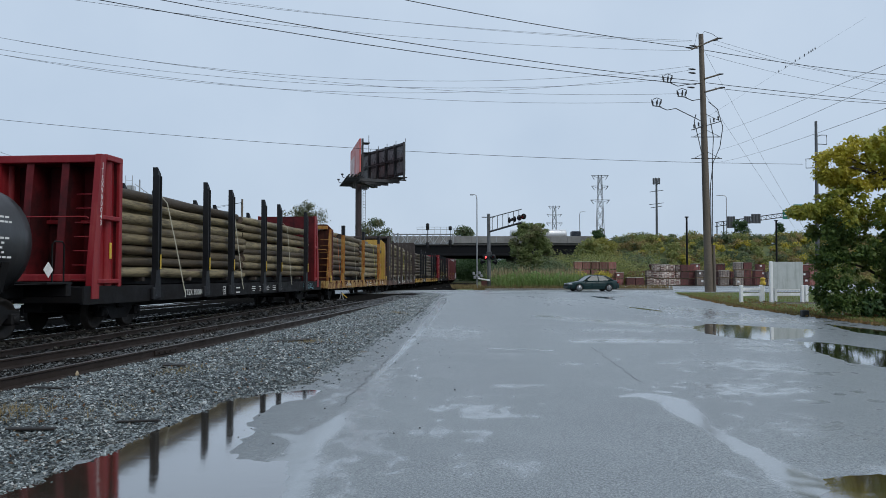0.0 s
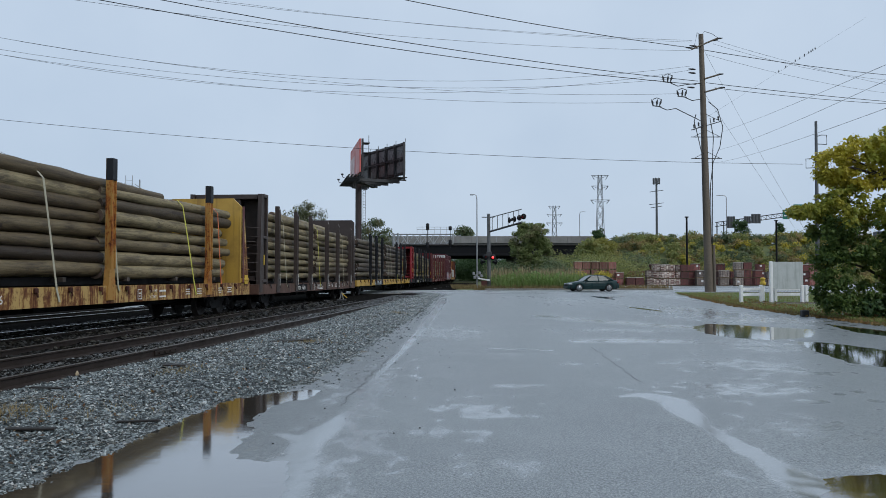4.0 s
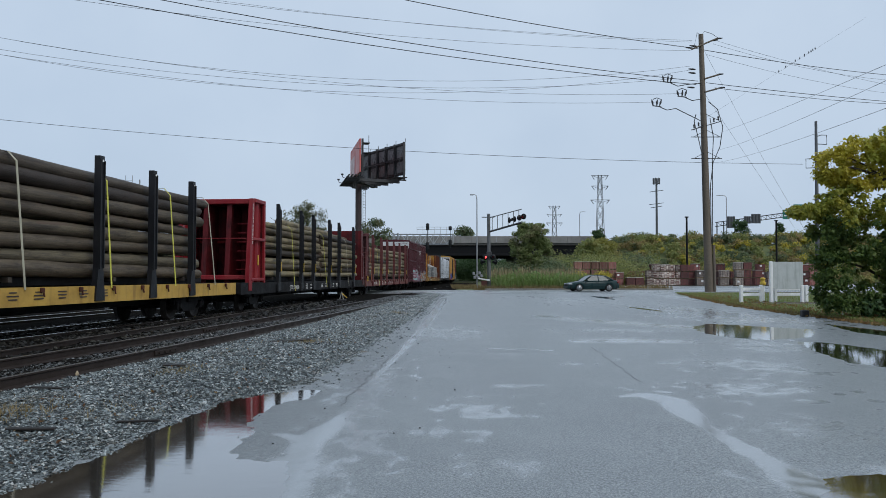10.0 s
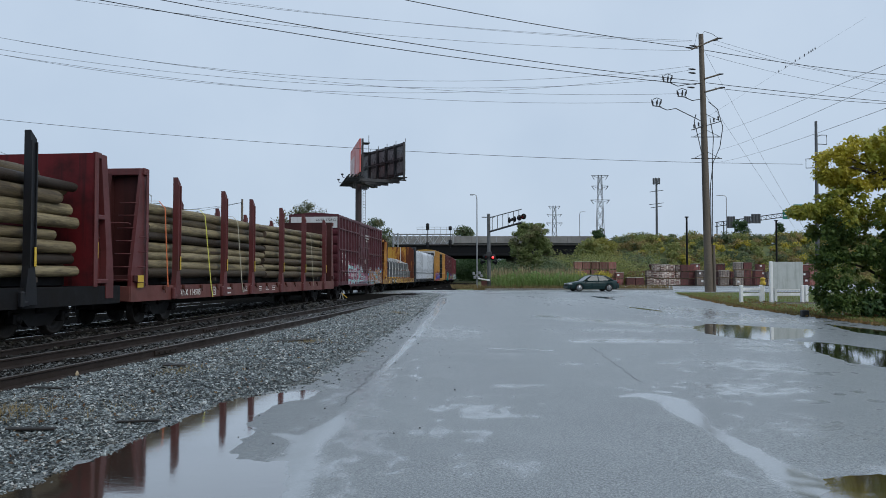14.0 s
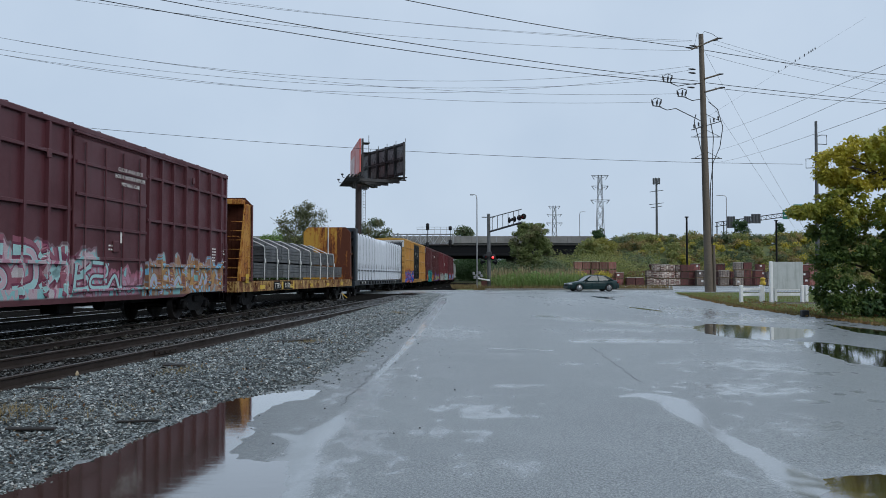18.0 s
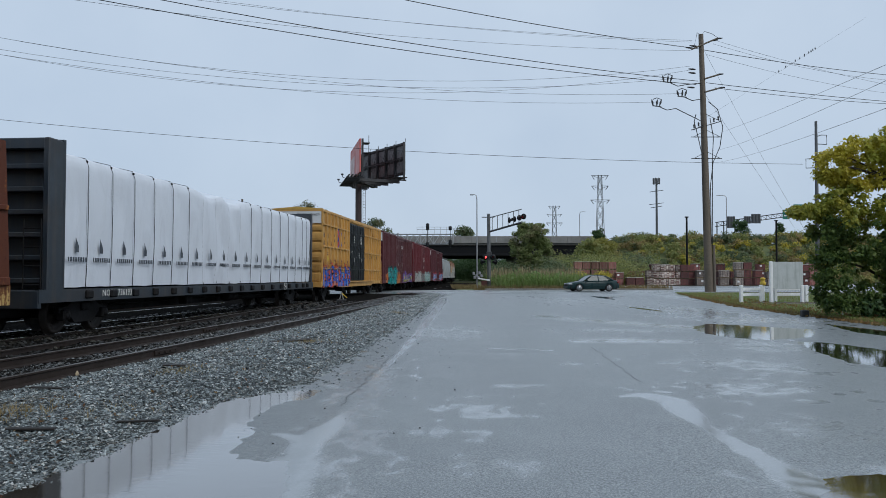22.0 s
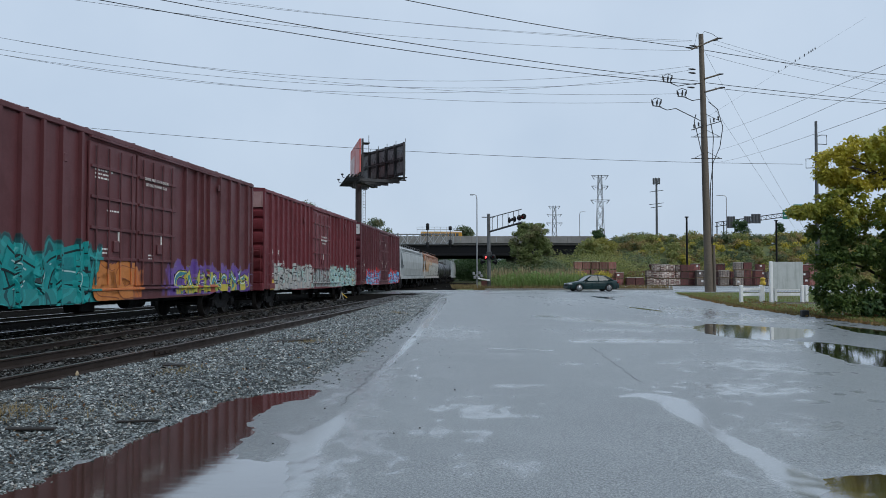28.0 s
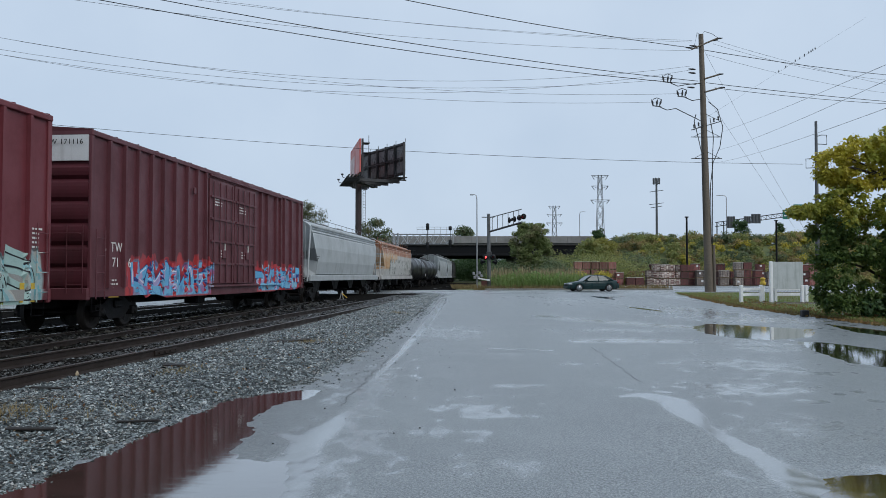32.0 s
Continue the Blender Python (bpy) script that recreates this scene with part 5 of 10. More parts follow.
# ------------------------------------------------------------------ train: sprayed paint
def sprayed(name, base, zones, rough=0.5, dirt=None, streak=0.35):
    """Car paint with sprayed lettering on it. zones: x0, x1, z0, z1, colours, outline, cells a metre."""
    m, nodes, links, bsdf = node_mat(name)
    tc = nodes.new("ShaderNodeTexCoord")
    sep = nodes.new("ShaderNodeSeparateXYZ")
    links.new(tc.outputs["Object"], sep.inputs[0])
    X, Z = sep.outputs[0], sep.outputs[2]
    big = noise_node(nodes, links, tc.outputs["Object"], 0.8, 5.0, 0.65)
    fine = noise_node(nodes, links, tc.outputs["Object"], 40.0, 3.0, 0.7)
    run = noise_node(nodes, links, coords(nodes, links, (4, 4, 0.3)), 1.0, 4.0, 0.6)
    dirt = dirt or tuple(c * 0.5 for c in base)
    col = mixer(nodes, links, step(nodes, links, big, 0.42, 0.75, 0.0, 0.45), base, dirt)
    col = mixer(nodes, links, step(nodes, links, run, 0.5, 0.72, 0.0, streak), col, dirt)
    for i, (x0, x1, z0, z1, colours, outline, cells) in enumerate(zones):
        edge = noise_node(nodes, links, coords(nodes, links, (1.5, 0.0, 0.5)), 1.0 + 0.13 * i, 2.0, 0.5)
        wob = step(nodes, links, edge, 0.3, 0.7, -0.22, 0.22)
        zc = calc(nodes, links, "ADD", Z, wob)
        mask = calc(nodes, links, "MULTIPLY", step(nodes, links, zc, z1 - 0.03, z1 + 0.03, 1.0, 0.0), step(nodes, links, Z, z0 - 0.03, z0 + 0.03))
        xc = calc(nodes, links, "ADD", X, wob)
        mask = calc(nodes, links, "MULTIPLY", mask, step(nodes, links, xc, x0 - 0.1, x0 + 0.1))
        mask = calc(nodes, links, "MULTIPLY", mask, step(nodes, links, xc, x1 - 0.1, x1 + 0.1, 1.0, 0.0))
        # swelling forms with crisp outlines, as sprayed letters have
        warp = nodes.new("ShaderNodeTexNoise")
        warp.inputs["Scale"].default_value, warp.inputs["Detail"].default_value = 0.9 * cells, 1.2
        warp.inputs["Distortion"].default_value, warp.inputs["Roughness"].default_value = 1.1, 0.35
        mp = coords(nodes, links, (1.0, 0.0, 0.62))
        links.new(mp, warp.inputs["Vector"])
        mp.node.inputs["Location"].default_value = (3.7 * i, 0, 1.3 * i)
        c0, c1, c2, c3 = (colours * 2)[:4]
        ramp = nodes.new("ShaderNodeValToRGB")
        ramp.color_ramp.interpolation = "CONSTANT"
        bands = ((0.0, c3), (0.38, c2), (0.43, c0), (0.50, c1), (0.54, c0), (0.62, c1), (0.66, c2))
        while len(ramp.color_ramp.elements) < len(bands):
            ramp.color_ramp.elements.new(0.5)
        for k, (ps, c) in enumerate(bands):
            ramp.color_ramp.elements[k].position, ramp.color_ramp.elements[k].color = ps, (*c, 1)
        links.new(warp.outputs[0], ramp.inputs[0])
        fade = noise_node(nodes, links, coords(nodes, links, (1.2, 0, 2.2)), 1.0, 2.0, 0.5)
        art = mixer(nodes, links, step(nodes, links, fade, 0.5, 0.62, 0.0, 0.45), ramp.outputs[0], colours[0])
        rimm = calc(nodes, links, "MULTIPLY", step(nodes, links, zc, z1 - 0.10, z1 - 0.05), mask)
        col = mixer(nodes, links, mask, col, art)
        col = mixer(nodes, links, calc(nodes, links, "MULTIPLY", rimm, 0.8), col, outline)
    col = mixer(nodes, links, step(nodes, links, fine, 0.3, 0.75, 0.0, 0.25), col, tuple(c * 0.6 for c in base))
    links.new(col, bsdf.inputs["Base Color"])
    links.new(step(nodes, links, big, 0.3, 0.7, rough - 0.1, rough + 0.12), bsdf.inputs["Roughness"])
    bsdf.inputs["Specular IOR Level"].default_value = 0.35
    bumped(nodes, links, bsdf, fine, 0.2, 0.01)
    return m


ROOF_PALE = surface("galvanised_roof_paint", (0.50, 0.51, 0.52), 0.5, 0.0, (0.25, 0.24, 0.23), 0.5, 1.5, streak=0.5)
END_WHITE = surface("white_end_panel", (0.62, 0.63, 0.63), 0.5, 0.0, (0.35, 0.34, 0.33), 0.4, 1.5, streak=0.4)
BLACK_DOOR = surface("black_door_paint", (0.008, 0.011, 0.013), 0.5, 0.0, (0.022, 0.023, 0.023), 0.5, 1.5, streak=0.3, specular=0.3)


# ------------------------------------------------------------------ train: boxcars
RIB = 0.10


def boxcar(s0, s1, label, mat, end_mat, posts, doors, door_mat, rails=(), top=5.0, white_end=True, seed=1, roof_mat=None, sill_mat=None, end_paint=None):
    """posts: places of the side posts; doors: (x0, x1) each; rails: heights of side stiffeners."""
    car, L = rolling("boxcar", s0, s1, label, "boxcar", "freight train cars")
    h, W, z0, z1 = L / 2, 1.46, 0.98, top - 0.16
    for sg in (-1, 1):
        g = Geo()
        g.box(0, sg * (W - 0.02), (z0 + z1) / 2, L - 0.02, 0.04, z1 - z0)
        side = part("side_wall", g, mat, car)
        for x in posts:
            if any(a - 0.05 < x < b + 0.05 for a, b in doors):
                continue
            p = Geo()
            p.prism([(x - 0.055, sg * W), (x - 0.045, sg * (W + RIB)), (x + 0.045, sg * (W + RIB)), (x + 0.055, sg * W)], "z", z0 + 0.02, z1 - 0.02)
            part("side_post", p, mat, side)
        for z in rails:
            lo = -h + 0.1
            for a, b in [*sorted(doors), (h - 0.1, None)]:
                hi = a - 0.08
                if b is None:
                    hi = h - 0.1
                if hi > lo + 0.3:
                    p = Geo()
                    p.box((lo + hi) / 2, sg * (W + 0.045), z, hi - lo, 0.09, 0.085, 0.01)
                    part("side_rail", p, mat, side)
                lo = (b or 0) + 0.08
        # end posts, sills
        for sx in (-1, 1):
            p = Geo()
            p.box(sx * (h - 0.06), sg * (W + 0.005), (z0 + z1) / 2, 0.14, 0.09, z1 - z0, 0.015)
            part("corner_post", p, mat, side)
        p = Geo()
        p.prism([(-h, z0 + 0.04), (h, z0 + 0.04), (h, z0 - 0.20), (h * 0.62, z0 - 0.20), (h * 0.55, z0 - 0.32), (-h * 0.55, z0 - 0.32), (-h * 0.62, z0 - 0.20), (-h, z0 - 0.20)], "y", sg * (W - 0.03), sg * (W + 0.035))
        part("side_sill", p, sill_mat or mat, car)
        p = Geo()
        p.box(0, sg * (W + 0.02), z1 + 0.05, L + 0.02, 0.10, 0.14, 0.02)
        part("top_chord", p, mat, car)
        # doors
        for i, (a, b) in enumerate(doors):
            d = Geo()
            d.box((a + b) / 2, sg * (W + 0.045), (z0 + z1) / 2 - 0.05, b - a - 0.04, 0.07, z1 - z0 - 0.22, 0.015)
            door = part("door", d, door_mat, car)
            n = 4 if b - a > 1.5 else 3
            for k in range(1, 5):
                z = z0 + (z1 - z0) * k / 5
                q = Geo()
                q.box((a + b) / 2, sg * (W + 0.10), z, b - a - 0.12, 0.06, 0.08, 0.008)
                part("door_rail", q, door_mat, door)
            for k in range(n):
                x = a + (b - a) * (k + 0.5) / n
                q = Geo()
                q.tube((x, sg * (W + 0.12), z0 + 0.1), (x, sg * (W + 0.12), z1 - 0.25), 0.026, seg=6)
                part("locking_bar", q, door_mat, door)
            q = Geo()
            q.box((a + b) / 2 + 0.1, sg * (W + 0.11), z0 + 1.1, 0.28, 0.05, 0.3, 0.02)
            part("door_latch", q, door_mat, door)
            q = Geo()
            q.box(a + (b - a) * 0.62, sg * (W + 0.095), z0 + 1.35, 0.16, 0.012, 0.3)
            part("placard", q, WHITE_PAINT, door, "white paper placard")
        if doors:
            a, b = min(d[0] for d in doors), max(d[1] for d in doors)
            for z in (z0 - 0.02, z1 - 0.06):
                q = Geo()
                q.box((a + b) / 2 + (b - a) * 0.35, sg * (W + 0.10), z, (b - a) * 1.7, 0.07, 0.06, 0.01)
                part("door_track", q, mat, car)
        ladder(car, -h + 0.36, sg * W, z0 - 0.25, z0 + 1.5, mat, 0.42, sg * 0.11)
        ladder(car, h - 0.36, sg * W, z0 - 0.25, z0 + 1.5, mat, 0.42, sg * 0.11)
        q = Geo()
        q.box(h * 0.62, sg * (W + 0.09), z1 - 0.45, 0.16, 0.05, 0.22, 0.02)
        part("bracket", q, mat, car)
        q = Geo()
        q.box(-h * 0.36, sg * (W + 0.09), z1 - 0.75, 0.16, 0.05, 0.22, 0.02)
        part("bracket", q, mat, car)
        for sx in (-1, 1):
            q = Geo()
            q.path([(sx * (h - 0.15), sg * W, z0 - 0.15), (sx * (h - 0.15), sg * W, z0 - 0.55), (sx * (h - 0.58), sg * W, z0 - 0.55), (sx * (h - 0.58), sg * W, z0 - 0.15)], 0.016, 5)
            part("stirrup_step", q, STEEL_BLACK, car)
    # corrugated ends
    for sx in (-1, 1):
        g = Geo()
        prof = []
        for k, z in enumerate(np.linspace(z0, z1, 43)):
            prof.append((sx * (h - 0.07 + (0.10 * abs(math.sin(math.pi * k / 6)) ** 0.35 if z < z1 - 0.75 else 0.0)), z))
        prof += [(sx * (h - 0.16), z1), (sx * (h - 0.16), z0)]
        g.prism(prof, "y", -W + 0.03, W - 0.03)
        end = part("end_wall", g, end_mat, car)
        q = Geo()
        q.box(sx * (h - 0.06), 0, z1 + 0.06, 0.12, 2 * W, 0.14, 0.02)
        part("end_chord", q, mat, car)
        if white_end:
            q = Geo()
            q.box(sx * (h - 0.02), 0, z1 - 0.28, 0.03, 2 * W - 0.1, 0.75, 0.01)
            part("end_panel", q, end_paint or END_WHITE, end, "white-painted upper end panel")
        q = Geo()
        q.box(sx * (h + 0.02), 0, z0 - 0.12, 0.16, 2 * W + 0.04, 0.3, 0.02)
        part("end_sill", q, mat, car)
        end_ladder(car, sx * h, -1.15 * -sx if sx > 0 else -1.15, z0 - 0.1, z0 + 1.6, end_mat, 0.42, sx * 0.12)
        q = Geo()
        q.path([(sx * (h + 0.16), -1.35, z0 + 1.35), (sx * (h + 0.2), -1.3, z0 + 1.38), (sx * (h + 0.2), 1.3, z0 + 1.38), (sx * (h + 0.16), 1.35, z0 + 1.35)], 0.016, 5)
        part("grab_rail", q, end_mat, car)
    g = Geo()
    n = int(L / 1.2)
    g.prism([(-W - 0.03, z1 + 0.10), (W + 0.03, z1 + 0.10), (W + 0.03, z1 + 0.13), (0, z1 + 0.24), (-W - 0.03, z1 + 0.13)], "x", -h, h)
    roof = part("roof", g, roof_mat or ROOF_PALE, car, "weathered metal roof")
    for k in range(n + 1):
        x = -h + 0.08 + (L - 0.16) * k / n
        q = Geo()
        q.prism([(-W - 0.02, z1 + 0.12), (W + 0.02, z1 + 0.12), (W + 0.02, z1 + 0.155), (0, z1 + 0.265), (-W - 0.02, z1 + 0.155)], "x", x - 0.03, x + 0.03)
        part("roof_rib", q, roof_mat or ROOF_PALE, roof)
    g = Geo()
    g.box(0, 0, z0 - 0.16, L - 0.4, 2.7, 0.14)
    g.box(0, 0, z0 - 0.32, L - 0.2, 0.5, 0.34)
    g.box(-h * 0.12, -0.6, z0 - 0.42, 0.7, 0.5, 0.4, 0.04)
    g.tube((h * 0.1, -0.7, z0 - 0.42), (h * 0.1 + 1.0, -0.7, z0 - 0.42), 0.19, seg=12)
    part("underframe", g, STEEL_BLACK, car)
    return car, L


GLYPHS = (
    (((0.08, 0.0), (0.2, 0.6), (0.5, 1.0), (0.8, 0.6), (0.92, 0.0)), ((0.2, 0.36), (0.82, 0.42))),
    (((0.2, 0.0), (0.12, 1.0)), ((0.1, 0.95), (0.85, 0.9), (0.8, 0.5), (0.2, 0.45)), ((0.42, 0.45), (0.95, 0.0))),
    (((0.85, 0.9), (0.3, 1.0), (0.1, 0.5), (0.3, 0.05), (0.92, 0.1)),),
    (((0.15, 1.0), (0.2, 0.0)), ((0.2, 0.45), (0.9, 1.0)), ((0.4, 0.6), (0.95, 0.0))),
    (((0.88, 0.92), (0.25, 0.9), (0.25, 0.58), (0.8, 0.45), (0.8, 0.08), (0.08, 0.05))),
    (((0.08, 0.0), (0.15, 1.0), (0.5, 0.4), (0.85, 1.0), (0.92, 0.0)),),
    (((0.88, 1.0), (0.15, 0.95), (0.12, 0.05), (0.9, 0.0)), ((0.15, 0.5), (0.75, 0.55))),
    (((0.08, 1.0), (0.45, 0.05), (0.92, 1.0)),))


def smooth_line(pts, n=7):
    """Points along a soft curve through pts."""
    P = [Vector(p) for p in pts]
    if len(P) == 2:
        return [P[0].lerp(P[1], i / n) for i in range(n + 1)]
    P = [2 * P[0] - P[1], *P, 2 * P[-1] - P[-2]]
    out = []
    for i in range(1, len(P) - 2):
        a, b, c, d = P[i - 1:i + 3]
        for k in range(n):
            t = k / n
            out.append(0.5 * (2 * b + (c - a) * t + (2 * a - 5 * b + 4 * c - d) * t * t + (3 * b - a - 3 * c + d) * t ** 3))
    return out + [P[-2]]


def spray_letters(car, x0, x1, z0, z1, fills, outline, shine, posts, doors, seed, cloud=None, letter=0.95, w=0.2, rim=0.05, spots=None):
    """A row of swollen sprayed forms laid over a car's ribbed side: a cloud, dark rims, fills and bright glints, each a coat of its own."""
    rng = random.Random(seed)
    coats = {}

    def out(x):
        for a, b in doors:
            if a - 0.03 < x < b + 0.03:
                return 0.085
        q = min(abs(x - p) for p in posts)
        return RIB * min(max((0.062 - q) / 0.012, 0.0), 1.0)

    def stroke(name, mat, line, width, lift, flare=0.0):
        g = coats.setdefault(name, (Geo(), mat))[0]
        dense = []
        for a, b in zip(line, line[1:]):
            n = max(int((b - a).length / 0.035), 1)
            dense += [a.lerp(b, k / n) for k in range(n)]
        dense.append(line[-1])
        vs = []
        for i, p in enumerate(dense):
            t = dense[min(i + 1, len(dense) - 1)] - dense[max(i - 1, 0)]
            t = t.normalized() if t.length > 1e-6 else Vector((1, 0))
            u = i / (len(dense) - 1)
            h = 0.5 * width * (1 + flare * (abs(2 * u - 1) ** 3 - 0.3))
            for k in (-1, -0.5, 0, 0.5, 1):
                q = p + Vector((-t.y, t.x)) * (h * k)
                vs.append((q.x, -1.46 - out(q.x) - lift, max(q.y, z0 - 0.04)))
        g.add(vs, [(5 * i + k, 5 * i + k + 1, 5 * i + k + 6, 5 * i + k + 5) for i in range(len(dense) - 1) for k in range(4)])
    n = max(int((x1 - x0) / letter), 1)
    cell = (x1 - x0) / n
    last = -1
    for c in range(n):
        gi = rng.randrange(len(GLYPHS))
        gi = (gi + 1) % len(GLYPHS) if gi == last else gi
        last = gi
        gl = GLYPHS[gi]
        gl = gl if isinstance(gl[0][0], tuple) else (gl,)
        cx, hh, lean, drop = x0 + cell * c, (z1 - z0) * rng.uniform(0.78, 1.0), rng.uniform(-0.12, 0.16), rng.uniform(0.0, 0.06)
        turned, tipped = rng.random() < 0.6, rng.random() < 0.6
        base = 0.004 + 0.008 * (c % 2)
        for st in gl:
            line = [Vector((cx + cell * (-0.10 + 1.20 * ((1 - u if turned else u) + lean * (v - 0.5))) + rng.uniform(-0.14, 0.14) * cell, z0 + drop + w * 0.4 + (hh - w * 0.8) * (1 - v if tipped else v) + rng.uniform(-0.10, 0.10) * hh)) for u, v in st]
            line = smooth_line(line)
            wide = w * rng.uniform(0.85, 1.2)
            if cloud:
                stroke("sprayed_halo", cloud, line, wide + 0.34, 0.002, 0.2)
            stroke("sprayed_rim", outline, line, wide + 2 * rim, base + 0.002, 0.3)
            stroke("sprayed_fill", fills[0], line, wide, base + 0.004, 0.3)
            if len(fills) > 1:
                m = len(line)
                a = rng.randrange(0, max(m // 2, 1))
                stroke("sprayed_shade", fills[1], line[a:a + max(m // 2, 3)], wide * 0.62, base + 0.0055, -0.3)
            if shine:
                a = len(line) // 4
                seg = [p + Vector((-0.22 * wide, 0.22 * wide)) for p in line[a:a + max(len(line) // 2, 3)]]
                stroke("sprayed_glint", shine, seg, 0.035, base + 0.007)
    if spots:
        g = coats.setdefault("sprayed_spots", (Geo(), spots))[0]
        for row in range(3):
            k = 0
            while x0 + 0.24 * k < x1:
                x, z, r = x0 + 0.24 * k + rng.uniform(-0.07, 0.07), z1 + 0.12 + 0.14 * row + rng.uniform(-0.03, 0.03), rng.uniform(0.045, 0.075)
                if rng.random() < 0.8:
                    g.add([(x + 1.35 * r * math.cos(q * math.pi / 4), -1.46 - out(x) - 0.012, z + r * math.sin(q * math.pi / 4)) for q in range(8)], [tuple(range(8))])
                k += 1
    for name, (g, mat) in coats.items():
        part(name, g, mat, car, "sprayed graffiti paint")


def spray(name, colour):
    return surface("spray_" + name, colour, 0.45, 0.0, tuple(0.72 * q for q in colour), 0.5, 3.0, bump=0.05, specular=0.3)


def stencil_block(car, x, z, w, rows, mat=None, out=0.075):
    """Small stencilled data, too small to read: short bars."""
    rng = random.Random(int(x * 100) + int(z * 10))
    for k in range(rows):
        ww = w * rng.uniform(0.7, 1.0)
        g = Geo()
        u = 0.0
        while u < ww:
            ln = rng.uniform(0.05, 0.14)
            g.box(x - w / 2 + u + ln / 2, -1.46 - out, z - k * 0.10, ln, 0.004, 0.042)
            u += ln + rng.uniform(0.02, 0.05)
        part("stencil_bars", g, mat or WHITE_PAINT, car)


def build_boxcars():
    teal, dteal, orange = (0.02, 0.24, 0.24), (0.01, 0.08, 0.09), (0.55, 0.17, 0.05)
    pink, cyan, white, black = (0.42, 0.22, 0.30), (0.22, 0.48, 0.50), (0.62, 0.62, 0.62), (0.02, 0.02, 0.025)
    lblue, blue, red, purple, green, yellow = (0.18, 0.46, 0.66), (0.02, 0.07, 0.42), (0.45, 0.05, 0.05), (0.13, 0.07, 0.30), (0.30, 0.42, 0.08), (0.55, 0.45, 0.06)
    m7 = sprayed("sprayed_brown_boxcar", (0.088, 0.027, 0.034), [(-5.4, -0.9, 0.80, 2.0, [(0.46, 0.36, 0.40), cyan, (0.36, 0.12, 0.20), (0.5, 0.48, 0.5)], (0.09, 0.03, 0.05), 1.7), (-1.3, 1.6, 0.8, 1.5, [pink, (0.2, 0.08, 0.1), cyan, pink], (0.35, 0.12, 0.18), 2.2), (1.9, 7.6, 0.75, 1.85, [(0.30, 0.17, 0.09), lblue, (0.34, 0.22, 0.18), cyan], (0.30, 0.26, 0.30), 2.2)])
    car, L = boxcar(24.5, 40.6, "brown double-grid boxcar with a white end panel and pastel graffiti", m7, BOX_BROWN, [-7.36, -6.47, -5.54, -4.64, -3.75, -2.87, -2.1, 1.98, 2.78, 3.58, 4.48, 5.43, 6.45, 7.4], [(-1.87, 1.8)], m7, rails=(1.62, 2.91, 4.15), roof_mat=BOX_BROWN)
    for t, x, z in (("CO", -7.0, 2.42), ("ER", -6.05, 2.42), ("17", -7.0, 1.98), ("23", -6.05, 1.98), ("62", -5.1, 1.98)):
        letters(t, 0.42, WHITE_PAINT, car, near_side(x, z, 0.012, 1.46))
    for x, z, w, r in ((-6.05, 1.48, 0.4, 2), (-5.1, 1.48, 0.5, 2), (-7.0, 0.98, 0.4, 2), (-0.1, 2.1, 0.3, 2), (6.9, 2.25, 0.3, 5), (7.7, 2.2, 0.25, 5)):
        stencil_block(car, x, z, w, r, out=0.02 if abs(x) > 2 else 0.085)
    for k, t in enumerate(("CLOSE AND LOCK", "BOTH DOORS BEFORE", "MOVING CAR")):
        letters(t, 0.15, WHITE_PAINT, car, near_side(0.75, 4.08 - 0.19 * k, 0.150, 1.46))
    ribs7, doors7 = [-7.36, -6.47, -5.54, -4.64, -3.75, -2.87, -2.1, 1.98, 2.78, 3.58, 4.48, 5.43, 6.45, 7.4], [(-1.87, 1.8)]
    spray_letters(car, -5.3, -1.95, 0.86, 2.05, [spray("pale_cyan", (0.34, 0.55, 0.56)), spray("pale_pink", (0.50, 0.36, 0.42))], spray("plum", (0.16, 0.04, 0.08)), None, ribs7, doors7, 5, spray("dusky_rose", (0.27, 0.10, 0.14)), 0.85, 0.22)
    spray_letters(car, -1.9, 0.4, 0.9, 1.75, [spray("pale_cyan", (0.34, 0.55, 0.56))], spray("plum", (0.16, 0.04, 0.08)), None, ribs7, doors7, 6, None, 0.75, 0.10)
    spray_letters(car, 2.1, 7.5, 0.82, 1.75, [spray("dull_orange", (0.42, 0.25, 0.10)), spray("lilac_grey", (0.36, 0.38, 0.52))], spray("faded_umber", (0.24, 0.12, 0.10)), spray("pale_cyan", (0.34, 0.55, 0.56)), ribs7, doors7, 7, None, 0.7, 0.24, 0.02)
    letters("COER 172362", 0.19, BLACK_DOOR, car, pose(-L / 2 - 0.05, -0.72, 4.60, 90, 0, -90))

    m10 = sprayed("sprayed_yellow_boxcar", (0.53, 0.295, 0.080), [(-9.6, -2.75, 1.75, 2.05, [(0.22, 0.05, 0.03), (0.53, 0.295, 0.080), (0.50, 0.25, 0.05), (0.25, 0.06, 0.03)], (0.53, 0.295, 0.080), 3.2), (-9.75, -2.75, 0.70, 1.72, [(0.02, 0.10, 0.50), (0.10, 0.30, 0.60), blue, orange], (0.012, 0.012, 0.05), 1.25)], dirt=(0.20, 0.11, 0.04), streak=0.25)
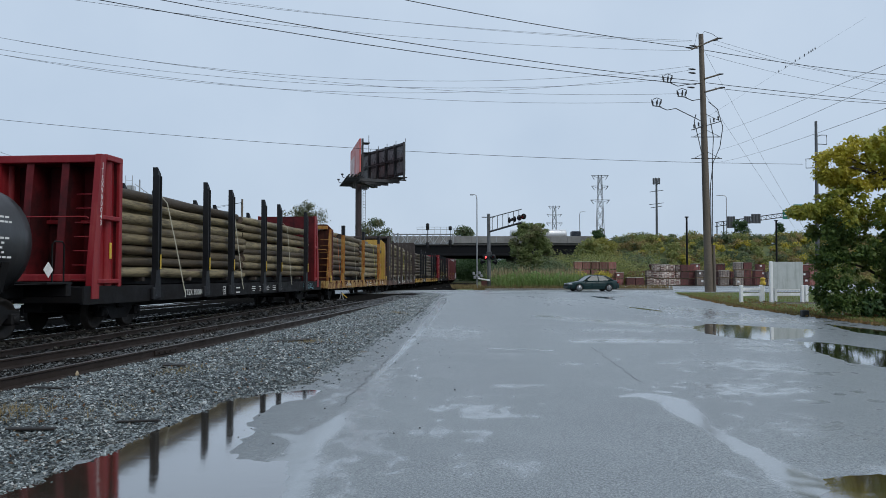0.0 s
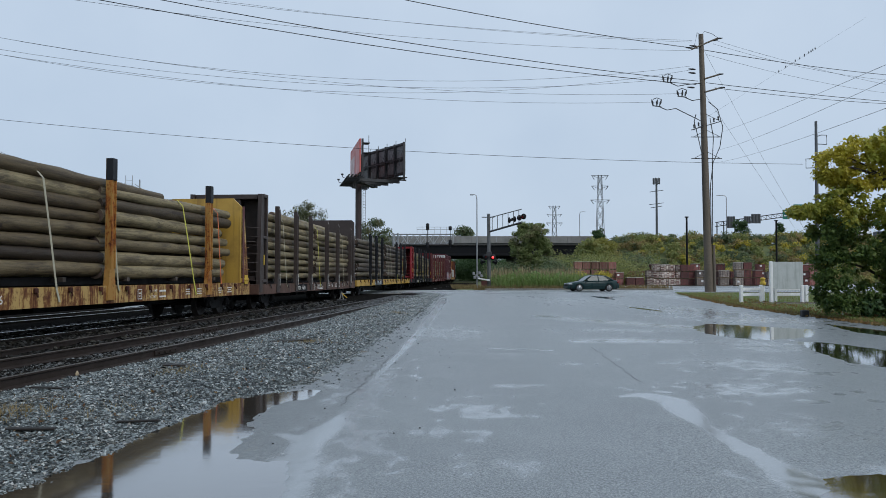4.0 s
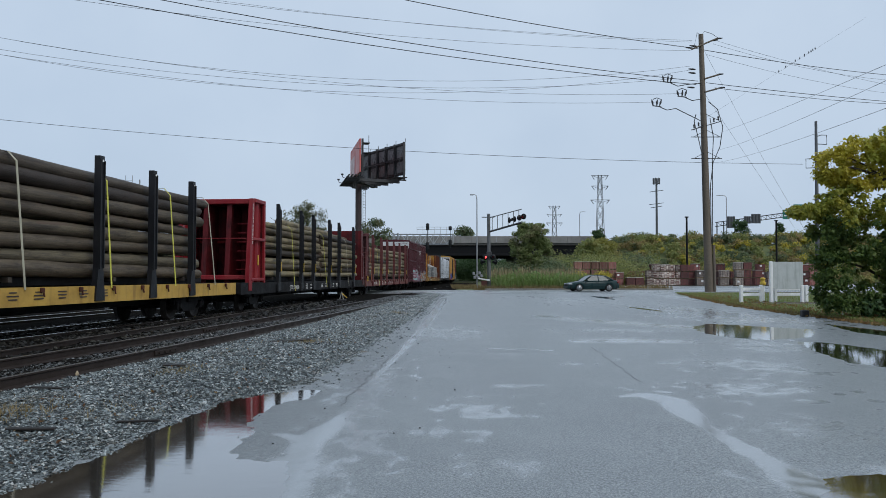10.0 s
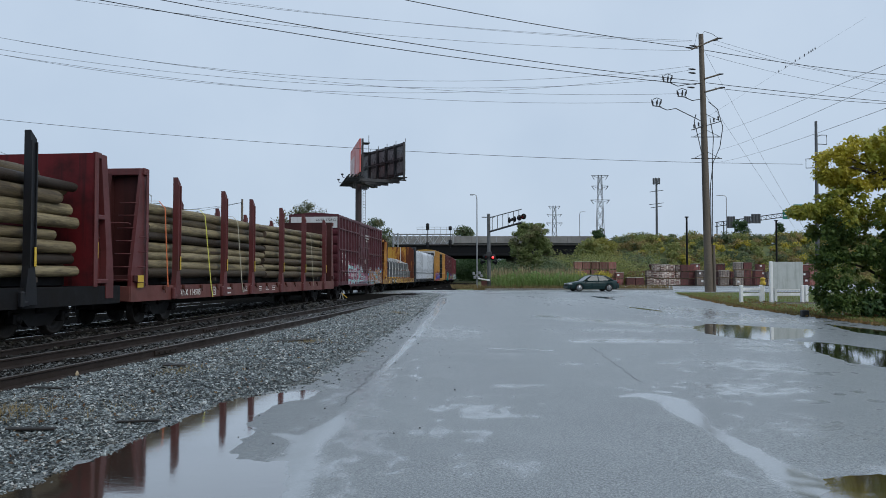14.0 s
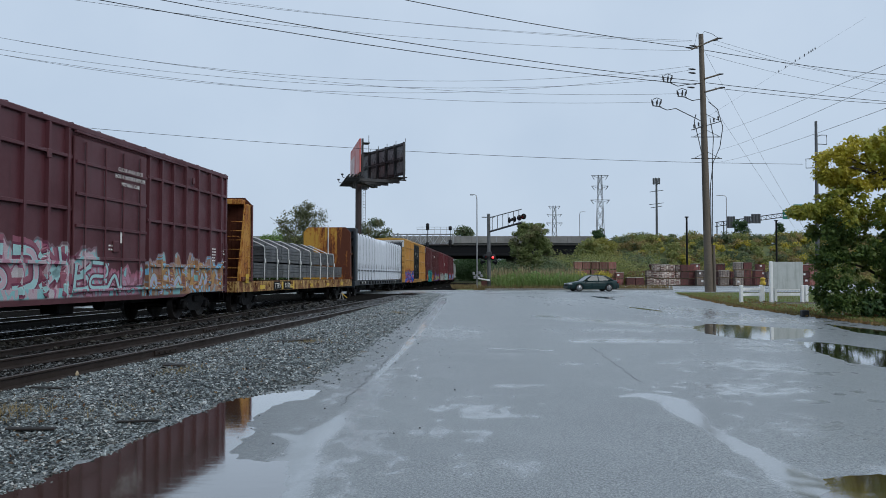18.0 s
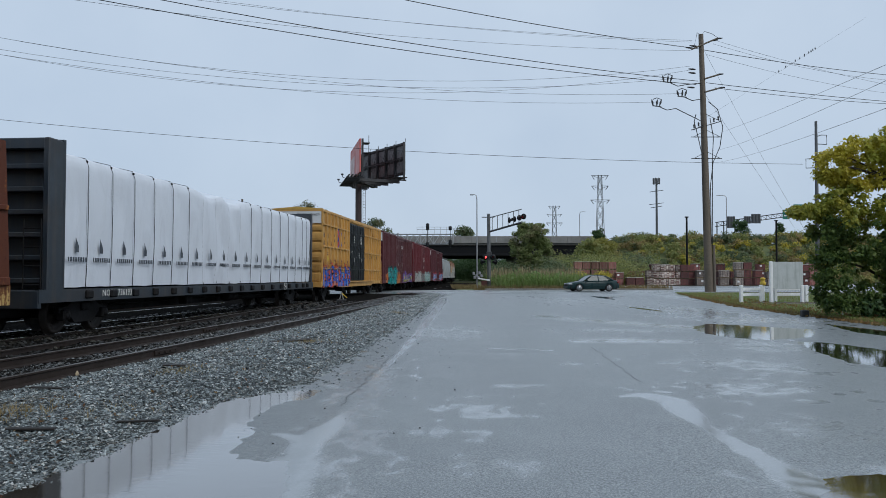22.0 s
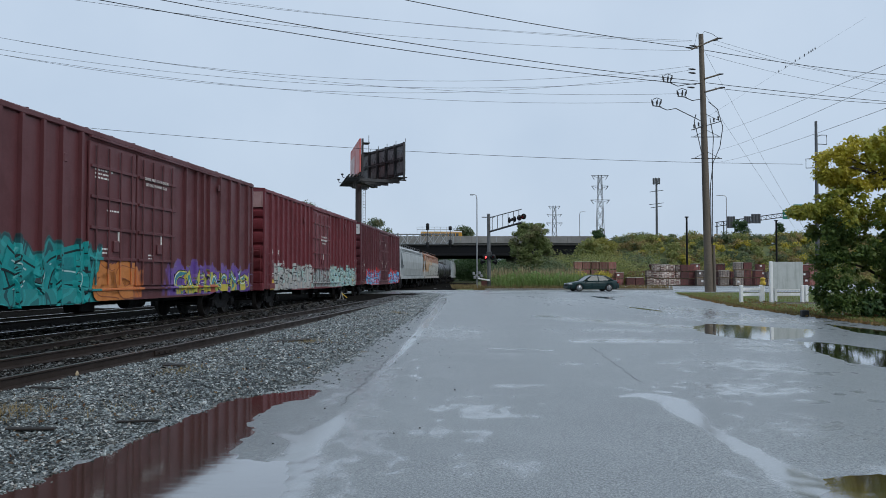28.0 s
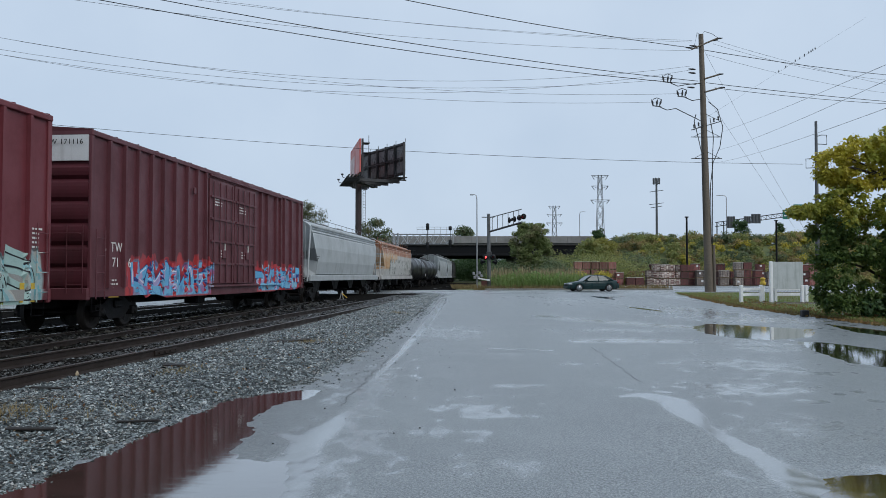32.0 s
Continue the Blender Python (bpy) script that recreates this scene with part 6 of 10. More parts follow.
    car, L = boxcar(89.5, 109.0, "yellow boxcar with black double doors and blue graffiti", m10, surface("ochre_end_paint", (0.50, 0.28, 0.080), 0.6, 0.0, (0.20, 0.11, 0.04), 0.5, 0.8, streak=0.4, specular=0.25), [-8.95, -8.09, -7.24, -6.32, -5.35, -4.42, -3.58, -2.72, 2.55, 3.3, 4.1, 5.14, 6.1, 7.1, 8.1, 9.0], [(-2.58, -0.12), (-0.08, 2.42)], BLACK_DOOR, rails=(1.75, 2.95, 4.15), roof_mat=YELLOW_PAINT)
    txt = surface("dark_brown_lettering", (0.05, 0.03, 0.025), 0.6, bump=0)
    for t, x, z, sz in (("TB", -9.36, 3.46, 0.36), ("OX", -8.5, 3.46, 0.36), ("63", -9.36, 3.03, 0.36), ("06", -8.5, 3.03, 0.36), ("50", -7.65, 3.03, 0.36), ("next", -6.85, 3.6, 0.28), ("load", -6.85, 3.3, 0.28), ("any", -3.98, 3.6, 0.28), ("road", -3.98, 3.3, 0.28), ("RAILCAR POOLING EXPERTS", 5.8, 2.55, 0.36)):
        letters(t, sz, txt, car, near_side(x, z, 0.012, 1.46))
    for sgn in (1, -1):
        for dx, wd, nm, cl in ((-0.19, 0.10, "emblem_blue", (0.02, 0.05, 0.36)), (0.0, 0.22, "emblem_red", (0.52, 0.05, 0.04)), (0.19, 0.10, "emblem_blue", (0.02, 0.05, 0.36))):
            g = Geo()
            g.box(dx, 0, 0, wd, 0.004, 1.42)
            part("emblem_bar", g, surface(nm, cl, 0.5), car, "", pose(-5.0 - 0.42, -1.47 - (0.004 if sgn > 0 else 0.010), 3.52, 0, 43 * sgn, 0))
    for x, z, w, r in ((-8.5, 2.62, 0.4, 2), (-7.65, 2.62, 0.4, 2), (-1.3, 3.9, 0.7, 5), (1.1, 3.9, 0.7, 5), (-2.1, 2.9, 0.4, 2), (0.35, 2.8, 0.4, 4)):
        stencil_block(car, x, z, w, r, txt if x < -3 else WHITE_PAINT, 0.02 if x < -3 else 0.12)
    g = Geo()
    g.box(-8.55, -1.475, 2.28, 0.62, 0.012, 0.26)
    part("notice_plate", g, YELLOW_MARK, car, "yellow notice plate")
    ribs10 = [-8.95, -8.09, -7.24, -6.32, -5.35, -4.42, -3.58, -2.72, 2.55]
    doors10 = [(-2.58, -0.12), (-0.08, 2.42)]
    spray_letters(car, -9.55, -2.8, 0.72, 1.80, [spray("strong_blue", (0.012, 0.085, 0.46)), spray("violet_blue", (0.06, 0.06, 0.38))], spray("black", (0.012, 0.012, 0.016)), spray("white", (0.70, 0.74, 0.78)), ribs10, doors10, 21, spray("red_orange", (0.50, 0.09, 0.05)), 1.12, 0.30, 0.045, spray("red_brown", (0.17, 0.035, 0.022)))
    letters("TBOX 630650", 0.19, BLACK_DOOR, car, pose(-L / 2 - 0.05, -0.72, 4.60, 90, 0, -90))

    ribs = [-8.91, -8.11, -7.42, -6.64, -5.79, -5.04, -4.27, -3.52, -2.72, 3.3, 4.14, 4.7, 5.23, 6.16, 7.14, 8.04, 9.0]
    m11 = sprayed("sprayed_brown_ribbed_boxcar", (0.108, 0.034, 0.038), [(-8.2, 0.4, 0.72, 1.55, [orange, (0.40, 0.14, 0.06), orange], (0.45, 0.20, 0.08), 1.2), (-7.0, -1.75, 0.62, 2.05, [teal, (0.03, 0.33, 0.33), dteal, teal], (0.008, 0.03, 0.035), 1.2), (2.0, 9.3, 0.72, 1.65, [purple, (0.2, 0.12, 0.35), purple], (0.16, 0.10, 0.26), 1.0), (2.6, 9.1, 0.75, 1.42, [yellow, (0.06, 0.24, 0.26), green, (0.40, 0.10, 0.05)], (0.04, 0.03, 0.05), 1.5)])
    car, L = boxcar(110.4, 129.7, "brown ribbed boxcar with teal and yellow graffiti", m11, BOX_BROWN, ribs, [(-2.4, 0.0), (0.06, 2.5)], m11, roof_mat=BOX_BROWN)
    for t, x, z in (("A", -8.52, 2.32), ("T", -7.76, 2.32), ("W", -7.02, 2.32), ("17", -8.52, 1.88), ("10", -7.76, 1.88), ("89", -7.02, 1.88)):
        letters(t, 0.38, WHITE_PAINT, car, near_side(x, z, 0.012, 1.46))
    for x, z, w, r in ((-8.5, 1.5, 0.5, 2), (-7.76, 1.5, 0.4, 2), (-1.7, 4.0, 0.9, 3), (-1.2, 3.0, 0.7, 1), (-1.6, 2.0, 0.3, 2), (0.9, 1.9, 0.3, 2)):
        stencil_block(car, x, z, w, r, out=0.02 if x < -3 else 0.085)
    g = Geo()
    g.box(-8.6, -1.475, 1.05, 0.55, 0.012, 0.30)
    part("notice_plate", g, YELLOW_MARK, car, "yellow notice plate")
    doors11 = [(-2.4, 0.0), (0.06, 2.5)]
    for k, t in enumerate(("CLOSE AND LOCK DOOR", "BEFORE MOVING CAR")):
        letters(t, 0.12, WHITE_PAINT, car, near_side(1.1, 4.02 - 0.16 * k, 0.150, 1.46))
    spray_letters(car, -6.95, -2.45, 0.66, 2.0, [spray("teal", (0.012, 0.26, 0.26)), spray("deep_teal", (0.012, 0.20, 0.21))], spray("dark_teal", (0.004, 0.018, 0.022)), spray("ice", (0.36, 0.52, 0.52)), ribs, doors11, 31, spray("teal", (0.012, 0.26, 0.26)), 1.2, 0.42, 0.05)
    spray_letters(car, -1.9, 0.0, 0.72, 1.6, [spray("orange", (0.52, 0.19, 0.05))], spray("burnt_orange", (0.26, 0.08, 0.03)), None, ribs, doors11, 32, spray("orange", (0.52, 0.19, 0.05)), 0.8, 0.35, 0.03)
    spray_letters(car, 2.7, 9.1, 0.76, 1.5, [spray("acid_yellow", (0.46, 0.46, 0.09)), spray("sea_blue", (0.05, 0.22, 0.28))], spray("black", (0.012, 0.012, 0.016)), spray("white", (0.70, 0.74, 0.78)), ribs, doors11, 33, spray("purple", (0.14, 0.08, 0.32)), 0.8, 0.23, 0.03)
    letters("ATW 171089", 0.19, BLACK_DOOR, car, pose(-L / 2 - 0.05, -0.72, 4.60, 90, 0, -90))

    rib12 = [-8.85, -8.02, -7.25, -6.47, -5.69, -4.94, -4.21, -3.4, -2.62, -1.9, 2.05, 2.9, 3.7, 4.5, 5.4, 6.2, 7.1, 8.0, 8.9]
    m12 = sprayed("sprayed_red_ribbed_boxcar", (0.150, 0.032, 0.040), [(-8.3, -2.0, 0.72, 1.70, [(0.33, 0.35, 0.36), (0.46, 0.40, 0.34), (0.10, 0.10, 0.11), (0.30, 0.48, 0.52)], (0.03, 0.03, 0.035), 1.35), (-1.9, 1.7, 0.75, 1.65, [(0.30, 0.36, 0.36), (0.2, 0.05, 0.05), (0.34, 0.34, 0.33)], black, 2.2), (1.9, 9.4, 0.72, 1.80, [(0.36, 0.46, 0.46), (0.16, 0.40, 0.43), (0.45, 0.45, 0.40), (0.30, 0.30, 0.28)], black, 1.6)])
    car, L = boxcar(131.2, 150.6, "dark red ribbed boxcar with grey graffiti along its lower side", m12, BOX_RED, rib12, [(-1.76, 1.85)], m12, roof_mat=BOX_RED, end_paint=surface("rubbed_white_end", (0.36, 0.22, 0.21), 0.55, 0.0, (0.14, 0.05, 0.05), 0.7, 1.6, streak=0.8))
    for t, x, z in (("A", -8.52, 2.22), ("OK", -7.76, 2.22), ("11", -8.52, 1.75), ("10", -7.76, 1.75), ("59", -6.9, 1.75)):
        letters(t, 0.38, WHITE_PAINT, car, near_side(x, z, 0.012, 1.46))
    for x, z, w, r in ((-8.5, 1.42, 0.4, 2), (-7.76, 1.42, 0.4, 2), (9.2, 2.35, 0.25, 5)):
        stencil_block(car, x, z, w, r, out=0.02 if abs(x) > 3 else 0.085)
    for k, t in enumerate(("CLOSE AND LOCK", "BOTH DOORS BEFORE", "MOVING CAR")):
        letters(t, 0.13, WHITE_PAINT, car, near_side(0.35, 3.36 - 0.17 * k, 0.150, 1.46))
    for x in (-8.55, 8.95):
        g = Geo()
        g.box(x, -1.475, 0.95, 0.5, 0.012, 0.42)
        part("notice_plate", g, YELLOW_MARK, car, "yellow notice plate")

    doors12 = [(-1.76, 1.85)]
    mint, grey_paint, ink = spray("mint", (0.34, 0.48, 0.45)), spray("dirty_white", (0.40, 0.41, 0.40)), spray("black", (0.012, 0.012, 0.016))
    spray_letters(car, -8.3, -1.85, 0.74, 1.75, [grey_paint, mint], ink, None, rib12, doors12, 41, grey_paint, 0.9, 0.24, 0.035)
    spray_letters(car, -1.7, 1.8, 0.78, 1.6, [grey_paint], ink, None, rib12, doors12, 42, None, 0.7, 0.13, 0.025)
    spray_letters(car, 2.0, 9.1, 0.74, 1.85, [mint, spray("pale_aqua", (0.28, 0.50, 0.54))], ink, spray("white", (0.70, 0.74, 0.78)), rib12, doors12, 43, mint, 0.85, 0.22, 0.035)
    m13 = sprayed("sprayed_brown_blue_boxcar", (0.112, 0.034, 0.042), [(-7.8, -1.7, 0.68, 1.85, [red, (0.25, 0.04, 0.05), red], (0.3, 0.05, 0.06), 1.2), (-7.5, -2.0, 0.72, 1.65, [lblue, (0.10, 0.28, 0.52), (0.34, 0.14, 0.30), (0.30, 0.52, 0.62)], (0.10, 0.06, 0.14), 1.5), (2.8, 9.1, 0.68, 1.75, [red, (0.25, 0.04, 0.05), red], (0.3, 0.05, 0.06), 1.2), (3.0, 8.8, 0.72, 1.58, [lblue, (0.12, 0.3, 0.5), (0.3, 0.5, 0.6)], (0.50, 0.60, 0.68), 1.7)])
    car, L = boxcar(152.3, 171.7, "brown ribbed boxcar with pale blue graffiti and a white end panel", m13, BOX_BROWN, [-8.85, -8.03, -7.28, -6.46, -5.69, -4.88, -3.98, -3.2, -2.45, 3.3, 4.11, 5.33, 6.0, 6.57, 7.65, 8.79], [(-2.2, 0.15), (0.22, 2.6)], m13, roof_mat=BOX_BROWN)
    for t, x, z in (("ATW", -8.5, 1.95), ("171", -8.5, 1.55), ("16", -7.75, 1.55)):
        letters(t, 0.36, WHITE_PAINT, car, near_side(x, z, 0.012, 1.46))
    for x, z, w, r in ((-8.5, 1.2, 0.45, 3), (-1.4, 4.0, 0.7, 3), (1.1, 3.9, 0.8, 3), (-1.0, 2.2, 0.3, 3), (1.1, 2.2, 0.3, 3)):
        stencil_block(car, x, z, w, r, out=0.02 if x < -3 else 0.085)
    g = Geo()
    g.box(-8.5, -1.475, 0.85, 0.5, 0.012, 0.2)
    part("notice_plate", g, YELLOW_MARK, car, "yellow notice plate")
    ribs13, doors13 = [-8.85, -8.03, -7.28, -6.46, -5.69, -4.88, -3.98, -3.2, -2.45, 3.3, 4.11, 5.33, 6.0, 6.57, 7.65, 8.79], [(-2.2, 0.15), (0.22, 2.6)]
    for a, b, sd in ((-7.5, -2.3, 51), (2.9, 8.8, 52)):
        spray_letters(car, a, b, 0.74, 1.75, [spray("sky_blue", (0.14, 0.42, 0.66)), spray("lavender", (0.40, 0.34, 0.56))], spray("navy", (0.03, 0.05, 0.20)), spray("white", (0.70, 0.74, 0.78)), ribs13, doors13, sd, spray("signal_red", (0.42, 0.04, 0.05)), 0.95, 0.26, 0.03)
    letters("ATW 171116", 0.19, BLACK_DOOR, car, pose(-L / 2 - 0.05, -0.72, 4.60, 90, 0, -90))


build_boxcars()


# ------------------------------------------------------------------ train: flat car with grey packs, wrapped lumber
PACK_GREY = surface("wet_grey_board", (0.075, 0.080, 0.086), 0.42, 0.0, (0.04, 0.043, 0.046), 0.5, 2.0, random=0.25)
BAND_WHITE = surface("white_banding", (0.62, 0.63, 0.62), 0.5)


RUST_PANEL = rusted("rust_eaten_yellow_paint", (0.44, 0.245, 0.040), 1.0, 0.06, 0.47)


def pack_flat():
    car, L = rolling("bulkhead_flat_car", 41.7, 62.9, "rusty yellow bulkhead flat car loaded with grey board packs", "flat car", "freight train cars")
    c = 52.3
    flat_frame(car, L, 1.12, 0.42, YELLOW_RUST, STEEL_BLACK)
    bulkhead(car, 43.4 - c, -1, 1.1, 4.42, RUST_ORANGE, 4, depth=1.25, taper=0.45, round_top=0.3, back=RUST_INNER)
    bulkhead(car, 62.3 - c, 1, 1.1, 4.42, RUST_PANEL, 4, depth=0.45, taper=0.6, round_top=0.3)
    g = Geo()
    g.tube((62.27 - c, -0.1, 1.2), (62.27 - c, -0.1, 4.4), 0.035, seg=6)
    part("white_pipe", g, BAND_WHITE, car)
    pocket_row(car, [-8.5 + 1.7 * k for k in range(11)], 1.12, YELLOW_RUST)
    rng = random.Random(4)
    z = 1.24
    for tier, (a, b, hh, n) in enumerate(((-8.4, 8.4, 0.62, 4), (-8.0, 6.2, 0.66, 4))):
        ln = (b - a) / n
        for col in range(3):
            for k in range(n):
                x0 = a + k * ln + rng.uniform(0, 0.25) * (k == 0) + 0.02
                if tier == 1 and k == 0 and col < 2:
                    x0 += 0.9
                x1 = a + (k + 1) * ln - 0.02 - rng.uniform(0, 0.3) * (k == n - 1)
                g = Geo()
                y = -0.92 + 0.92 * col
                for q in range(5):
                    g.box((x0 + x1) / 2 + rng.uniform(-0.02, 0.02), y + rng.uniform(-0.012, 0.012), z + hh * (q + 0.5) / 5, x1 - x0, 0.88, hh / 5 - 0.012, 0.008)
                part("board_pack", g, PACK_GREY, car, "banded pack of grey boards")
        z += hh + 0.06
    for k in range(4):
        g = Geo()
        for q in range(3):
            g.box(-5.9 + 3.2 * k + rng.uniform(-0.03, 0.03), 0.1 + rng.uniform(-0.02, 0.02), z + 0.065 + 0.125 * q, 3.1, 0.95, 0.115, 0.008)
        part("board_pack", g, PACK_GREY, car, "banded pack of grey boards")
    for x in (-7.0, -5.2, -3.4, -1.4, 0.61, 2.66, 4.29, 5.9):
        ridge = 3.01 if x < 5.2 else 2.62
        g = Geo()
        g.path([(x, -1.40, 1.15), (x, -1.40, 1.9), (x, -1.39, 2.5), (x, -1.34, 2.60), (x, -0.42, ridge), (x, 0.62, ridge), (x, 1.34, 2.60), (x, 1.40, 2.5), (x, 1.4, 1.15)], 0.024, 6)
        part("tie_band", g, BAND_WHITE, car, "white tie-down band")
        g = Geo()
        g.box(x, -1.43, 1.95, 0.09, 0.06, 0.2, 0.02)
        part("band_buckle", g, BAND_WHITE, car)
    for x in (-7.6, -3.2, 0.4, 4.0, 7.6):
        g = Geo()
        g.box(x, -1.512, 0.86, 0.6, 0.012, 0.16)
        part("reflector", g, YELLOW_MARK, car)
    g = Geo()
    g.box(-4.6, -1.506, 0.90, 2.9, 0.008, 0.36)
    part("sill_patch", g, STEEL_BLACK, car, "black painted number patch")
    for x in (-4.75, -2.95):
        g = Geo()
        g.box(x, -1.516, 0.90, 0.22, 0.008, 0.34)
        part("reflector", g, YELLOW_MARK, car)
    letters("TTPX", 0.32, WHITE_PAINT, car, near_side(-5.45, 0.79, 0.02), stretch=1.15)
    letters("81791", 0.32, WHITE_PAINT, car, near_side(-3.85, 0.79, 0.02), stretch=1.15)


pack_flat()


def wrap_mat():
    m, nodes, links, bsdf = node_mat("white_lumber_wrap")
    vec = coords(nodes, links)
    a = noise_node(nodes, links, coords(nodes, links, (1.6, 1, 0.55)), 1.3, 4.0, 0.6, 0.8)
    b = noise_node(nodes, links, vec, 7.0, 3.0, 0.6)
    col = mixer(nodes, links, step(nodes, links, a, 0.45, 0.75, 0.0, 0.35), (0.62, 0.66, 0.72), (0.47, 0.50, 0.55))
    links.new(col, bsdf.inputs["Base Color"])
    bsdf.inputs["Roughness"].default_value = 0.42
    h = calc(nodes, links, "ADD", a, calc(nodes, links, "MULTIPLY", b, 0.25))
    bumped(nodes, links, bsdf, h, 0.22, 0.12)
    return m


WRAP = wrap_mat()
WRAP_PRINT = surface("dark_wrap_print", (0.045, 0.055, 0.07), 0.5, bump=0)
CENTRE_BLUE = surface("dull_blue_black_paint", (0.016, 0.024, 0.034), 0.5, 0.0, (0.05, 0.042, 0.036), 0.6, 1.0, streak=0.5)


def wrapped_car():
    car, L = rolling("centrebeam_flat_car", 63.9, 87.4, "dark centrebeam flat car stacked with white-wrapped lumber", "flat car", "freight train cars")
    flat_frame(car, L, 1.0, 0.30, CENTRE_BLUE, STEEL_BLACK)
    for sx in (-1, 1):
        b = Geo()
        inset, deep = (0.92, 0.62) if sx < 0 else (0.38, 0.24)
        b.box(sx * (L / 2 - inset), 0, 2.75, 0.10, 3.0, 3.5)
        bulk = part("bulkhead", b, CENTRE_BLUE, car)
        for y in (-1.42, 1.42):
            q = Geo()
            q.box(sx * (L / 2 - inset + 0.3 * deep / 0.62), y, 2.72, deep, 0.16, 3.5, 0.03)
            part("column", q, CENTRE_BLUE, bulk)
        for k in range(7):
            q = Geo()
            q.box(sx * (L / 2 - inset + 0.2 * deep / 0.62), 0, 1.2 + k * 0.53, 0.30 * deep / 0.62, 2.7, 0.12 if k < 6 else 0.26, 0.02)
            part("crossrail", q, CENTRE_BLUE, bulk)
        end_ladder(car, sx * (L / 2 - 0.30), -1.15, 0.9, 2.6, STEEL_BLACK, 0.42, sx * 0.05)
    g = Geo()
    g.box(0, 0, 2.6, L - 1.9, 0.10, 3.2)
    part("centre_beam", g, CENTRE_BLUE, car)
    cuts = [-10.77, -9.72, -8.54, -7.33, -6.12, -4.87, -3.67, -2.48, -1.27, -0.05, 1.15, 2.34, 3.64, 4.95, 6.2, 7.46, 8.68, 9.81, 10.6, 11.31]
    for sg in (-1, 1):
        for i in range(len(cuts) - 1):
            a, b = cuts[i] + 0.003, cuts[i + 1] - 0.003

            def skin(u, v, a=a, b=b, sg=sg, ph=2.0 + sg):
                x = a + (b - a) * u
                sag = 0.6 * math.exp(-((x + 0.6) / 1.9) ** 2)
                pts = [(1.40, 1.04), (1.43, 2.0), (1.44, 3.2), (1.44, 4.02), (1.37, 4.20), (0.9, 4.32), (0.1, 4.40)]
                t = v * (len(pts) - 1)
                k = min(int(t), len(pts) - 2)
                f = t - k
                y, z = pts[k][0] * (1 - f) + pts[k + 1][0] * f, pts[k][1] * (1 - f) + pts[k + 1][1] * f
                edge = math.sin(math.pi * u)
                y += 0.015 * edge + 0.03 * noise.noise((x * 2.2, z * 1.4, ph)) + 0.012 * math.sin(3 * x + 3 * z + ph) + sag * (0.09 * math.sin(3.4 * x + 2.6 * z) + 0.05 * noise.noise((x * 4 + z * 2, z * 1.5, 7)))
                if z > 3.3:
                    z -= sag * 0.55 * smooth01(3.3, 4.2, z) * (0.6 + 0.4 * math.sin(2 * x))
                z += (0.02 + 0.09 * smooth01(0.6, 1.0, v)) * noise.noise((x * 1.9, v * 5, 0.3 * ph))
                return (x, sg * y, z)
            g = Geo()
            g.grid(9, 22, skin)
            pk = part("lumber_pack", g, WRAP, car, "white plastic-wrapped lumber pack")
            if sg < 0:
                q = Geo()
                xm = (a + b) / 2
                q.prism([(xm - 0.08, 1.88), (xm + 0.06, 1.88), (xm + 0.06, 2.02), (xm - 0.08, 2.24)], "y", -1.505, -1.500)
                part("printed_mark", q, WRAP_PRINT, pk)
                for k in range(8):
                    q = Geo()
                    q.box(xm - 0.38 + 0.109 * k, -1.503, 1.71, 0.045 if k == 0 else 0.07, 0.005, 0.11)
                    part("printed_bar", q, WRAP_PRINT, pk)
        for x in cuts[1:-1]:
            loose = abs(x + 0.6) < 2.6
            q = Geo()
            q.path([(x, sg * 1.50, 0.95), (x, sg * 1.46, 1.12)] if loose else [(x, sg * 1.42, 1.0), (x, sg * 1.46, 2.0), (x, sg * 1.47, 3.2), (x, sg * 1.46, 4.0), (x, sg * 1.38, 4.22), (x, sg * 0.9, 4.33)], 0.008, 5)
            part("band", q, STEEL_BLACK, car)
            if not loose:
                q = Geo()
                q.box(x, sg * 1.41, 4.15, 0.03, 0.06, 0.06, 0.01)
                part("corner_guard", q, STEEL_BLACK, car)
            q = Geo()
            q.box(x, sg * 1.52, 0.86, 0.30, 0.10, 0.20, 0.03)
            part("winch", q, STEEL_BLACK, car)
    letters("NOKL 736193", 0.24, WHITE_PAINT, car, near_side(-8.3, 0.80, 0.012))
    g = Geo()
    g.box(6.8, -1.512, 0.86, 0.34, 0.012, 0.30)
    plate = part("data_plate", g, STEEL_BLACK, car, "black data plate with white lines")
    for dx, dz, w, h in ((0, 0.135, 0.32, 0.02), (0, -0.135, 0.32, 0.02), (-0.155, 0, 0.02, 0.28), (0.155, 0, 0.02, 0.28), (-0.06, 0.05, 0.12, 0.05), (0.07, -0.03, 0.10, 0.05)):
        g = Geo()
        g.box(6.8 + dx, -1.522, 0.86 + dz, w, 0.006, h)
        part("plate_line", g, WHITE_PAINT, plate)


wrapped_car()


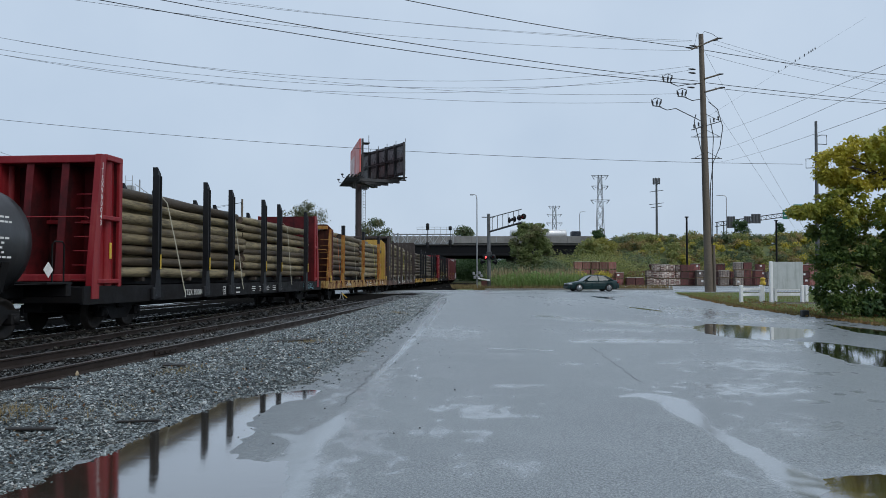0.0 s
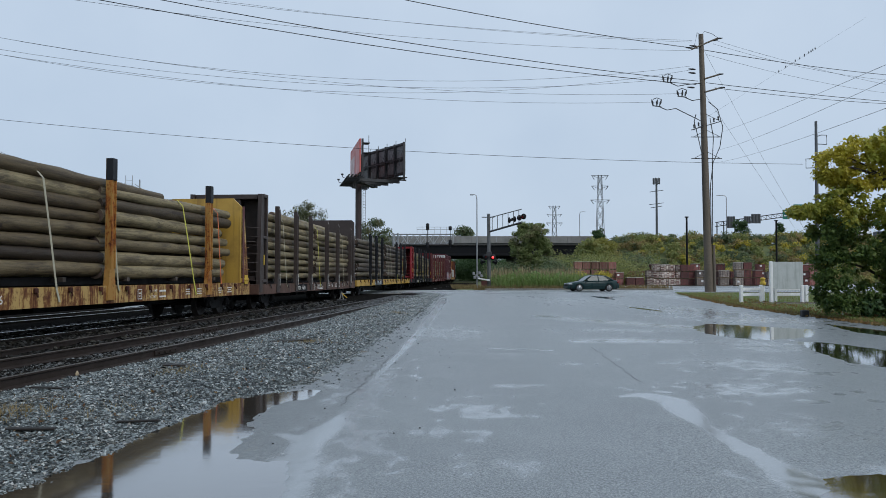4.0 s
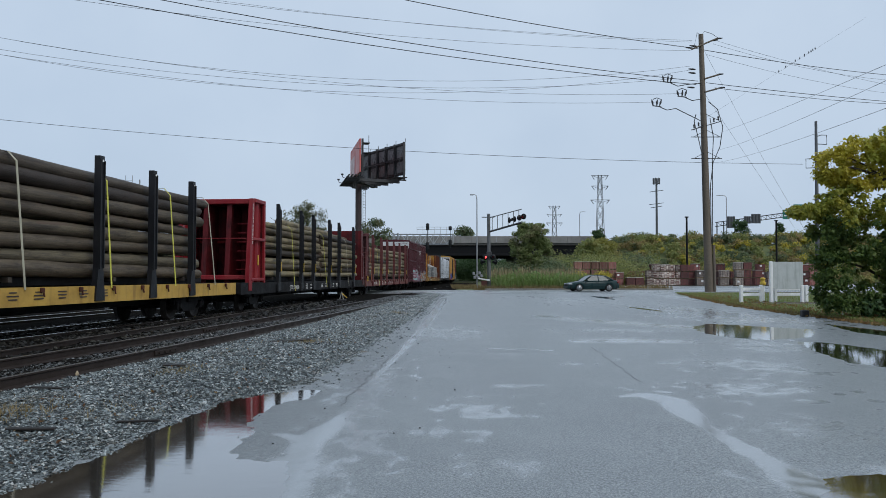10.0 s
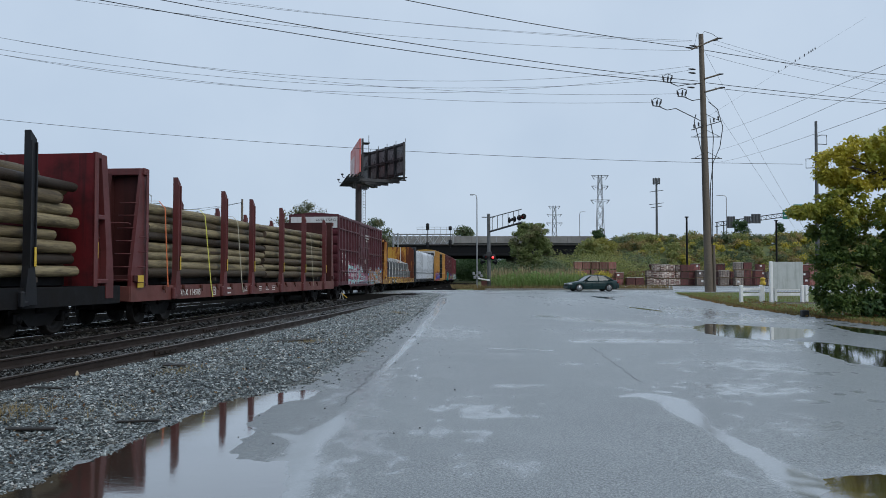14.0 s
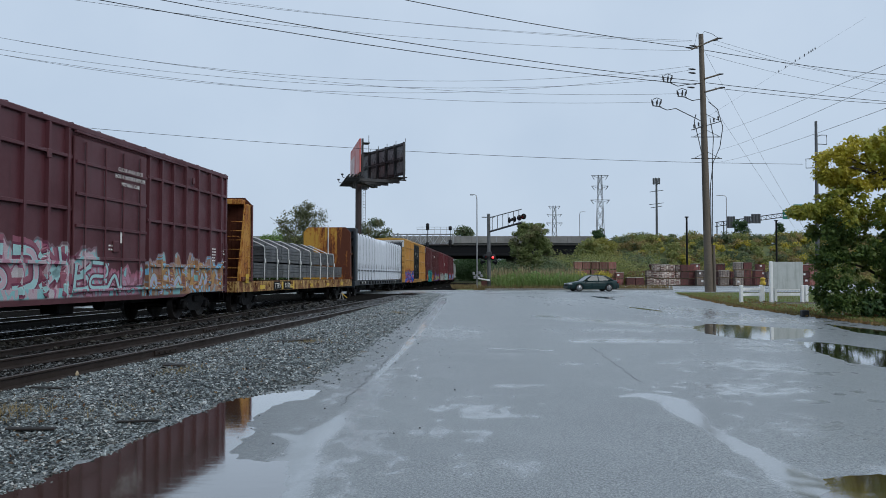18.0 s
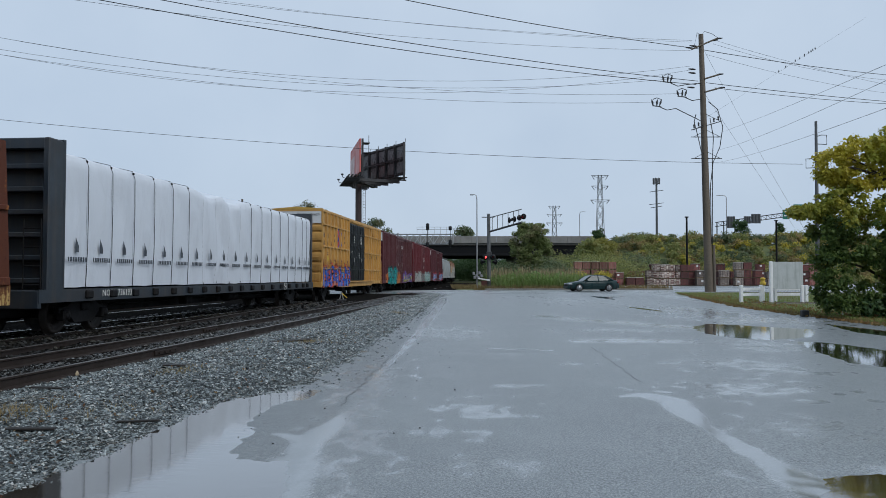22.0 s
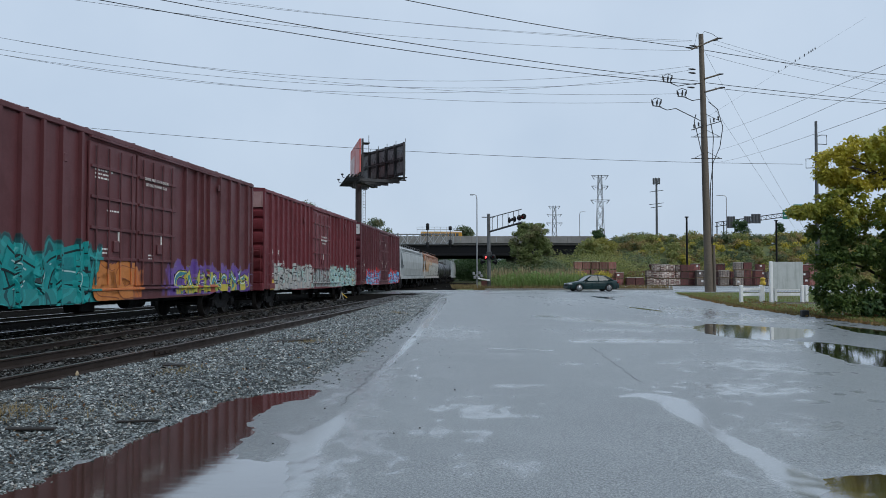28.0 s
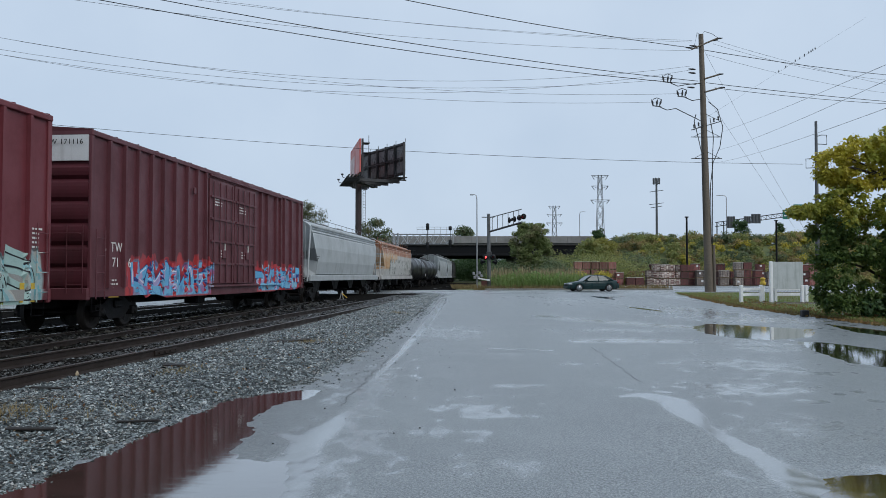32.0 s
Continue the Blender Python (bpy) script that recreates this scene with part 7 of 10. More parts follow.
# ------------------------------------------------------------------ train: hoppers and tank cars
def hopper(s0, s1, label, mat, roof_mat, top=4.3, seed=1):
    car, L = rolling("covered_hopper", s0, s1, label, "covered hopper", "freight train cars")
    h = L / 2 - 0.75
    g = Geo()
    prof = [(-1.0, 1.25), (-1.38, 1.42), (-1.50, 2.1), (-1.52, 2.8), (-1.46, 3.5), (-1.28, top - 0.32), (-0.9, top - 0.08), (0, top), (0.9, top - 0.08), (1.28, top - 0.32), (1.46, 3.5), (1.52, 2.8), (1.50, 2.1), (1.38, 1.42), (1.0, 1.25)]
    # the ends slope in below the shoulders
    n = len(prof)
    reach = [h - 1.15 * smooth01(3.3, 1.7, z) + 0.35 * smooth01(1.6, 1.2, z) for _, z in prof]
    vs = [(sx * e, y, z) for sx in (-1, 1) for (y, z), e in zip(prof, reach)] + [(-h + 0.7, 0, 2.4), (h - 0.7, 0, 2.4)]
    g.add(vs, [(i, (i + 1) % n, n + (i + 1) % n, n + i) for i in range(n)] + [(2 * n, (i + 1) % n, i) for i in range(n)] + [(2 * n + 1, n + i, n + (i + 1) % n) for i in range(n)])
    part("body", g, mat, car)
    for sg in (-1, 1):
        for z, y in ((top - 0.52, 1.40), (top - 0.68, 1.44)):
            q = Geo()
            q.box(0, sg * y, z, 2 * h - 0.1, 0.05, 0.04, 0.01)
            part("stiffener", q, mat, car)
    for sx in (-1, 1):
        for y in (-1.35, 1.35):
            q = Geo()
            q.path([(sx * (h + 0.65), y, 1.05), (sx * (h + 0.45), y, 2.2), (sx * (h + 0.02), y, top - 0.4)], 0.05, 6)
            part("end_post", q, mat, car)
        end_ladder(car, sx * (h + 0.55), -1.0, 1.0, top - 0.2, mat, 0.45, sx * 0.1)
        q = Geo()
        q.box(sx * (h + 0.3), 0, 1.0, 0.9, 2.9, 0.08, 0.01)
        part("end_platform", q, STEEL_BLACK, car)
    for sg in (-1, 1):
        q = Geo()
        q.box(0, sg * 1.46, 1.22, L - 0.3, 0.10, 0.32, 0.02)
        part("side_sill", q, mat, car)
        q = Geo()
        q.box(0, sg * 1.40, top - 0.36, 2 * h, 0.06, 0.12, 0.02)
        part("top_chord", q, mat, car)
        for k in range(12):
            q = Geo()
            x = -h + 0.2 + (2 * h - 0.4) * k / 11
            q.tube((x, sg * 1.05, top - 0.1), (x, sg * 1.05, top + 0.16), 0.014, seg=5)
            part("rail_post", q, mat, car)
        q = Geo()
        q.tube((-h, sg * 1.05, top + 0.16), (h, sg * 1.05, top + 0.16), 0.016, seg=5)
        part("running_rail", q, DARK_METAL, car)
    q = Geo()
    q.box(0, 0, top + 0.05, 2 * h, 0.9, 0.06, 0.01)
    part("running_board", q, DARK_METAL, car)
    for k in range(4):
        x = -h * 0.72 + h * 1.44 * k / 3
        q = Geo()
        q.prism([(x - 1.3, 1.25), (x + 1.3, 1.25), (x + 0.45, 0.55), (x - 0.45, 0.55)], "y", -1.0, 1.0)
        # Outlets are coloured black to stand for the shade beneath the car.
        part("outlet_hopper", q, STEEL_BLACK, car)
        q = Geo()
        q.box(x, 0, 0.50, 1.1, 1.3, 0.12, 0.02)
        part("outlet_gate", q, STEEL_BLACK, car)
        q = Geo()
        q.box(x, 0, top + 0.12, 1.6, 0.7, 0.10, 0.02)
        part("hatch", q, roof_mat, car)
    q = Geo()
    q.box(0, 0, 0.9, L - 0.3, 0.5, 0.4)
    part("centre_sill", q, STEEL_BLACK, car)
    return car, L


HOPPER_GREY = surface("pale_grey_hopper_paint", (0.40, 0.43, 0.44), 0.5, 0.0, (0.22, 0.22, 0.21), 0.4, 0.8, streak=0.35)
HOPPER_DARK = surface("black_hopper_paint", (0.03, 0.03, 0.032), 0.5, 0.0, (0.06, 0.05, 0.045), 0.5, 0.8, streak=0.4)
TANK_BLACK = surface("black_tank_paint", (0.020, 0.021, 0.023), 0.38, 0.0, (0.055, 0.052, 0.05), 0.5, 0.9, streak=0.3)


def tank_car(s0, s1, label, r=1.42, axis=2.15, over=0.75):
    car, L = rolling("tank_car", s0, s1, label, "tank car", "freight train cars")
    h = L / 2 - over
    g = Geo()
    prof = [(-h, 0.05), (-h + 0.05, r * 0.45), (-h + 0.22, r * 0.78), (-h + 0.5, r * 0.95), (-h + 0.85, r), (-h * 0.33, r), (-h * 0.33 + 0.02, r + 0.012), (-h * 0.33 + 0.08, r), (h * 0.33, r), (h * 0.33 + 0.02, r + 0.012), (h * 0.33 + 0.08, r), (h - 0.85, r), (h - 0.5, r * 0.95), (h - 0.22, r * 0.78), (h - 0.05, r * 0.45), (h, 0.05)]
    g.lathe(prof, 36, "x", (0, 0, axis))
    part("tank", g, TANK_BLACK, car)
    q = Geo()
    q.lathe([(axis + r - 0.05, 0.45), (axis + r + 0.28, 0.45), (axis + r + 0.34, 0.38), (axis + r + 0.35, 0.02)], 18, "z")
    part("dome", q, TANK_BLACK, car)
    q = Geo()
    q.box(0, 0, axis + r - 0.08, 2.6, 1.5, 0.05)
    part("top_platform", q, STEEL_BLACK, car)
    q = Geo()
    for x in (-1.3, 1.3):
        for y in (-0.75, 0.75):
            q.tube((x, y, axis + r - 0.1), (x, y, axis + r + 0.75), 0.018, seg=5)
    for y in (-0.75, 0.75):
        q.tube((-1.3, y, axis + r + 0.75), (1.3, y, axis + r + 0.75), 0.018, seg=5)
    for x in (-1.3, 1.3):
        q.tube((x, -0.75, axis + r + 0.75), (x, 0.75, axis + r + 0.75), 0.018, seg=5)
    part("platform_rail", q, STEEL_BLACK, car)
    ladder(car, 0, -r, 0.8, axis + r - 0.1, STEEL_BLACK, 0.45, -0.1)
    for sx in (-1, 1):
        q = Geo()
        q.box(sx * (h - 0.9), 0, 0.98, 2.6, 0.9, 0.4, 0.03)
        q.box(sx * (h + 0.62), 0, 0.98, 0.2, 2.9, 0.35, 0.03)
        part("stub_sill", q, STEEL_BLACK, car)
        q = Geo()
        q.prism([(-1.1, 0.95), (1.1, 0.95), (1.25, 1.6), (-1.25, 1.6)], "x", sx * (h - 1.4) - 0.12, sx * (h - 1.4) + 0.12)
        part("saddle", q, STEEL_BLACK, car)
        for y in (-1.3, 1.3):
            q = Geo()
            q.path([(sx * (h - 1.2), y, 1.12), (sx * (h + 0.5), y, 1.12)], 0.02, 5)
            q.path([(sx * (h + 0.15), y, 1.12), (sx * (h + 0.15), y, 2.05), (sx * (h + 0.25), y, 2.12), (sx * (h + 0.55), y, 2.12), (sx * (h + 0.62), y, 2.05), (sx * (h + 0.62), y, 1.1)], 0.022, 5)
            part("handrail", q, STEEL_BLACK, car)
        q = Geo()
        q.box(sx * (h + 0.25), 0, 1.14, 1.0, 2.9, 0.06, 0.01)
        part("end_platform", q, STEEL_BLACK, car)
    q = Geo()
    q.box(h - 0.05, -1.34, 1.45, 0.26, 0.012, 0.26, 0, Matrix.Rotation(radians(45), 3, "Y"))
    part("placard", q, WHITE_PAINT, car, "white diamond placard")
    q = Geo()
    q.tube((-0.2, 0, 0.55), (-0.2, 0, 0.9), 0.16, seg=10)
    part("bottom_outlet", q, STEEL_BLACK, car)
    return car, L


car, L = tank_car(-142.6, -125.0, "black tank car with white stencils and a placard", 1.30, 2.05, 0.15)
stencil_block(car, 7.0, 2.55, 0.55, 2, out=-0.06)
stencil_block(car, 6.6, 2.1, 0.9, 5, out=0.02)
car, L = hopper(173.1, 194.0, "pale grey covered hopper with curved sides", HOPPER_GREY, GALV)
stencil_block(car, -8.8, 2.35, 0.7, 2, surface("faded_black_stencil", (0.08, 0.08, 0.085), 0.6, bump=0), 0.05)
m15 = sprayed("sprayed_white_hopper", (0.44, 0.43, 0.41), [(-10.2, 10.0, 3.15, 5.0, [(0.28, 0.09, 0.035), (0.35, 0.16, 0.07), (0.42, 0.30, 0.22)], (0.40, 0.28, 0.2), 0.9), (-9.5, -1.0, 1.9, 3.2, [(0.50, 0.30, 0.14), (0.50, 0.42, 0.34), (0.45, 0.22, 0.08)], (0.5, 0.4, 0.3), 1.1), (-6.0, 9.0, 1.5, 2.7, [(0.50, 0.50, 0.48), (0.45, 0.44, 0.42), (0.05, 0.07, 0.05), (0.5, 0.49, 0.47)], (0.04, 0.06, 0.04), 1.2)])
hopper(195.6, 216.6, "white covered hopper stained orange with dark graffiti", m15, GALV)
tank_car(217.6, 233.0, "black tank car streaked with grime")
tank_car(234.0, 250.6, "black tank car with a railed top platform")
hopper(252.0, 269.4, "pale grey covered hopper with curved sides", HOPPER_GREY, GALV, 4.5)
hopper(270.6, 288.0, "pale grey covered hopper with curved sides", HOPPER_GREY, GALV, 4.5)
for k in range(3):
    hopper(289.2 + k * 18.4, 306.6 + k * 18.4, "grimy black covered hopper car", HOPPER_DARK, HOPPER_DARK, 4.5)
# ------------------------------------------------------------------ plants
def leaf_mesh(name, centres, radii, count, size, mat, seed, flat=0.75, shell=0.55, droop=0.5, long=1.0):
    """Leaves, each a folded blade of its own, scattered through rounded clumps."""
    rng = np.random.RandomState(seed)
    centres, radii = np.array(centres, float), np.array(radii, float)
    w = radii ** 2
    idx = rng.choice(len(centres), count, p=w / w.sum())
    d = rng.normal(size=(count, 3))
    d /= np.linalg.norm(d, axis=1)[:, None]
    r = radii[idx] * (shell + (1 - shell) * rng.rand(count)) * (0.86 + 0.28 * rng.rand(count))
    p = centres[idx] + d * r[:, None] * np.array([1, 1, flat])
    n = d * 0.6 + rng.normal(size=(count, 3)) * 0.5 + np.array([0, -0.2, 0.55])
    n /= np.linalg.norm(n, axis=1)[:, None]
    t = rng.normal(size=(count, 3)) + np.array([0, 0, -droop])
    t -= n * (t * n).sum(1)[:, None]
    t /= np.linalg.norm(t, axis=1)[:, None]
    b = np.cross(n, t)
    s = size * (0.6 + 0.8 * rng.rand(count))[:, None]
    L, W = s * 0.62 * long, s * 0.40
    k = n * s * 0.10
    vs = np.stack([p - t * L, p - t * L * 0.25 + b * W + k, p + t * L * 0.35 + b * W * 0.75 + k, p + t * L, p + t * L * 0.35 - b * W * 0.75 + k, p - t * L * 0.25 - b * W + k], 1).reshape(-1, 3)
    f = np.array([[0, 1, 2, 3], [0, 3, 4, 5]])
    fs = (np.arange(count)[:, None, None] * 6 + f[None]).reshape(-1, 4)
    me = bpy.data.meshes.new(name)
    me.vertices.add(len(vs))
    me.vertices.foreach_set("co", vs.ravel())
    me.loops.add(fs.size)
    me.loops.foreach_set("vertex_index", fs.ravel().astype(np.int32))
    me.polygons.add(len(fs))
    me.polygons.foreach_set("loop_start", np.arange(0, fs.size, 4, dtype=np.int32))
    me.update(calc_edges=True)
    me.materials.append(mat)
    return me


LEAF_GREEN = leafy("green_leaves", (0.106, 0.203, 0.055), (0.234, 0.340, 0.097))
LEAF_OLIVE = leafy("olive_leaves", (0.155, 0.195, 0.062), (0.300, 0.315, 0.095), (0.310, 0.265, 0.085))
LEAF_YELLOW = leafy("yellowing_leaves", (0.358, 0.325, 0.052), (0.600, 0.470, 0.057), (0.244, 0.276, 0.057))
LEAF_BROWN = leafy("rusty_autumn_leaves", (0.24, 0.175, 0.075), (0.37, 0.28, 0.11), (0.20, 0.20, 0.07))
FAR_GREEN = leafy("dull_green_leaves", (0.088, 0.124, 0.059), (0.153, 0.195, 0.094), (0.177, 0.165, 0.083))
LEAF_DARK = leafy("dark_leaves", (0.034, 0.076, 0.027), (0.067, 0.118, 0.036))
BARK = surface("grey_brown_bark", (0.085, 0.07, 0.055), 0.85, 0.0, (0.04, 0.033, 0.027), 0.6, 4.0, bump=0.6)


def trunk_geo(x, y, z, h, r, seed, limbs=7, spread=0.5, lean=0.0):
    rng = random.Random(seed)
    g = Geo()
    top = (x + lean * h, y, z + h * 0.72)
    pts = [(x + lean * h * t + rng.uniform(-0.05, 0.05) * h * 0.2, y + rng.uniform(-0.05, 0.05) * h * 0.2, z + h * 0.72 * t) for t in (0, 0.25, 0.5, 0.75, 1)]
    g.path(pts, [r * 1.25, r, r * 0.8, r * 0.55, r * 0.25], 8)
    tips = [top]
    for k in range(limbs):
        t = rng.uniform(0.35, 0.95)
        a = rng.uniform(0, 2 * math.pi)
        p0 = Vector((x + lean * h * t, y, z + h * 0.72 * t))
        ln = h * spread * rng.uniform(0.6, 1.0) * (1.15 - 0.5 * t)
        p1 = p0 + Vector((math.cos(a) * ln * 0.5, math.sin(a) * ln * 0.5, ln * 0.4))
        p2 = p0 + Vector((math.cos(a) * ln, math.sin(a) * ln, ln * rng.uniform(0.45, 0.8)))
        g.path([p0, p1, p2], [r * 0.4, r * 0.25, r * 0.08], 6)
        tips += [tuple(p1), tuple(p2)]
    return g, tips


def tree(x, y, z, h, r, label, mat, seed, clumps=16, leaves=2500, size=0.22, width=0.42, low=0.3, category="tree", group="trees", shell=0.5, clump=0.17):
    rng = random.Random(seed)
    tr = thing("tree", label, category, group)
    g, tips = trunk_geo(x, y, z, h, r, seed)
    part("trunk", g, BARK, tr)
    cs, rs = [], []
    for k in range(clumps):
        t = rng.uniform(low, 0.95)
        wd = width * h * math.sin(math.pi * min(max((t - low * 0.6) / (1.06 - low * 0.6), 0.05), 1)) ** 0.6
        a = rng.uniform(0, 2 * math.pi)
        q = wd * math.sqrt(rng.random()) * 0.9
        cs.append((x + q * math.cos(a), y + q * math.sin(a), z + h * t))
        rs.append(h * clump * rng.uniform(0.6, 1.15))
    part("crown", leaf_mesh("crown", cs, rs, leaves, size, mat, seed, shell=shell), None, tr)
    return tr


def thicket(name, label, x0, x1, y0, y1, zfn, h, n, leaves, size, mat, seed, category="shrubs"):
    rng = random.Random(seed)
    cs, rs = [], []
    for k in range(n):
        x, y = rng.uniform(x0, x1), rng.uniform(y0, y1)
        r = h * rng.uniform(0.28, 0.6)
        cs.append((x, y, zfn(x, y) + r * rng.uniform(0.4, 1.3)))
        rs.append(r)
    return tagged(new(name, leaf_mesh(name, cs, rs, leaves, size, mat, seed, shell=0.25)), label, category, kind="stuff")


# ------------------------------------------------------------------ overpass and its bank
def bank_z(x, y):
    return 0.15 + 8.4 * smooth01(140, 174, y) * smooth01(22, 42, x)


def build_bank():
    g = Geo()
    g.grid(60, 14, lambda u, v: (20 + 330 * u, 134 + 70 * v, bank_z(20 + 330 * u, 134 + 70 * v) + 0.3 * noise.noise((u * 60, v * 9, 0)) - 0.05))
    solid("embankment", g, GRASS_GROUND, "overgrown highway embankment under autumn bushes", "embankment", kind="structure")
    g = Geo()
    g.grid(20, 14, lambda u, v: (-320 + 270 * u, 150 + 50 * v, 0.15 + 8.4 * smooth01(150, 174, 150 + 50 * v) * smooth01(-50, -66, -320 + 270 * u)))
    solid("embankment", g, GRASS_GROUND, "overgrown highway embankment under autumn bushes", "embankment", kind="structure")


build_bank()


# Girders are coloured near black for the shade under the deck's overhang.
GIRDER_SHADED = surface("shade_darkened_girder", (0.012, 0.013, 0.015), 0.8, 0.0, (0.022, 0.021, 0.020), 0.5, 0.4, specular=0.1)


def build_overpass():
    ov = thing("overpass", "long grey concrete highway overpass with dark girders", "overpass", kind="structure")
    g = Geo()
    g.box(-12, 197, 8.72, 96, 35, 0.5)
    part("deck", g, CONCRETE_DARK, ov)
    g = Geo()
    g.box(336, 192, 8.75, 600, 24, 0.3)
    part("roadway", g, ASPHALT, ov)
    g = Geo()
    g.box(-360, 192, 8.75, 600, 24, 0.3)
    part("roadway", g, ASPHALT, ov)
    for y in (179.4, 214.6):
        for k in range(12):
            g = Geo()
            g.box(-56 + 8 * k, y, 9.72, 7.96, 0.32, 1.6, 0.04)
            part("parapet", g, CONCRETE, ov)
    for k in range(13):
        g = Geo()
        y = 180.0 + k * 2.75
        g.prism([(-0.3, 6.15), (0.3, 6.15), (0.3, 6.4), (0.1, 6.6), (0.1, 8.3), (0.35, 8.47), (-0.35, 8.47), (-0.1, 8.3), (-0.1, 6.6), (-0.3, 6.4)], "x", -60, 36)
        g.v = [(p[0], p[1] + y, p[2]) for p in g.v]
        part("girder", g, GIRDER_SHADED, ov)
    for x in (-22, 17.5, 33.0):
        for y in (181.5, 190, 198, 206, 212.5):
            g = Geo()
            g.tube((x, y, 0), (x, y, 5.3), 0.5, seg=14)
            part("column", g, CONCRETE_DARK, ov)
        g = Geo()
        g.box(x, 197, 5.72, 1.2, 33.5, 0.84, 0.05)
        part("pier_cap", g, CONCRETE_DARK, ov)
    g = Geo()
    g.box(38, 197, 4.2, 2, 34, 8.6)
    part("abutment", g, CONCRETE_DARK, ov)
    # guard rail along the bank
    for k in range(40):
        g = Geo()
        g.box(42 + 4 * k, 181.0, 9.15, 0.12, 0.12, 0.9)
        part("guard_post", g, GALV, ov)
    g = Geo()
    g.box(120, 180.9, 9.5, 164, 0.06, 0.3)
    part("guard_rail", g, GALV, ov)


build_overpass()

# trees and bushes in the distance
tree(12.1, 110, 0.1, 9.2, 0.18, "rounded olive-green tree standing over the reeds before the overpass", leafy("pale_green_leaves", (0.13, 0.17, 0.060), (0.23, 0.28, 0.100), (0.22, 0.21, 0.10)), 21, 130, 26000, 0.19, 0.33, 0.22, clump=0.085)
tree(-18.8, 108, 0.1, 11.6, 0.25, "thin-leaved tree behind the railway", leafy("thinning_grey_green_leaves", (0.11, 0.125, 0.060), (0.19, 0.19, 0.10)), 31, 90, 9000, 0.19, 0.36, 0.25, shell=0.1, clump=0.10)
tree(-12.0, 140, 0.1, 11.6, 0.25, "green tree behind the railway", FAR_GREEN, 32, 50, 12000, 0.20, 0.26, 0.15, clump=0.12)
tree(6.6, 262, 0.1, 17.4, 0.3, "green tree beyond the overpass", FAR_GREEN, 33, 40, 6000, 0.5, 0.24, 0.3, clump=0.13)
tree(66.5, 178, 8.0, 6.0, 0.15, "dark conifer-like shrub on the embankment", LEAF_DARK, 35, 18, 1600, 0.34, 0.30, 0.1)
tree(75.5, 178, 8.0, 5.5, 0.15, "dark conifer-like shrub on the embankment", LEAF_DARK, 36, 16, 1400, 0.34, 0.16, 0.1)
tree(34.0, 174, 6.5, 5.5, 0.15, "dark shrub at the end of the overpass", LEAF_DARK, 37, 16, 1400, 0.34, 0.24, 0.1)
tree(30.4, 150, 1.0, 7.6, 0.2, "yellowing tree on the embankment", leafy("olive_yellow_leaves", (0.20, 0.20, 0.045), (0.36, 0.33, 0.07), (0.22, 0.23, 0.07)), 38, 40, 7000, 0.26, 0.42, 0.08)
tree(26.0, 140, 0.2, 8.0, 0.2, "olive tree at the foot of the embankment", LEAF_OLIVE, 39, 24, 3000, 0.36, 0.36, 0.1)
for i, (x, y, h, m) in enumerate(((-44, 150, 12, LEAF_OLIVE), (-52, 160, 11, LEAF_BROWN), (-36, 170, 12, LEAF_GREEN), (-64, 140, 10, LEAF_OLIVE), (-30, 165, 10, LEAF_BROWN), (-80, 150, 11, LEAF_GREEN), (-26, 150, 9.5, LEAF_OLIVE))):
    tree(x, y, 0.1, h * 0.97, 0.22, "autumn tree behind the far tracks", m, 130 + i, 30, 5000, 0.28, 0.34, 0.10, clump=0.13)

for i, (x0, x1, y0, y1, h, n, m, lab) in enumerate((
        (22, 150, 138, 178, 2.7, 560, LEAF_OLIVE, "olive bushes on the embankment"), (22, 150, 140, 178, 2.2, 260, LEAF_YELLOW, "yellow autumn bushes on the embankment"),
        (24, 150, 140, 178, 2.3, 460, LEAF_BROWN, "rusty brown bushes on the embankment"), (26, 150, 146, 180, 2.6, 360, FAR_GREEN, "dull green bushes on the embankment"),
        (6.5, 17, 96, 116, 3.4, 90, FAR_GREEN, "dull green bushes behind the reeds"), (15, 30, 112, 140, 5.2, 120, LEAF_OLIVE, "olive bushes below the overpass"), (14, 36, 126, 150, 5.4, 90, FAR_GREEN, "green bushes below the overpass"), (6, 14.5, 81, 92, 1.7, 110, LEAF_GREEN, "green weeds among the reeds"), (12.2, 15.5, 86, 92, 1.8, 16, LEAF_YELLOW, "yellow flowering weeds behind the reeds"), (16, 24, 106, 112, 2.2, 14, LEAF_YELLOW, "yellow weeds beside the brick yard"),
        (-60, 60, 222, 268, 9, 800, LEAF_DARK, "dark green woods seen beneath the overpass"))):
    thicket("bushes", lab, x0, x1, y0, y1, bank_z if y0 < 200 else (lambda x, y: 0.1), h, n, n * (170 if x1 > 100 else 360), 0.30 if y0 > 120 else 0.16, m, 60 + i)


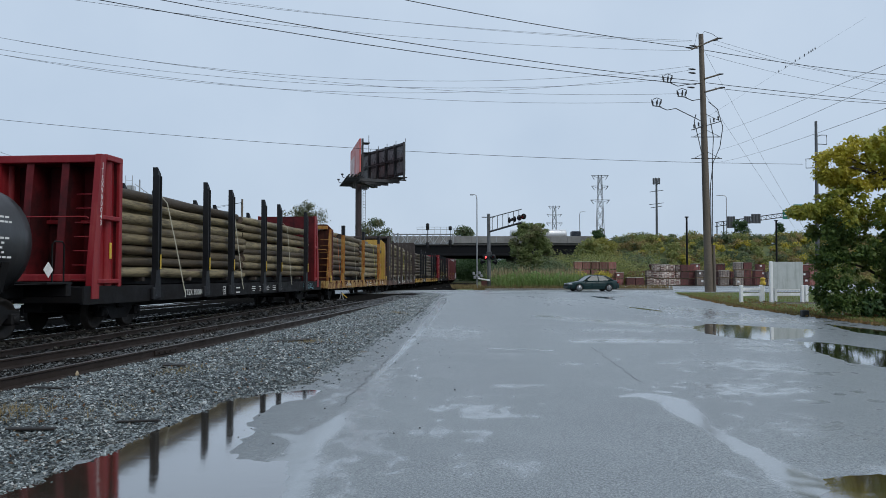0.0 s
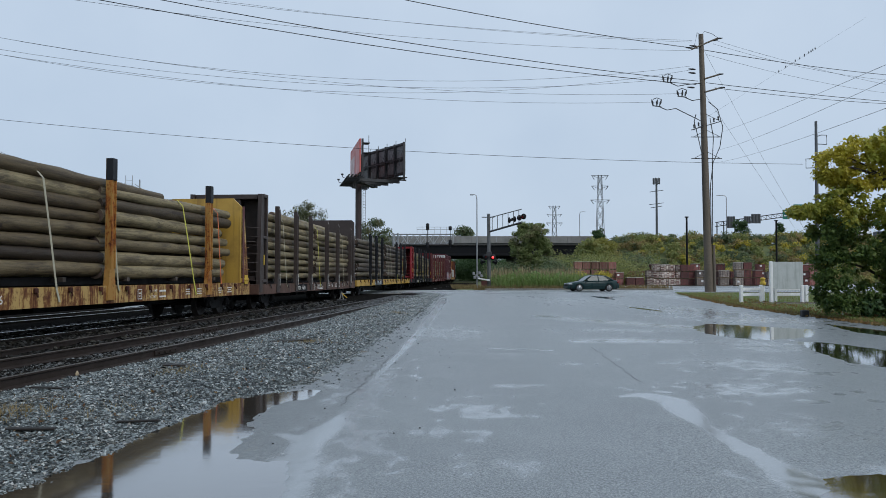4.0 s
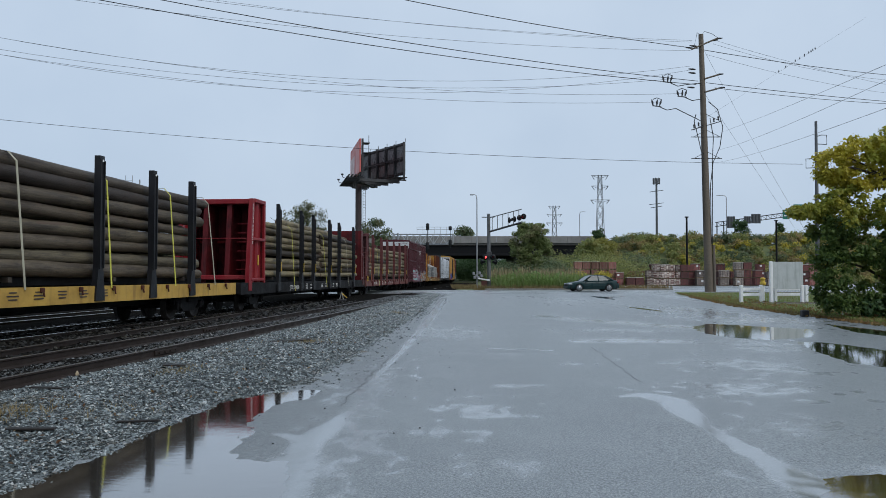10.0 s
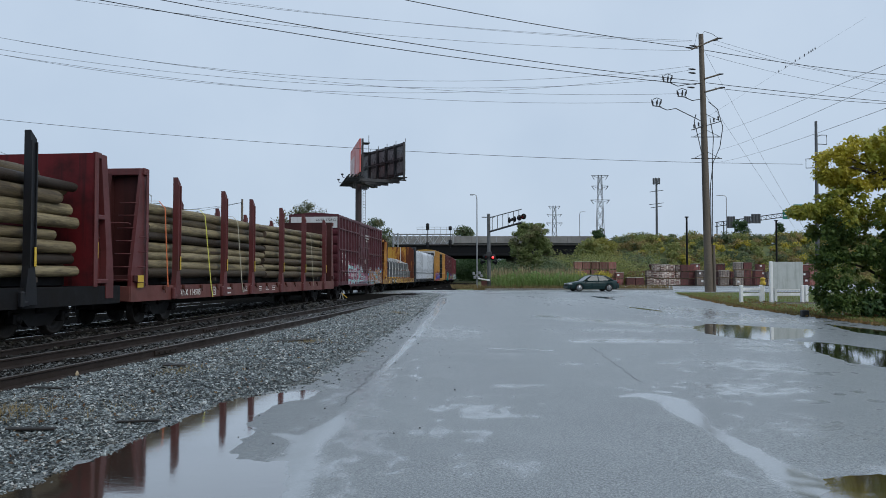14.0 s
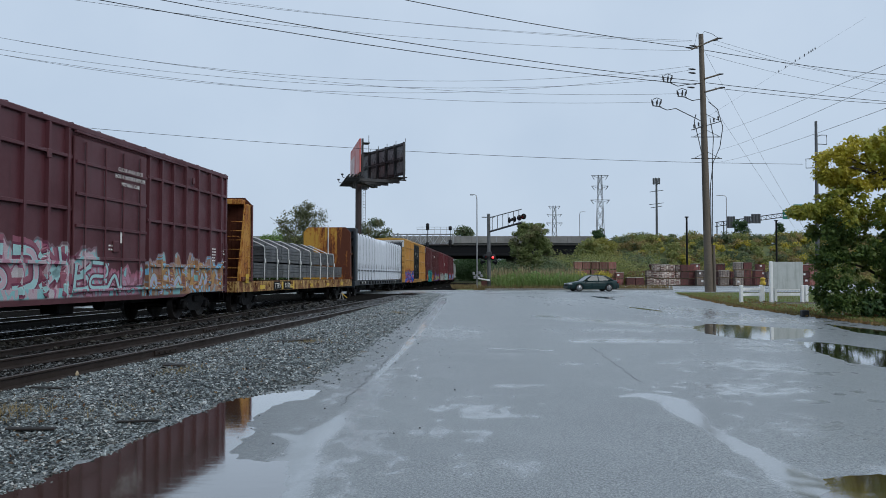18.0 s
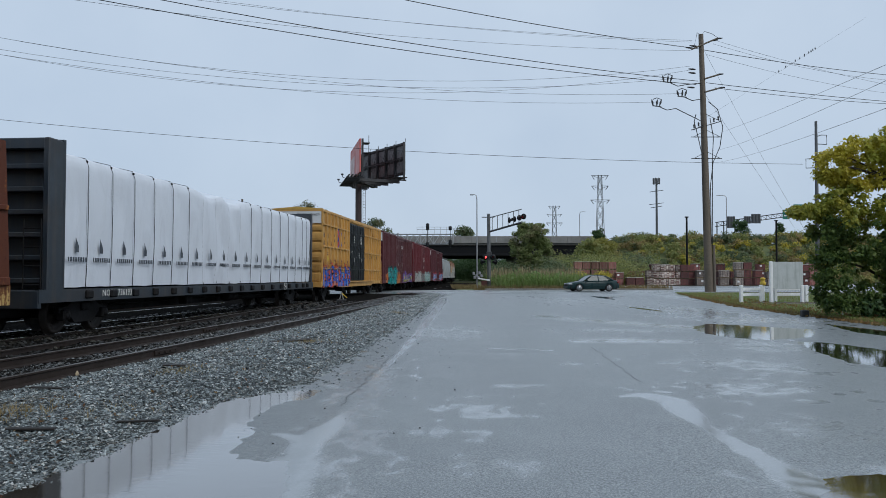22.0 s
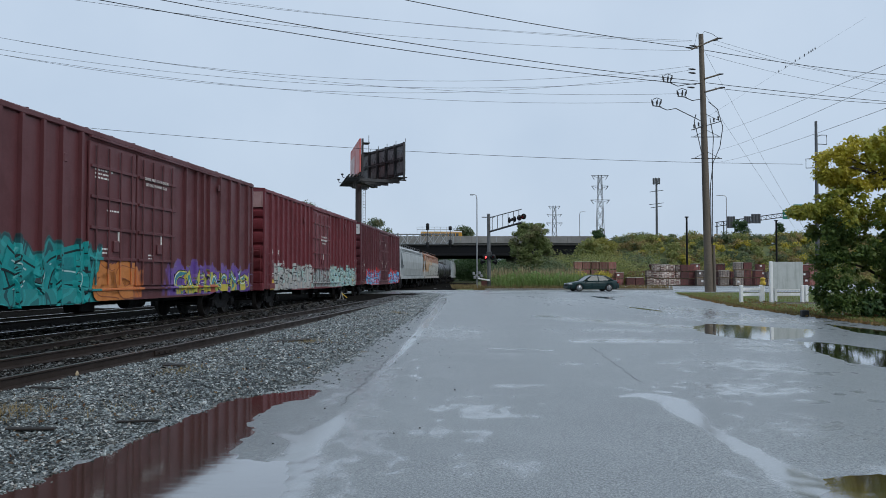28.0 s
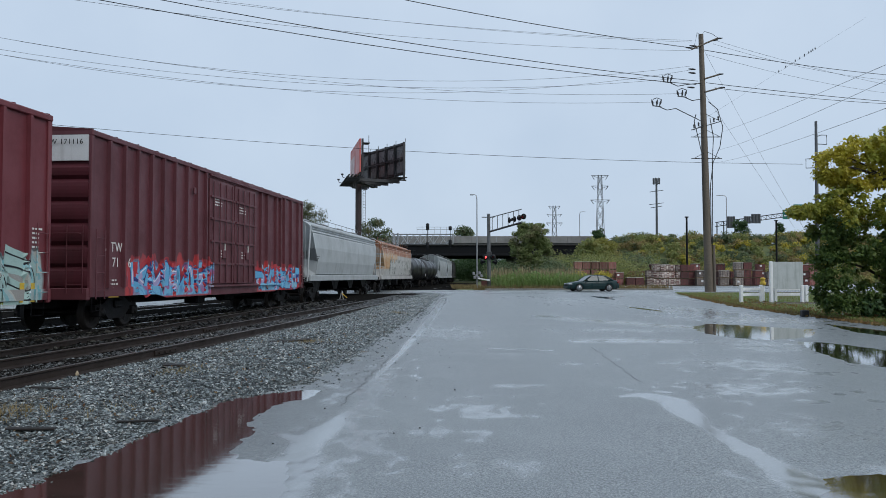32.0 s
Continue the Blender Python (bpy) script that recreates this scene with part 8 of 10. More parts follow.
def blades(name, label, n, place, h, w, mat, seed, lean=0.35, category="grass"):
    """Grass or reed blades, each a bent strip."""
    rng = np.random.RandomState(seed)
    pts = np.array([place(rng) for _ in range(n)])
    a = rng.rand(n) * 2 * np.pi
    hh = h * (0.55 + 0.6 * rng.rand(n))
    d = np.stack([np.cos(a), np.sin(a), np.zeros(n)], 1)
    s = np.stack([-np.sin(a), np.cos(a), np.zeros(n)], 1) * (w * (0.6 + 0.8 * rng.rand(n)))[:, None]
    up = np.zeros((n, 3))
    up[:, 2] = hh
    ln = d * (hh * lean * rng.rand(n))[:, None]
    vs = np.stack([pts - s, pts + s, pts + up * 0.6 + ln * 0.35 + s * 0.8, pts + up * 0.6 + ln * 0.35 - s * 0.8, pts + up * 0.97 + ln], 1).reshape(-1, 3)
    fs = []
    for i in range(n):
        k = i * 5
        fs += [(k, k + 1, k + 2, k + 3), (k + 3, k + 2, k + 4)]
    me = bpy.data.meshes.new(name)
    me.from_pydata(vs.tolist(), [], fs)
    me.materials.append(mat)
    return tagged(new(name, me), label, category, kind="stuff")


REED = leafy("reed_green", (0.14, 0.23, 0.06), (0.22, 0.30, 0.09), (0.23, 0.25, 0.10), 0.6)
REED_TOP = leafy("reed_plumes", (0.24, 0.20, 0.11), (0.33, 0.28, 0.16), None, 0.8)
DRY = leafy("dry_grass", (0.20, 0.15, 0.065), (0.28, 0.21, 0.10), (0.14, 0.12, 0.05), 0.8)
LAWN = leafy("wet_lawn_grass", (0.15, 0.22, 0.055), (0.23, 0.28, 0.075), (0.30, 0.22, 0.10), 0.6)
blades("reeds", "tall green reeds beside the level crossing", 5200, lambda r: (5.2 + 9.8 * r.rand() ** 0.9, 78 + 14 * r.rand(), 0.12), 1.65, 0.035, REED, 3, 1.1, "reeds")
blades("reed_plumes", "brown reed plumes above the reeds", 700, lambda r: (5.0 + 9.5 * r.rand(), 80 + 14 * r.rand(), 1.0 + 0.9 * r.rand()), 0.7, 0.045, REED_TOP, 4, 0.4, "reeds")
blades("dry_grass", "dry grass along the edge of the crossing road", 2600, lambda r: (3.0 + 19 * r.rand(), 76.3 + 2.6 * r.rand(), 0.12), 0.55, 0.025, DRY, 5, 0.6)
blades("weeds", "weeds between the tracks beyond the crossing", 700, lambda r: (1.0 + 3.2 * r.rand(), 80 + 24 * r.rand(), 0.1), 0.45, 0.03, DRY, 6, 0.9)


# ------------------------------------------------------------------ verge, sign and near tree
blades("lawn", "wet grass verge with fallen leaves", 15000, lambda r: (lambda y, k: (verge(y) + 0.15 + k, y, 0.05 + base_z(y)))(24 + 36.5 * r.rand() ** 1.2, (r.rand() ** 1.6) * 11), 0.10, 0.012, LAWN, 8, 0.9)
blades("dry_grass", "dry yellow grass along the edge of the asphalt", 3500, lambda r: (lambda y: (verge(y) + 0.05 + 1.2 * r.rand() ** 2, y, 0.03 + base_z(y)))(22 + 36 * r.rand()), 0.10, 0.014, DRY, 9, 1.2)


def fallen_leaves():
    rng = np.random.RandomState(12)
    n = 1500
    ys = 21 + 30 * rng.rand(n) ** 1.3
    xs = np.array([verge(y) for y in ys]) - 0.25 + 2.6 * rng.rand(n) ** 1.8
    cs = np.stack([xs, ys, np.array([ground_z(x, y) + 0.035 for x, y in zip(xs, ys)])], 1)
    me = leaf_mesh("fallen_leaves", cs, np.full(n, 0.03), n * 2, 0.085, leafy("wet_fallen_leaves", (0.16, 0.09, 0.035), (0.32, 0.20, 0.075), (0.22, 0.16, 0.06)), 13, flat=0.2, droop=0.0)
    tagged(new("fallen_leaves", me), "brown fallen leaves along the verge", "leaves", kind="stuff")


fallen_leaves()


def sign_board():
    sg = thing("sign_board", "blank white-painted sign board between two posts", "sign")
    for x, h in ((16.45, 2.18), (18.0, 1.0)):
        g = Geo()
        g.box(x, 40.0, h / 2 + 0.02, 0.15, 0.15, h, 0.015)
        part("post", g, WHITE_WOOD, sg)
    g = Geo()
    g.box(17.28, 40.0, 1.5, 1.52, 0.09, 1.36, 0.01)
    part("board", g, surface("streaked_grey_white_board", (0.52, 0.55, 0.55), 0.55, 0.0, (0.30, 0.33, 0.32), 0.5, 1.5, streak=0.6), sg)
    g = Geo()
    g.box(17.3, 39.9, 0.08, 4.0, 1.9, 0.10, 0.02)
    part("slab", g, CONCRETE, sg)
    g = Geo()
    g.box(17.3, 39.9, 0.145, 3.7, 1.6, 0.03, 0.01)
    part("mulch", g, surface("dark_brown_mulch", (0.06, 0.042, 0.028), 0.9, 0.0, (0.12, 0.09, 0.06), 0.6, 6.0, bump=0.8), sg, "dark mulch in the bed")


sign_board()


def rail_fence(x0, y0, x1, y1, label):
    f = thing("rail_fence", label, "fence", "white rail fences")
    for t in (0, 1):
        g = Geo()
        g.box(x0 + (x1 - x0) * t, y0 + (y1 - y0) * t, 0.52, 0.16, 0.16, 0.98, 0.02)
        part("post", g, WHITE_WOOD, f)
    a = math.atan2(y1 - y0, x1 - x0)
    for z in (0.80, 0.52):
        g = Geo()
        g.box((x0 + x1) / 2, (y0 + y1) / 2, z, math.hypot(x1 - x0, y1 - y0), 0.05, 0.14, 0.01, Matrix.Rotation(a, 3, "Z"))
        part("rail", g, WHITE_WOOD, f)


rail_fence(15.02, 40.2, 16.45, 41.3, "white two-rail fence on the grass verge")
rail_fence(17.15, 41.2, 18.75, 41.2, "white two-rail fence behind the sign board")


def marker_post():
    m = thing("marker_post", "white marker post with a yellow cap", "post")
    g = Geo()
    g.box(16.68, 41.6, 0.52, 0.13, 0.13, 1.0, 0.02)
    part("post", g, WHITE_WOOD, m)
    g = Geo()
    g.lathe([(0.98, 0.10), (1.02, 0.15), (1.14, 0.16), (1.17, 0.11), (1.27, 0.11), (1.3, 0.14), (1.36, 0.13), (1.40, 0.05)], 12, "z", (16.68, 41.6, 0))
    part("cap", g, YELLOW_MARK, m)


marker_post()


def near_tree():
    rng = random.Random(5)
    t = thing("tree", "broad-leaved tree turning yellow beside the road", "tree", "trees")
    g, tips = trunk_geo(16.3, 27.8, 0.0, 6.9, 0.17, 5, 4, 0.5)
    for k in range(16):
        z0 = rng.uniform(0.8, 4.6)
        a = rng.uniform(0, 2 * math.pi)
        ln = rng.uniform(1.6, 3.2)
        p = Vector((16.3, 27.8, z0))
        g.path([p, p + Vector((math.cos(a) * ln * 0.5, math.sin(a) * ln * 0.4, ln * 0.28)), p + Vector((math.cos(a) * ln, math.sin(a) * ln * 0.7, ln * 0.42))], [0.07, 0.045, 0.015], 6)
    g.path([(16.3, 27.8, 4.0), (15.0, 27.2, 4.9), (13.9, 27.0, 5.15), (13.3, 27.0, 5.1)], [0.09, 0.06, 0.035, 0.012], 6)
    g.path([(15.0, 27.2, 4.9), (14.4, 27.1, 5.25), (13.8, 27.0, 5.5)], [0.05, 0.03, 0.01], 6)
    part("trunk", g, BARK, t)

    def boughs(name, lobes, mat, seed, dens):
        """Leafy boughs: middle, half width and half height of each, split into small drooping sprays."""
        q = random.Random(seed)
        cs, rs = [], []
        for x, z, rx, rz in lobes:
            for k in range(int(14 + 36 * rx * rz)):
                a, b = q.uniform(-1, 1), q.uniform(-1, 1)
                while a * a + b * b > 1:
                    a, b = q.uniform(-1, 1), q.uniform(-1, 1)
                cs.append((x + 0.33 + a * rx, 27.3 + q.uniform(-1.0, 1.0) * (0.4 + rx), z + b * rz))
                rs.append(q.uniform(0.18, 0.32))
        part(name, leaf_mesh(name, cs, rs, int(len(cs) * dens * 3.0), 0.10, mat, seed, shell=0.1, droop=1.4, flat=0.7), None, t)
    # Yellow above is leaf colour; the lower crown's shade is put into its green.
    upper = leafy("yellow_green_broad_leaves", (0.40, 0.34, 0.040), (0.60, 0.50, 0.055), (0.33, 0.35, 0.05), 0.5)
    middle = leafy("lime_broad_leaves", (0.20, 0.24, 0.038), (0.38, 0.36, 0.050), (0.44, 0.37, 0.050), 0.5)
    lower = leafy("shaded_green_broad_leaves", (0.055, 0.105, 0.028), (0.13, 0.185, 0.038), (0.20, 0.22, 0.045), 0.5)
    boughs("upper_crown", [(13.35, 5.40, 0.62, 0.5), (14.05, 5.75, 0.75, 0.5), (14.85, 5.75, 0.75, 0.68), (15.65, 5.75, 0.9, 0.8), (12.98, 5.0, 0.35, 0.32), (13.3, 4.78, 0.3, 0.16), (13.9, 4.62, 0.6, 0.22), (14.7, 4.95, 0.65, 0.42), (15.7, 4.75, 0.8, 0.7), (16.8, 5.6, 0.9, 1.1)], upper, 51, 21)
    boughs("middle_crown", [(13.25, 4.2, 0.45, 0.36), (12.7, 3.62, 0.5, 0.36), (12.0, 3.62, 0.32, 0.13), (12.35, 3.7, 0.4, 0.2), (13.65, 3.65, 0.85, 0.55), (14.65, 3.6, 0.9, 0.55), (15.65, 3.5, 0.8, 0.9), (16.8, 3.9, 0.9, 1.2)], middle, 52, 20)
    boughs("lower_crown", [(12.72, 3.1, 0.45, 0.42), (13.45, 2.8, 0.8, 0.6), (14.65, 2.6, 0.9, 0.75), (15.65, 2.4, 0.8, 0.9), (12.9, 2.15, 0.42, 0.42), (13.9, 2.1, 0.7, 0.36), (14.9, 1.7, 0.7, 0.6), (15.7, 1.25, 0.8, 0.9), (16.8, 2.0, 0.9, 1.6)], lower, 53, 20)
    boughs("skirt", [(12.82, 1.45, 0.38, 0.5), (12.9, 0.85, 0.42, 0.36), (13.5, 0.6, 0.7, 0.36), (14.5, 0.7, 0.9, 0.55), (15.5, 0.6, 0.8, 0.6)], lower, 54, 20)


near_tree()
tagged(new("shrubs", leaf_mesh("shrubs", [(14.2 + 0.75 * k, 26.6 + 0.4 * math.sin(k * 2.1), 0.42 + 0.1 * math.sin(k)) for k in range(9)], [0.5] * 9, 3200, 0.12, LEAF_DARK, 77, shell=0.4)), "low dark shrubs under the tree", "shrubs", kind="stuff")


def drain_box():
    g = Geo()
    g.box(12.95, 28.6, 0.12, 0.26, 0.22, 0.24, 0.03)
    solid("drain_box", g, DARK_METAL, "small dark metal box in the grass verge", "box")


drain_box()

for i, (a, b, n, h) in enumerate(((-4.35, 8.1, 260, 0.13), (-3.9, 11.9, 160, 0.10), (-2.9, 17.0, 160, 0.12), (-3.5, 8.6, 60, 0.08), (-1.7, 30.5, 120, 0.16))):
    blades("dry_tuft", "tuft of dry yellow grass in the gravel", n, lambda r, a=a, b=b: (lambda x, y: (x, y, ground_z(x, y)))(a + 0.22 * r.randn(), b + 0.3 * r.randn()), h * 0.6, 0.004, DRY, 90 + i, 3.2)


def strip(name, label, pts, width, mat, wob=0.02, step_m=0.3):
    """A narrow worn line on the asphalt along a few points of the plan."""
    ys = np.arange(pts[0][1], pts[-1][1], step_m)
    vs = []
    for y in ys:
        x = float(np.interp(y, [p[1] for p in pts], [p[0] for p in pts])) + wob * noise.noise((y * 1.7, 0, 4)) + 0.4 * wob * noise.noise((y * 6, 0, 4))
        w = width * (1 + 0.7 * noise.noise((y * 1.1, 2, 0))) * (1 + 0.02 * y)
        for s in (-1, 1):
            vs.append((x + s * w, y, ground_z(x + s * w, y) + 0.004))
    g = Geo()
    g.add(vs, [(2 * k, 2 * k + 1, 2 * k + 3, 2 * k + 2) for k in range(len(ys) - 1)])
    solid(name, g, mat, label, "seam", kind="structure")


strip("asphalt_crack", "fine dark crack in the worn asphalt", [(2.72, 11.0), (2.84, 13.14), (3.05, 16.5)], 0.0035, surface("dark_crack", (0.075, 0.083, 0.087), 0.6, bump=0), 0.06, 0.2)
strip("asphalt_crack", "ragged dark seam between old and new asphalt", [(seam(y) - 0.03, y) for y in (9.0, 10.0, 11.1, 12.4, 13.5, 15.2)], 0.004, surface("dark_seam", (0.075, 0.082, 0.086), 0.6, bump=0), 0.07, 0.1)
twigs()
# ------------------------------------------------------------------ utility pole and cables
def utility_pole():
    p = thing("utility_pole", "tall weathered wooden utility pole with crossarms and insulators", "utility pole", "utility poles")
    g = Geo()
    g.path([(20.85, 62.5, 0.0), (20.74, 62.5, 5), (20.64, 62.5, 10), (20.54, 62.5, 15), (20.42, 62.5, 20.6)], [0.34, 0.30, 0.27, 0.23, 0.19], 12)
    part("pole", g, POLE_UTIL, p)
    g = Geo()
    g.path([(21.25, 62.4, 0.1), (21.2, 62.4, 3.9)], 0.12, 8)
    part("stub_pole", g, POLE_UTIL, p)

    def arm(x0, z0, x1, z1):
        q = Geo()
        q.path([(x0, 62.3, z0), (x1, 62.3, z1)], 0.07, 6)
        return part("crossarm", q, POLE_UTIL, p)

    def insulator(x, z, dx=0.45, dz=0.06):
        q = Geo()
        q.path([(x, 62.3, z), (x + dx * 0.4, 62.3, z + dz * 0.4), (x + dx, 62.3, z + dz)], [0.05, 0.075, 0.04], 6)
        part("insulator", q, DARK_METAL, p)
    arm(19.6, 19.35, 21.7, 20.25)
    arm(20.6, 17.0, 21.75, 17.35)
    arm(20.6, 15.95, 21.8, 16.28)
    for x, z in ((19.7, 19.45), (20.0, 19.6), (21.2, 20.05), (21.55, 20.2), (19.9, 17.75), (19.9, 17.45), (21.6, 17.35), (21.7, 16.28), (19.8, 16.3)):
        insulator(x, z, 0.5 if x > 20.7 else -0.55, 0.05)
    q = Geo()
    q.path([(20.5, 62.5, 20.55), (20.7, 62.5, 20.85), (21.3, 62.4, 20.6), (21.65, 62.3, 20.3)], 0.02, 5)
    q.path([(20.35, 62.5, 20.6), (20.1, 62.4, 20.7), (19.8, 62.3, 19.5)], 0.02, 5)
    part("jumper", q, WIRE, p)
    for x, z in ((17.72, 17.0), (18.85, 15.85), (16.85, 15.1)):
        c = Geo()
        for dx, lean in ((-0.28, -0.12), (0.0, 0.05), (0.22, 0.16)):
            c.path([(x + dx, 62.4, z - 0.2), (x + dx + lean * 0.5, 62.4, z + 0.05), (x + dx + lean, 62.4, z + 0.3)], [0.04, 0.085, 0.03], 6)
        c.tube((x - 0.35, 62.4, z - 0.2), (x + 0.35, 62.4, z - 0.28), 0.04, seg=6)
        c.path([(x - 0.3, 62.4, z + 0.3), (x, 62.4, z + 0.42), (x + 0.38, 62.4, z + 0.28)], 0.03, 5)
        part("switch", c, DARK_METAL, p)
        c = Geo()
        c.path([(x + 0.25, 62.4, z - 0.3), (x + 0.8, 62.4, z - 0.55), (x + 1.5, 62.4, z - 0.42), (20.5, 62.4, z - 0.3 if z > 15.5 else 13.6)], 0.035, 6)
        part("switch_bar", c, DARK_METAL, p)
    for pts in (((19.9, 14.2), (19.75, 13.6), (20.0, 12.6), (20.35, 11.0), (20.4, 5.0)), ((20.9, 15.2), (21.6, 14.6), (22.0, 13.2), (21.75, 11.6), (21.2, 10.4), (20.98, 8.6), (21.0, 4.0)), ((21.0, 13.9), (21.25, 12.4), (21.15, 10.5), (21.1, 3.8))):
        q = Geo()
        q.path([(x, 62.3, z) for x, z in pts], 0.032, 6)
        part("riser_cable", q, WIRE, p)
    for z, tilt in ((13.3, 0.35), (12.4, 0.0), (10.7, 0.0)):
        q = Geo()
        q.path([(19.5, 62.3, z - tilt), (20.7, 62.3, z), (21.9, 62.3, z + tilt)], 0.035, 6)
        q.path([(19.7, 62.3, z - tilt), (20.7, 62.3, z + 0.55 - tilt)], 0.022, 5)
        q.path([(21.8, 62.3, z + tilt), (20.7, 62.3, z + 0.55 + tilt)], 0.022, 5)
        part("bracket", q, DARK_METAL, p)
    for x, z in ((19.75, 13.25), (20.1, 13.4), (21.3, 13.75), (21.65, 13.9)):
        q = Geo()
        q.lathe([(-0.16, 0.03), (-0.14, 0.08), (-0.05, 0.05), (0.05, 0.08), (0.14, 0.05), (0.18, 0.02)], 8, "z", (x, 62.3, z))
        part("insulator", q, DARK_METAL, p)


utility_pole()


def cable(a, b, sag, r=0.020, over=0.0, n=28):
    """A hanging cable from a to b, carried on past b by over of its length."""
    a, b = Vector(a), Vector(b)
    pts = []
    for i in range(n + 1):
        t = (1 + over) * i / n
        p = a + (b - a) * t
        p.z -= sag * 4 * t * (1 - t)
        pts.append(p)
    g = Geo()
    g.path(pts, r, 5)
    return solid("overhead_cable", g, WIRE, "thin black overhead cable", "cable", "overhead cables")


for a, b, sag, r in (
        ((19.95, 62.3, 16.56), (-19.66, 45.0, 17.24), 0.48, 0.027), ((20.08, 62.3, 16.83), (-16.47, 46.0, 17.59), 0.39, 0.027), ((20.25, 62.3, 19.39), (-2.47, 50.0, 19.0), 0.19, 0.027),
        ((19.53, 62.3, 19.25), (-22.52, 48.0, 18.29), 0.67, 0.011), ((19.67, 62.3, 20.06), (-15.75, 50.0, 19.0), 0.4, 0.011), ((19.67, 62.3, 19.93), (-14.67, 50.0, 19.0), 0.43, 0.009),
        ((19.65, 62.3, 18.04), (-29.2, 52.0, 17.17), 1.96, 0.011), ((18.83, 62.3, 15.84), (-29.2, 52.0, 17.17), 1.27, 0.011), ((18.08, 62.3, 17.01), (-29.18, 52.0, 16.39), 1.51, 0.011),
        ((19.65, 62.3, 17.73), (-29.18, 52.0, 16.05), 2.18, 0.011), ((16.82, 62.3, 15.17), (-29.18, 52.0, 16.05), 1.09, 0.011)):
    cable(a, b, sag, r, 0.5)
for a, b, sag, r in (
        ((20.34, 62.3, 19.34), (42.04, 75.0, 20.56), 0.15, 0.027), ((20.75, 62.3, 16.69), (41.99, 75.0, 18.02), 0.07, 0.027), ((21.41, 62.3, 16.29), (41.99, 75.0, 17.8), 0.13, 0.022),
        ((21.7, 62.3, 20.0), (42.03, 75.0, 19.64), 0.19, 0.011), ((21.32, 62.3, 19.79), (42.03, 75.0, 20.07), 0.41, 0.011), ((20.78, 62.3, 18.94), (42.01, 75.0, 18.83), 0.3, 0.011),
        ((20.6, 62.3, 19.25), (31.03, 72.0, 8.59), 0.15, 0.009), ((20.56, 62.3, 15.88), (30.01, 72.0, 8.59), 0.0, 0.009)):
    cable(a, b, sag, r, 0.35)
cable((34.0, 75, 12.05), (-41.96, 75, 16.29), 0.85, 0.020, 0.4)
for a, b, sag in (((105.06, 300.0, 55.87), (50.47, 90.0, 25.55), 0.33), ((104.98, 300.0, 49.42), (50.44, 90.0, 23.73), 0.74), ((104.92, 300.0, 44.7), (50.38, 90.0, 20.56), 0.69)):
    cable(a, b, sag, 0.030, 0.1)


def perched_birds():
    for i, t in enumerate((0.645, 0.71, 0.80, 0.843, 0.888, 0.93, 0.952, 0.97, 0.993)):
        p = Vector((20.8, 62.4, 14.0)).lerp(Vector((31.3, 66.3, 20.55)), t)
        b = thing("bird", "small dark bird perched on a cable", "bird", "birds on the cables")
        g = Geo()
        g.lathe([(-0.02, 0.01), (0.02, 0.05), (0.10, 0.07), (0.17, 0.05), (0.20, 0.02)], 8, "z")
        part("body", g, WIRE, b)
        g = Geo()
        g.lathe([(0.17, 0.01), (0.20, 0.04), (0.24, 0.04), (0.27, 0.01)], 8, "z")
        part("head", g, WIRE, b)
        g = Geo()
        g.box(-0.05, 0, 0.0, 0.03, 0.05, 0.16, 0.008)
        part("tail", g, WIRE, b)
        b.matrix_basis = pose(p.x, p.y, p.z, 8, 0, 20 * i) @ Matrix.Diagonal((0.7, 0.7, 0.7, 1))
    cable((20.8, 62.4, 14.0), (31.3, 66.3, 20.55), 0.0, 0.006, 0.5)


perched_birds()


# ------------------------------------------------------------------ pylons and masts
def lattice(name, label, x, y, base, top, w0, w1, arms, category="pylon", group="pylons"):
    """A lattice tower with crossarms: arms of (height, half width)."""
    p = thing(name, label, category, group)
    n = 9
    for sx in (-1, 1):
        for sy in (-1, 1):
            g = Geo()
            g.tube((x + sx * w0, y + sy * w0, base), (x + sx * w1, y + sy * w1, top), 0.16, 0.10, 5)
            part("leg", g, GALV_FAR, p)
    g = Geo()
    for k in range(n):
        t0, t1 = k / n, (k + 1) / n
        a, b = w0 + (w1 - w0) * t0, w0 + (w1 - w0) * t1
        z0, z1 = base + (top - base) * t0, base + (top - base) * t1
        for sy in (-1, 1):
            g.tube((x - a, y + sy * a, z0), (x + b, y + sy * b, z1), 0.07, seg=4, caps=False)
            g.tube((x + a, y + sy * a, z0), (x - b, y + sy * b, z1), 0.07, seg=4, caps=False)
    part("bracing", g, GALV_FAR, p)
    for z, hw in arms:
        g = Geo()
        g.tube((x - hw, y, z), (x + hw, y, z), 0.10, seg=4)
        g.tube((x - hw, y, z), (x, y, z - 1.3), 0.07, seg=4)
        g.tube((x + hw, y, z), (x, y, z - 1.3), 0.07, seg=4)
        part("crossarm", g, GALV_FAR, p)
        for s in (-1, 1):
            q = Geo()
            q.tube((x + s * (hw - 0.1), y, z), (x + s * (hw - 1.3), y, z - 1.7), 0.13, seg=5)
            part("insulator", q, GALV_FAR, p)


GALV_FAR = surface("weathered_lattice_steel", (0.11, 0.117, 0.125), 0.6, 0.3, bump=0)
lattice("pylon", "tall lattice power pylon beyond the highway", 65.2, 330, 0, 43.5, 2.0, 0.7, ((43.4, 3.6), (39.0, 3.6), (33.2, 4.0)))
lattice("pylon", "distant lattice power pylon", 63.0, 450, 0, 41.5, 1.9, 0.8, ((41.2, 3.4), (36.6, 4.2), (31.8, 4.6)))
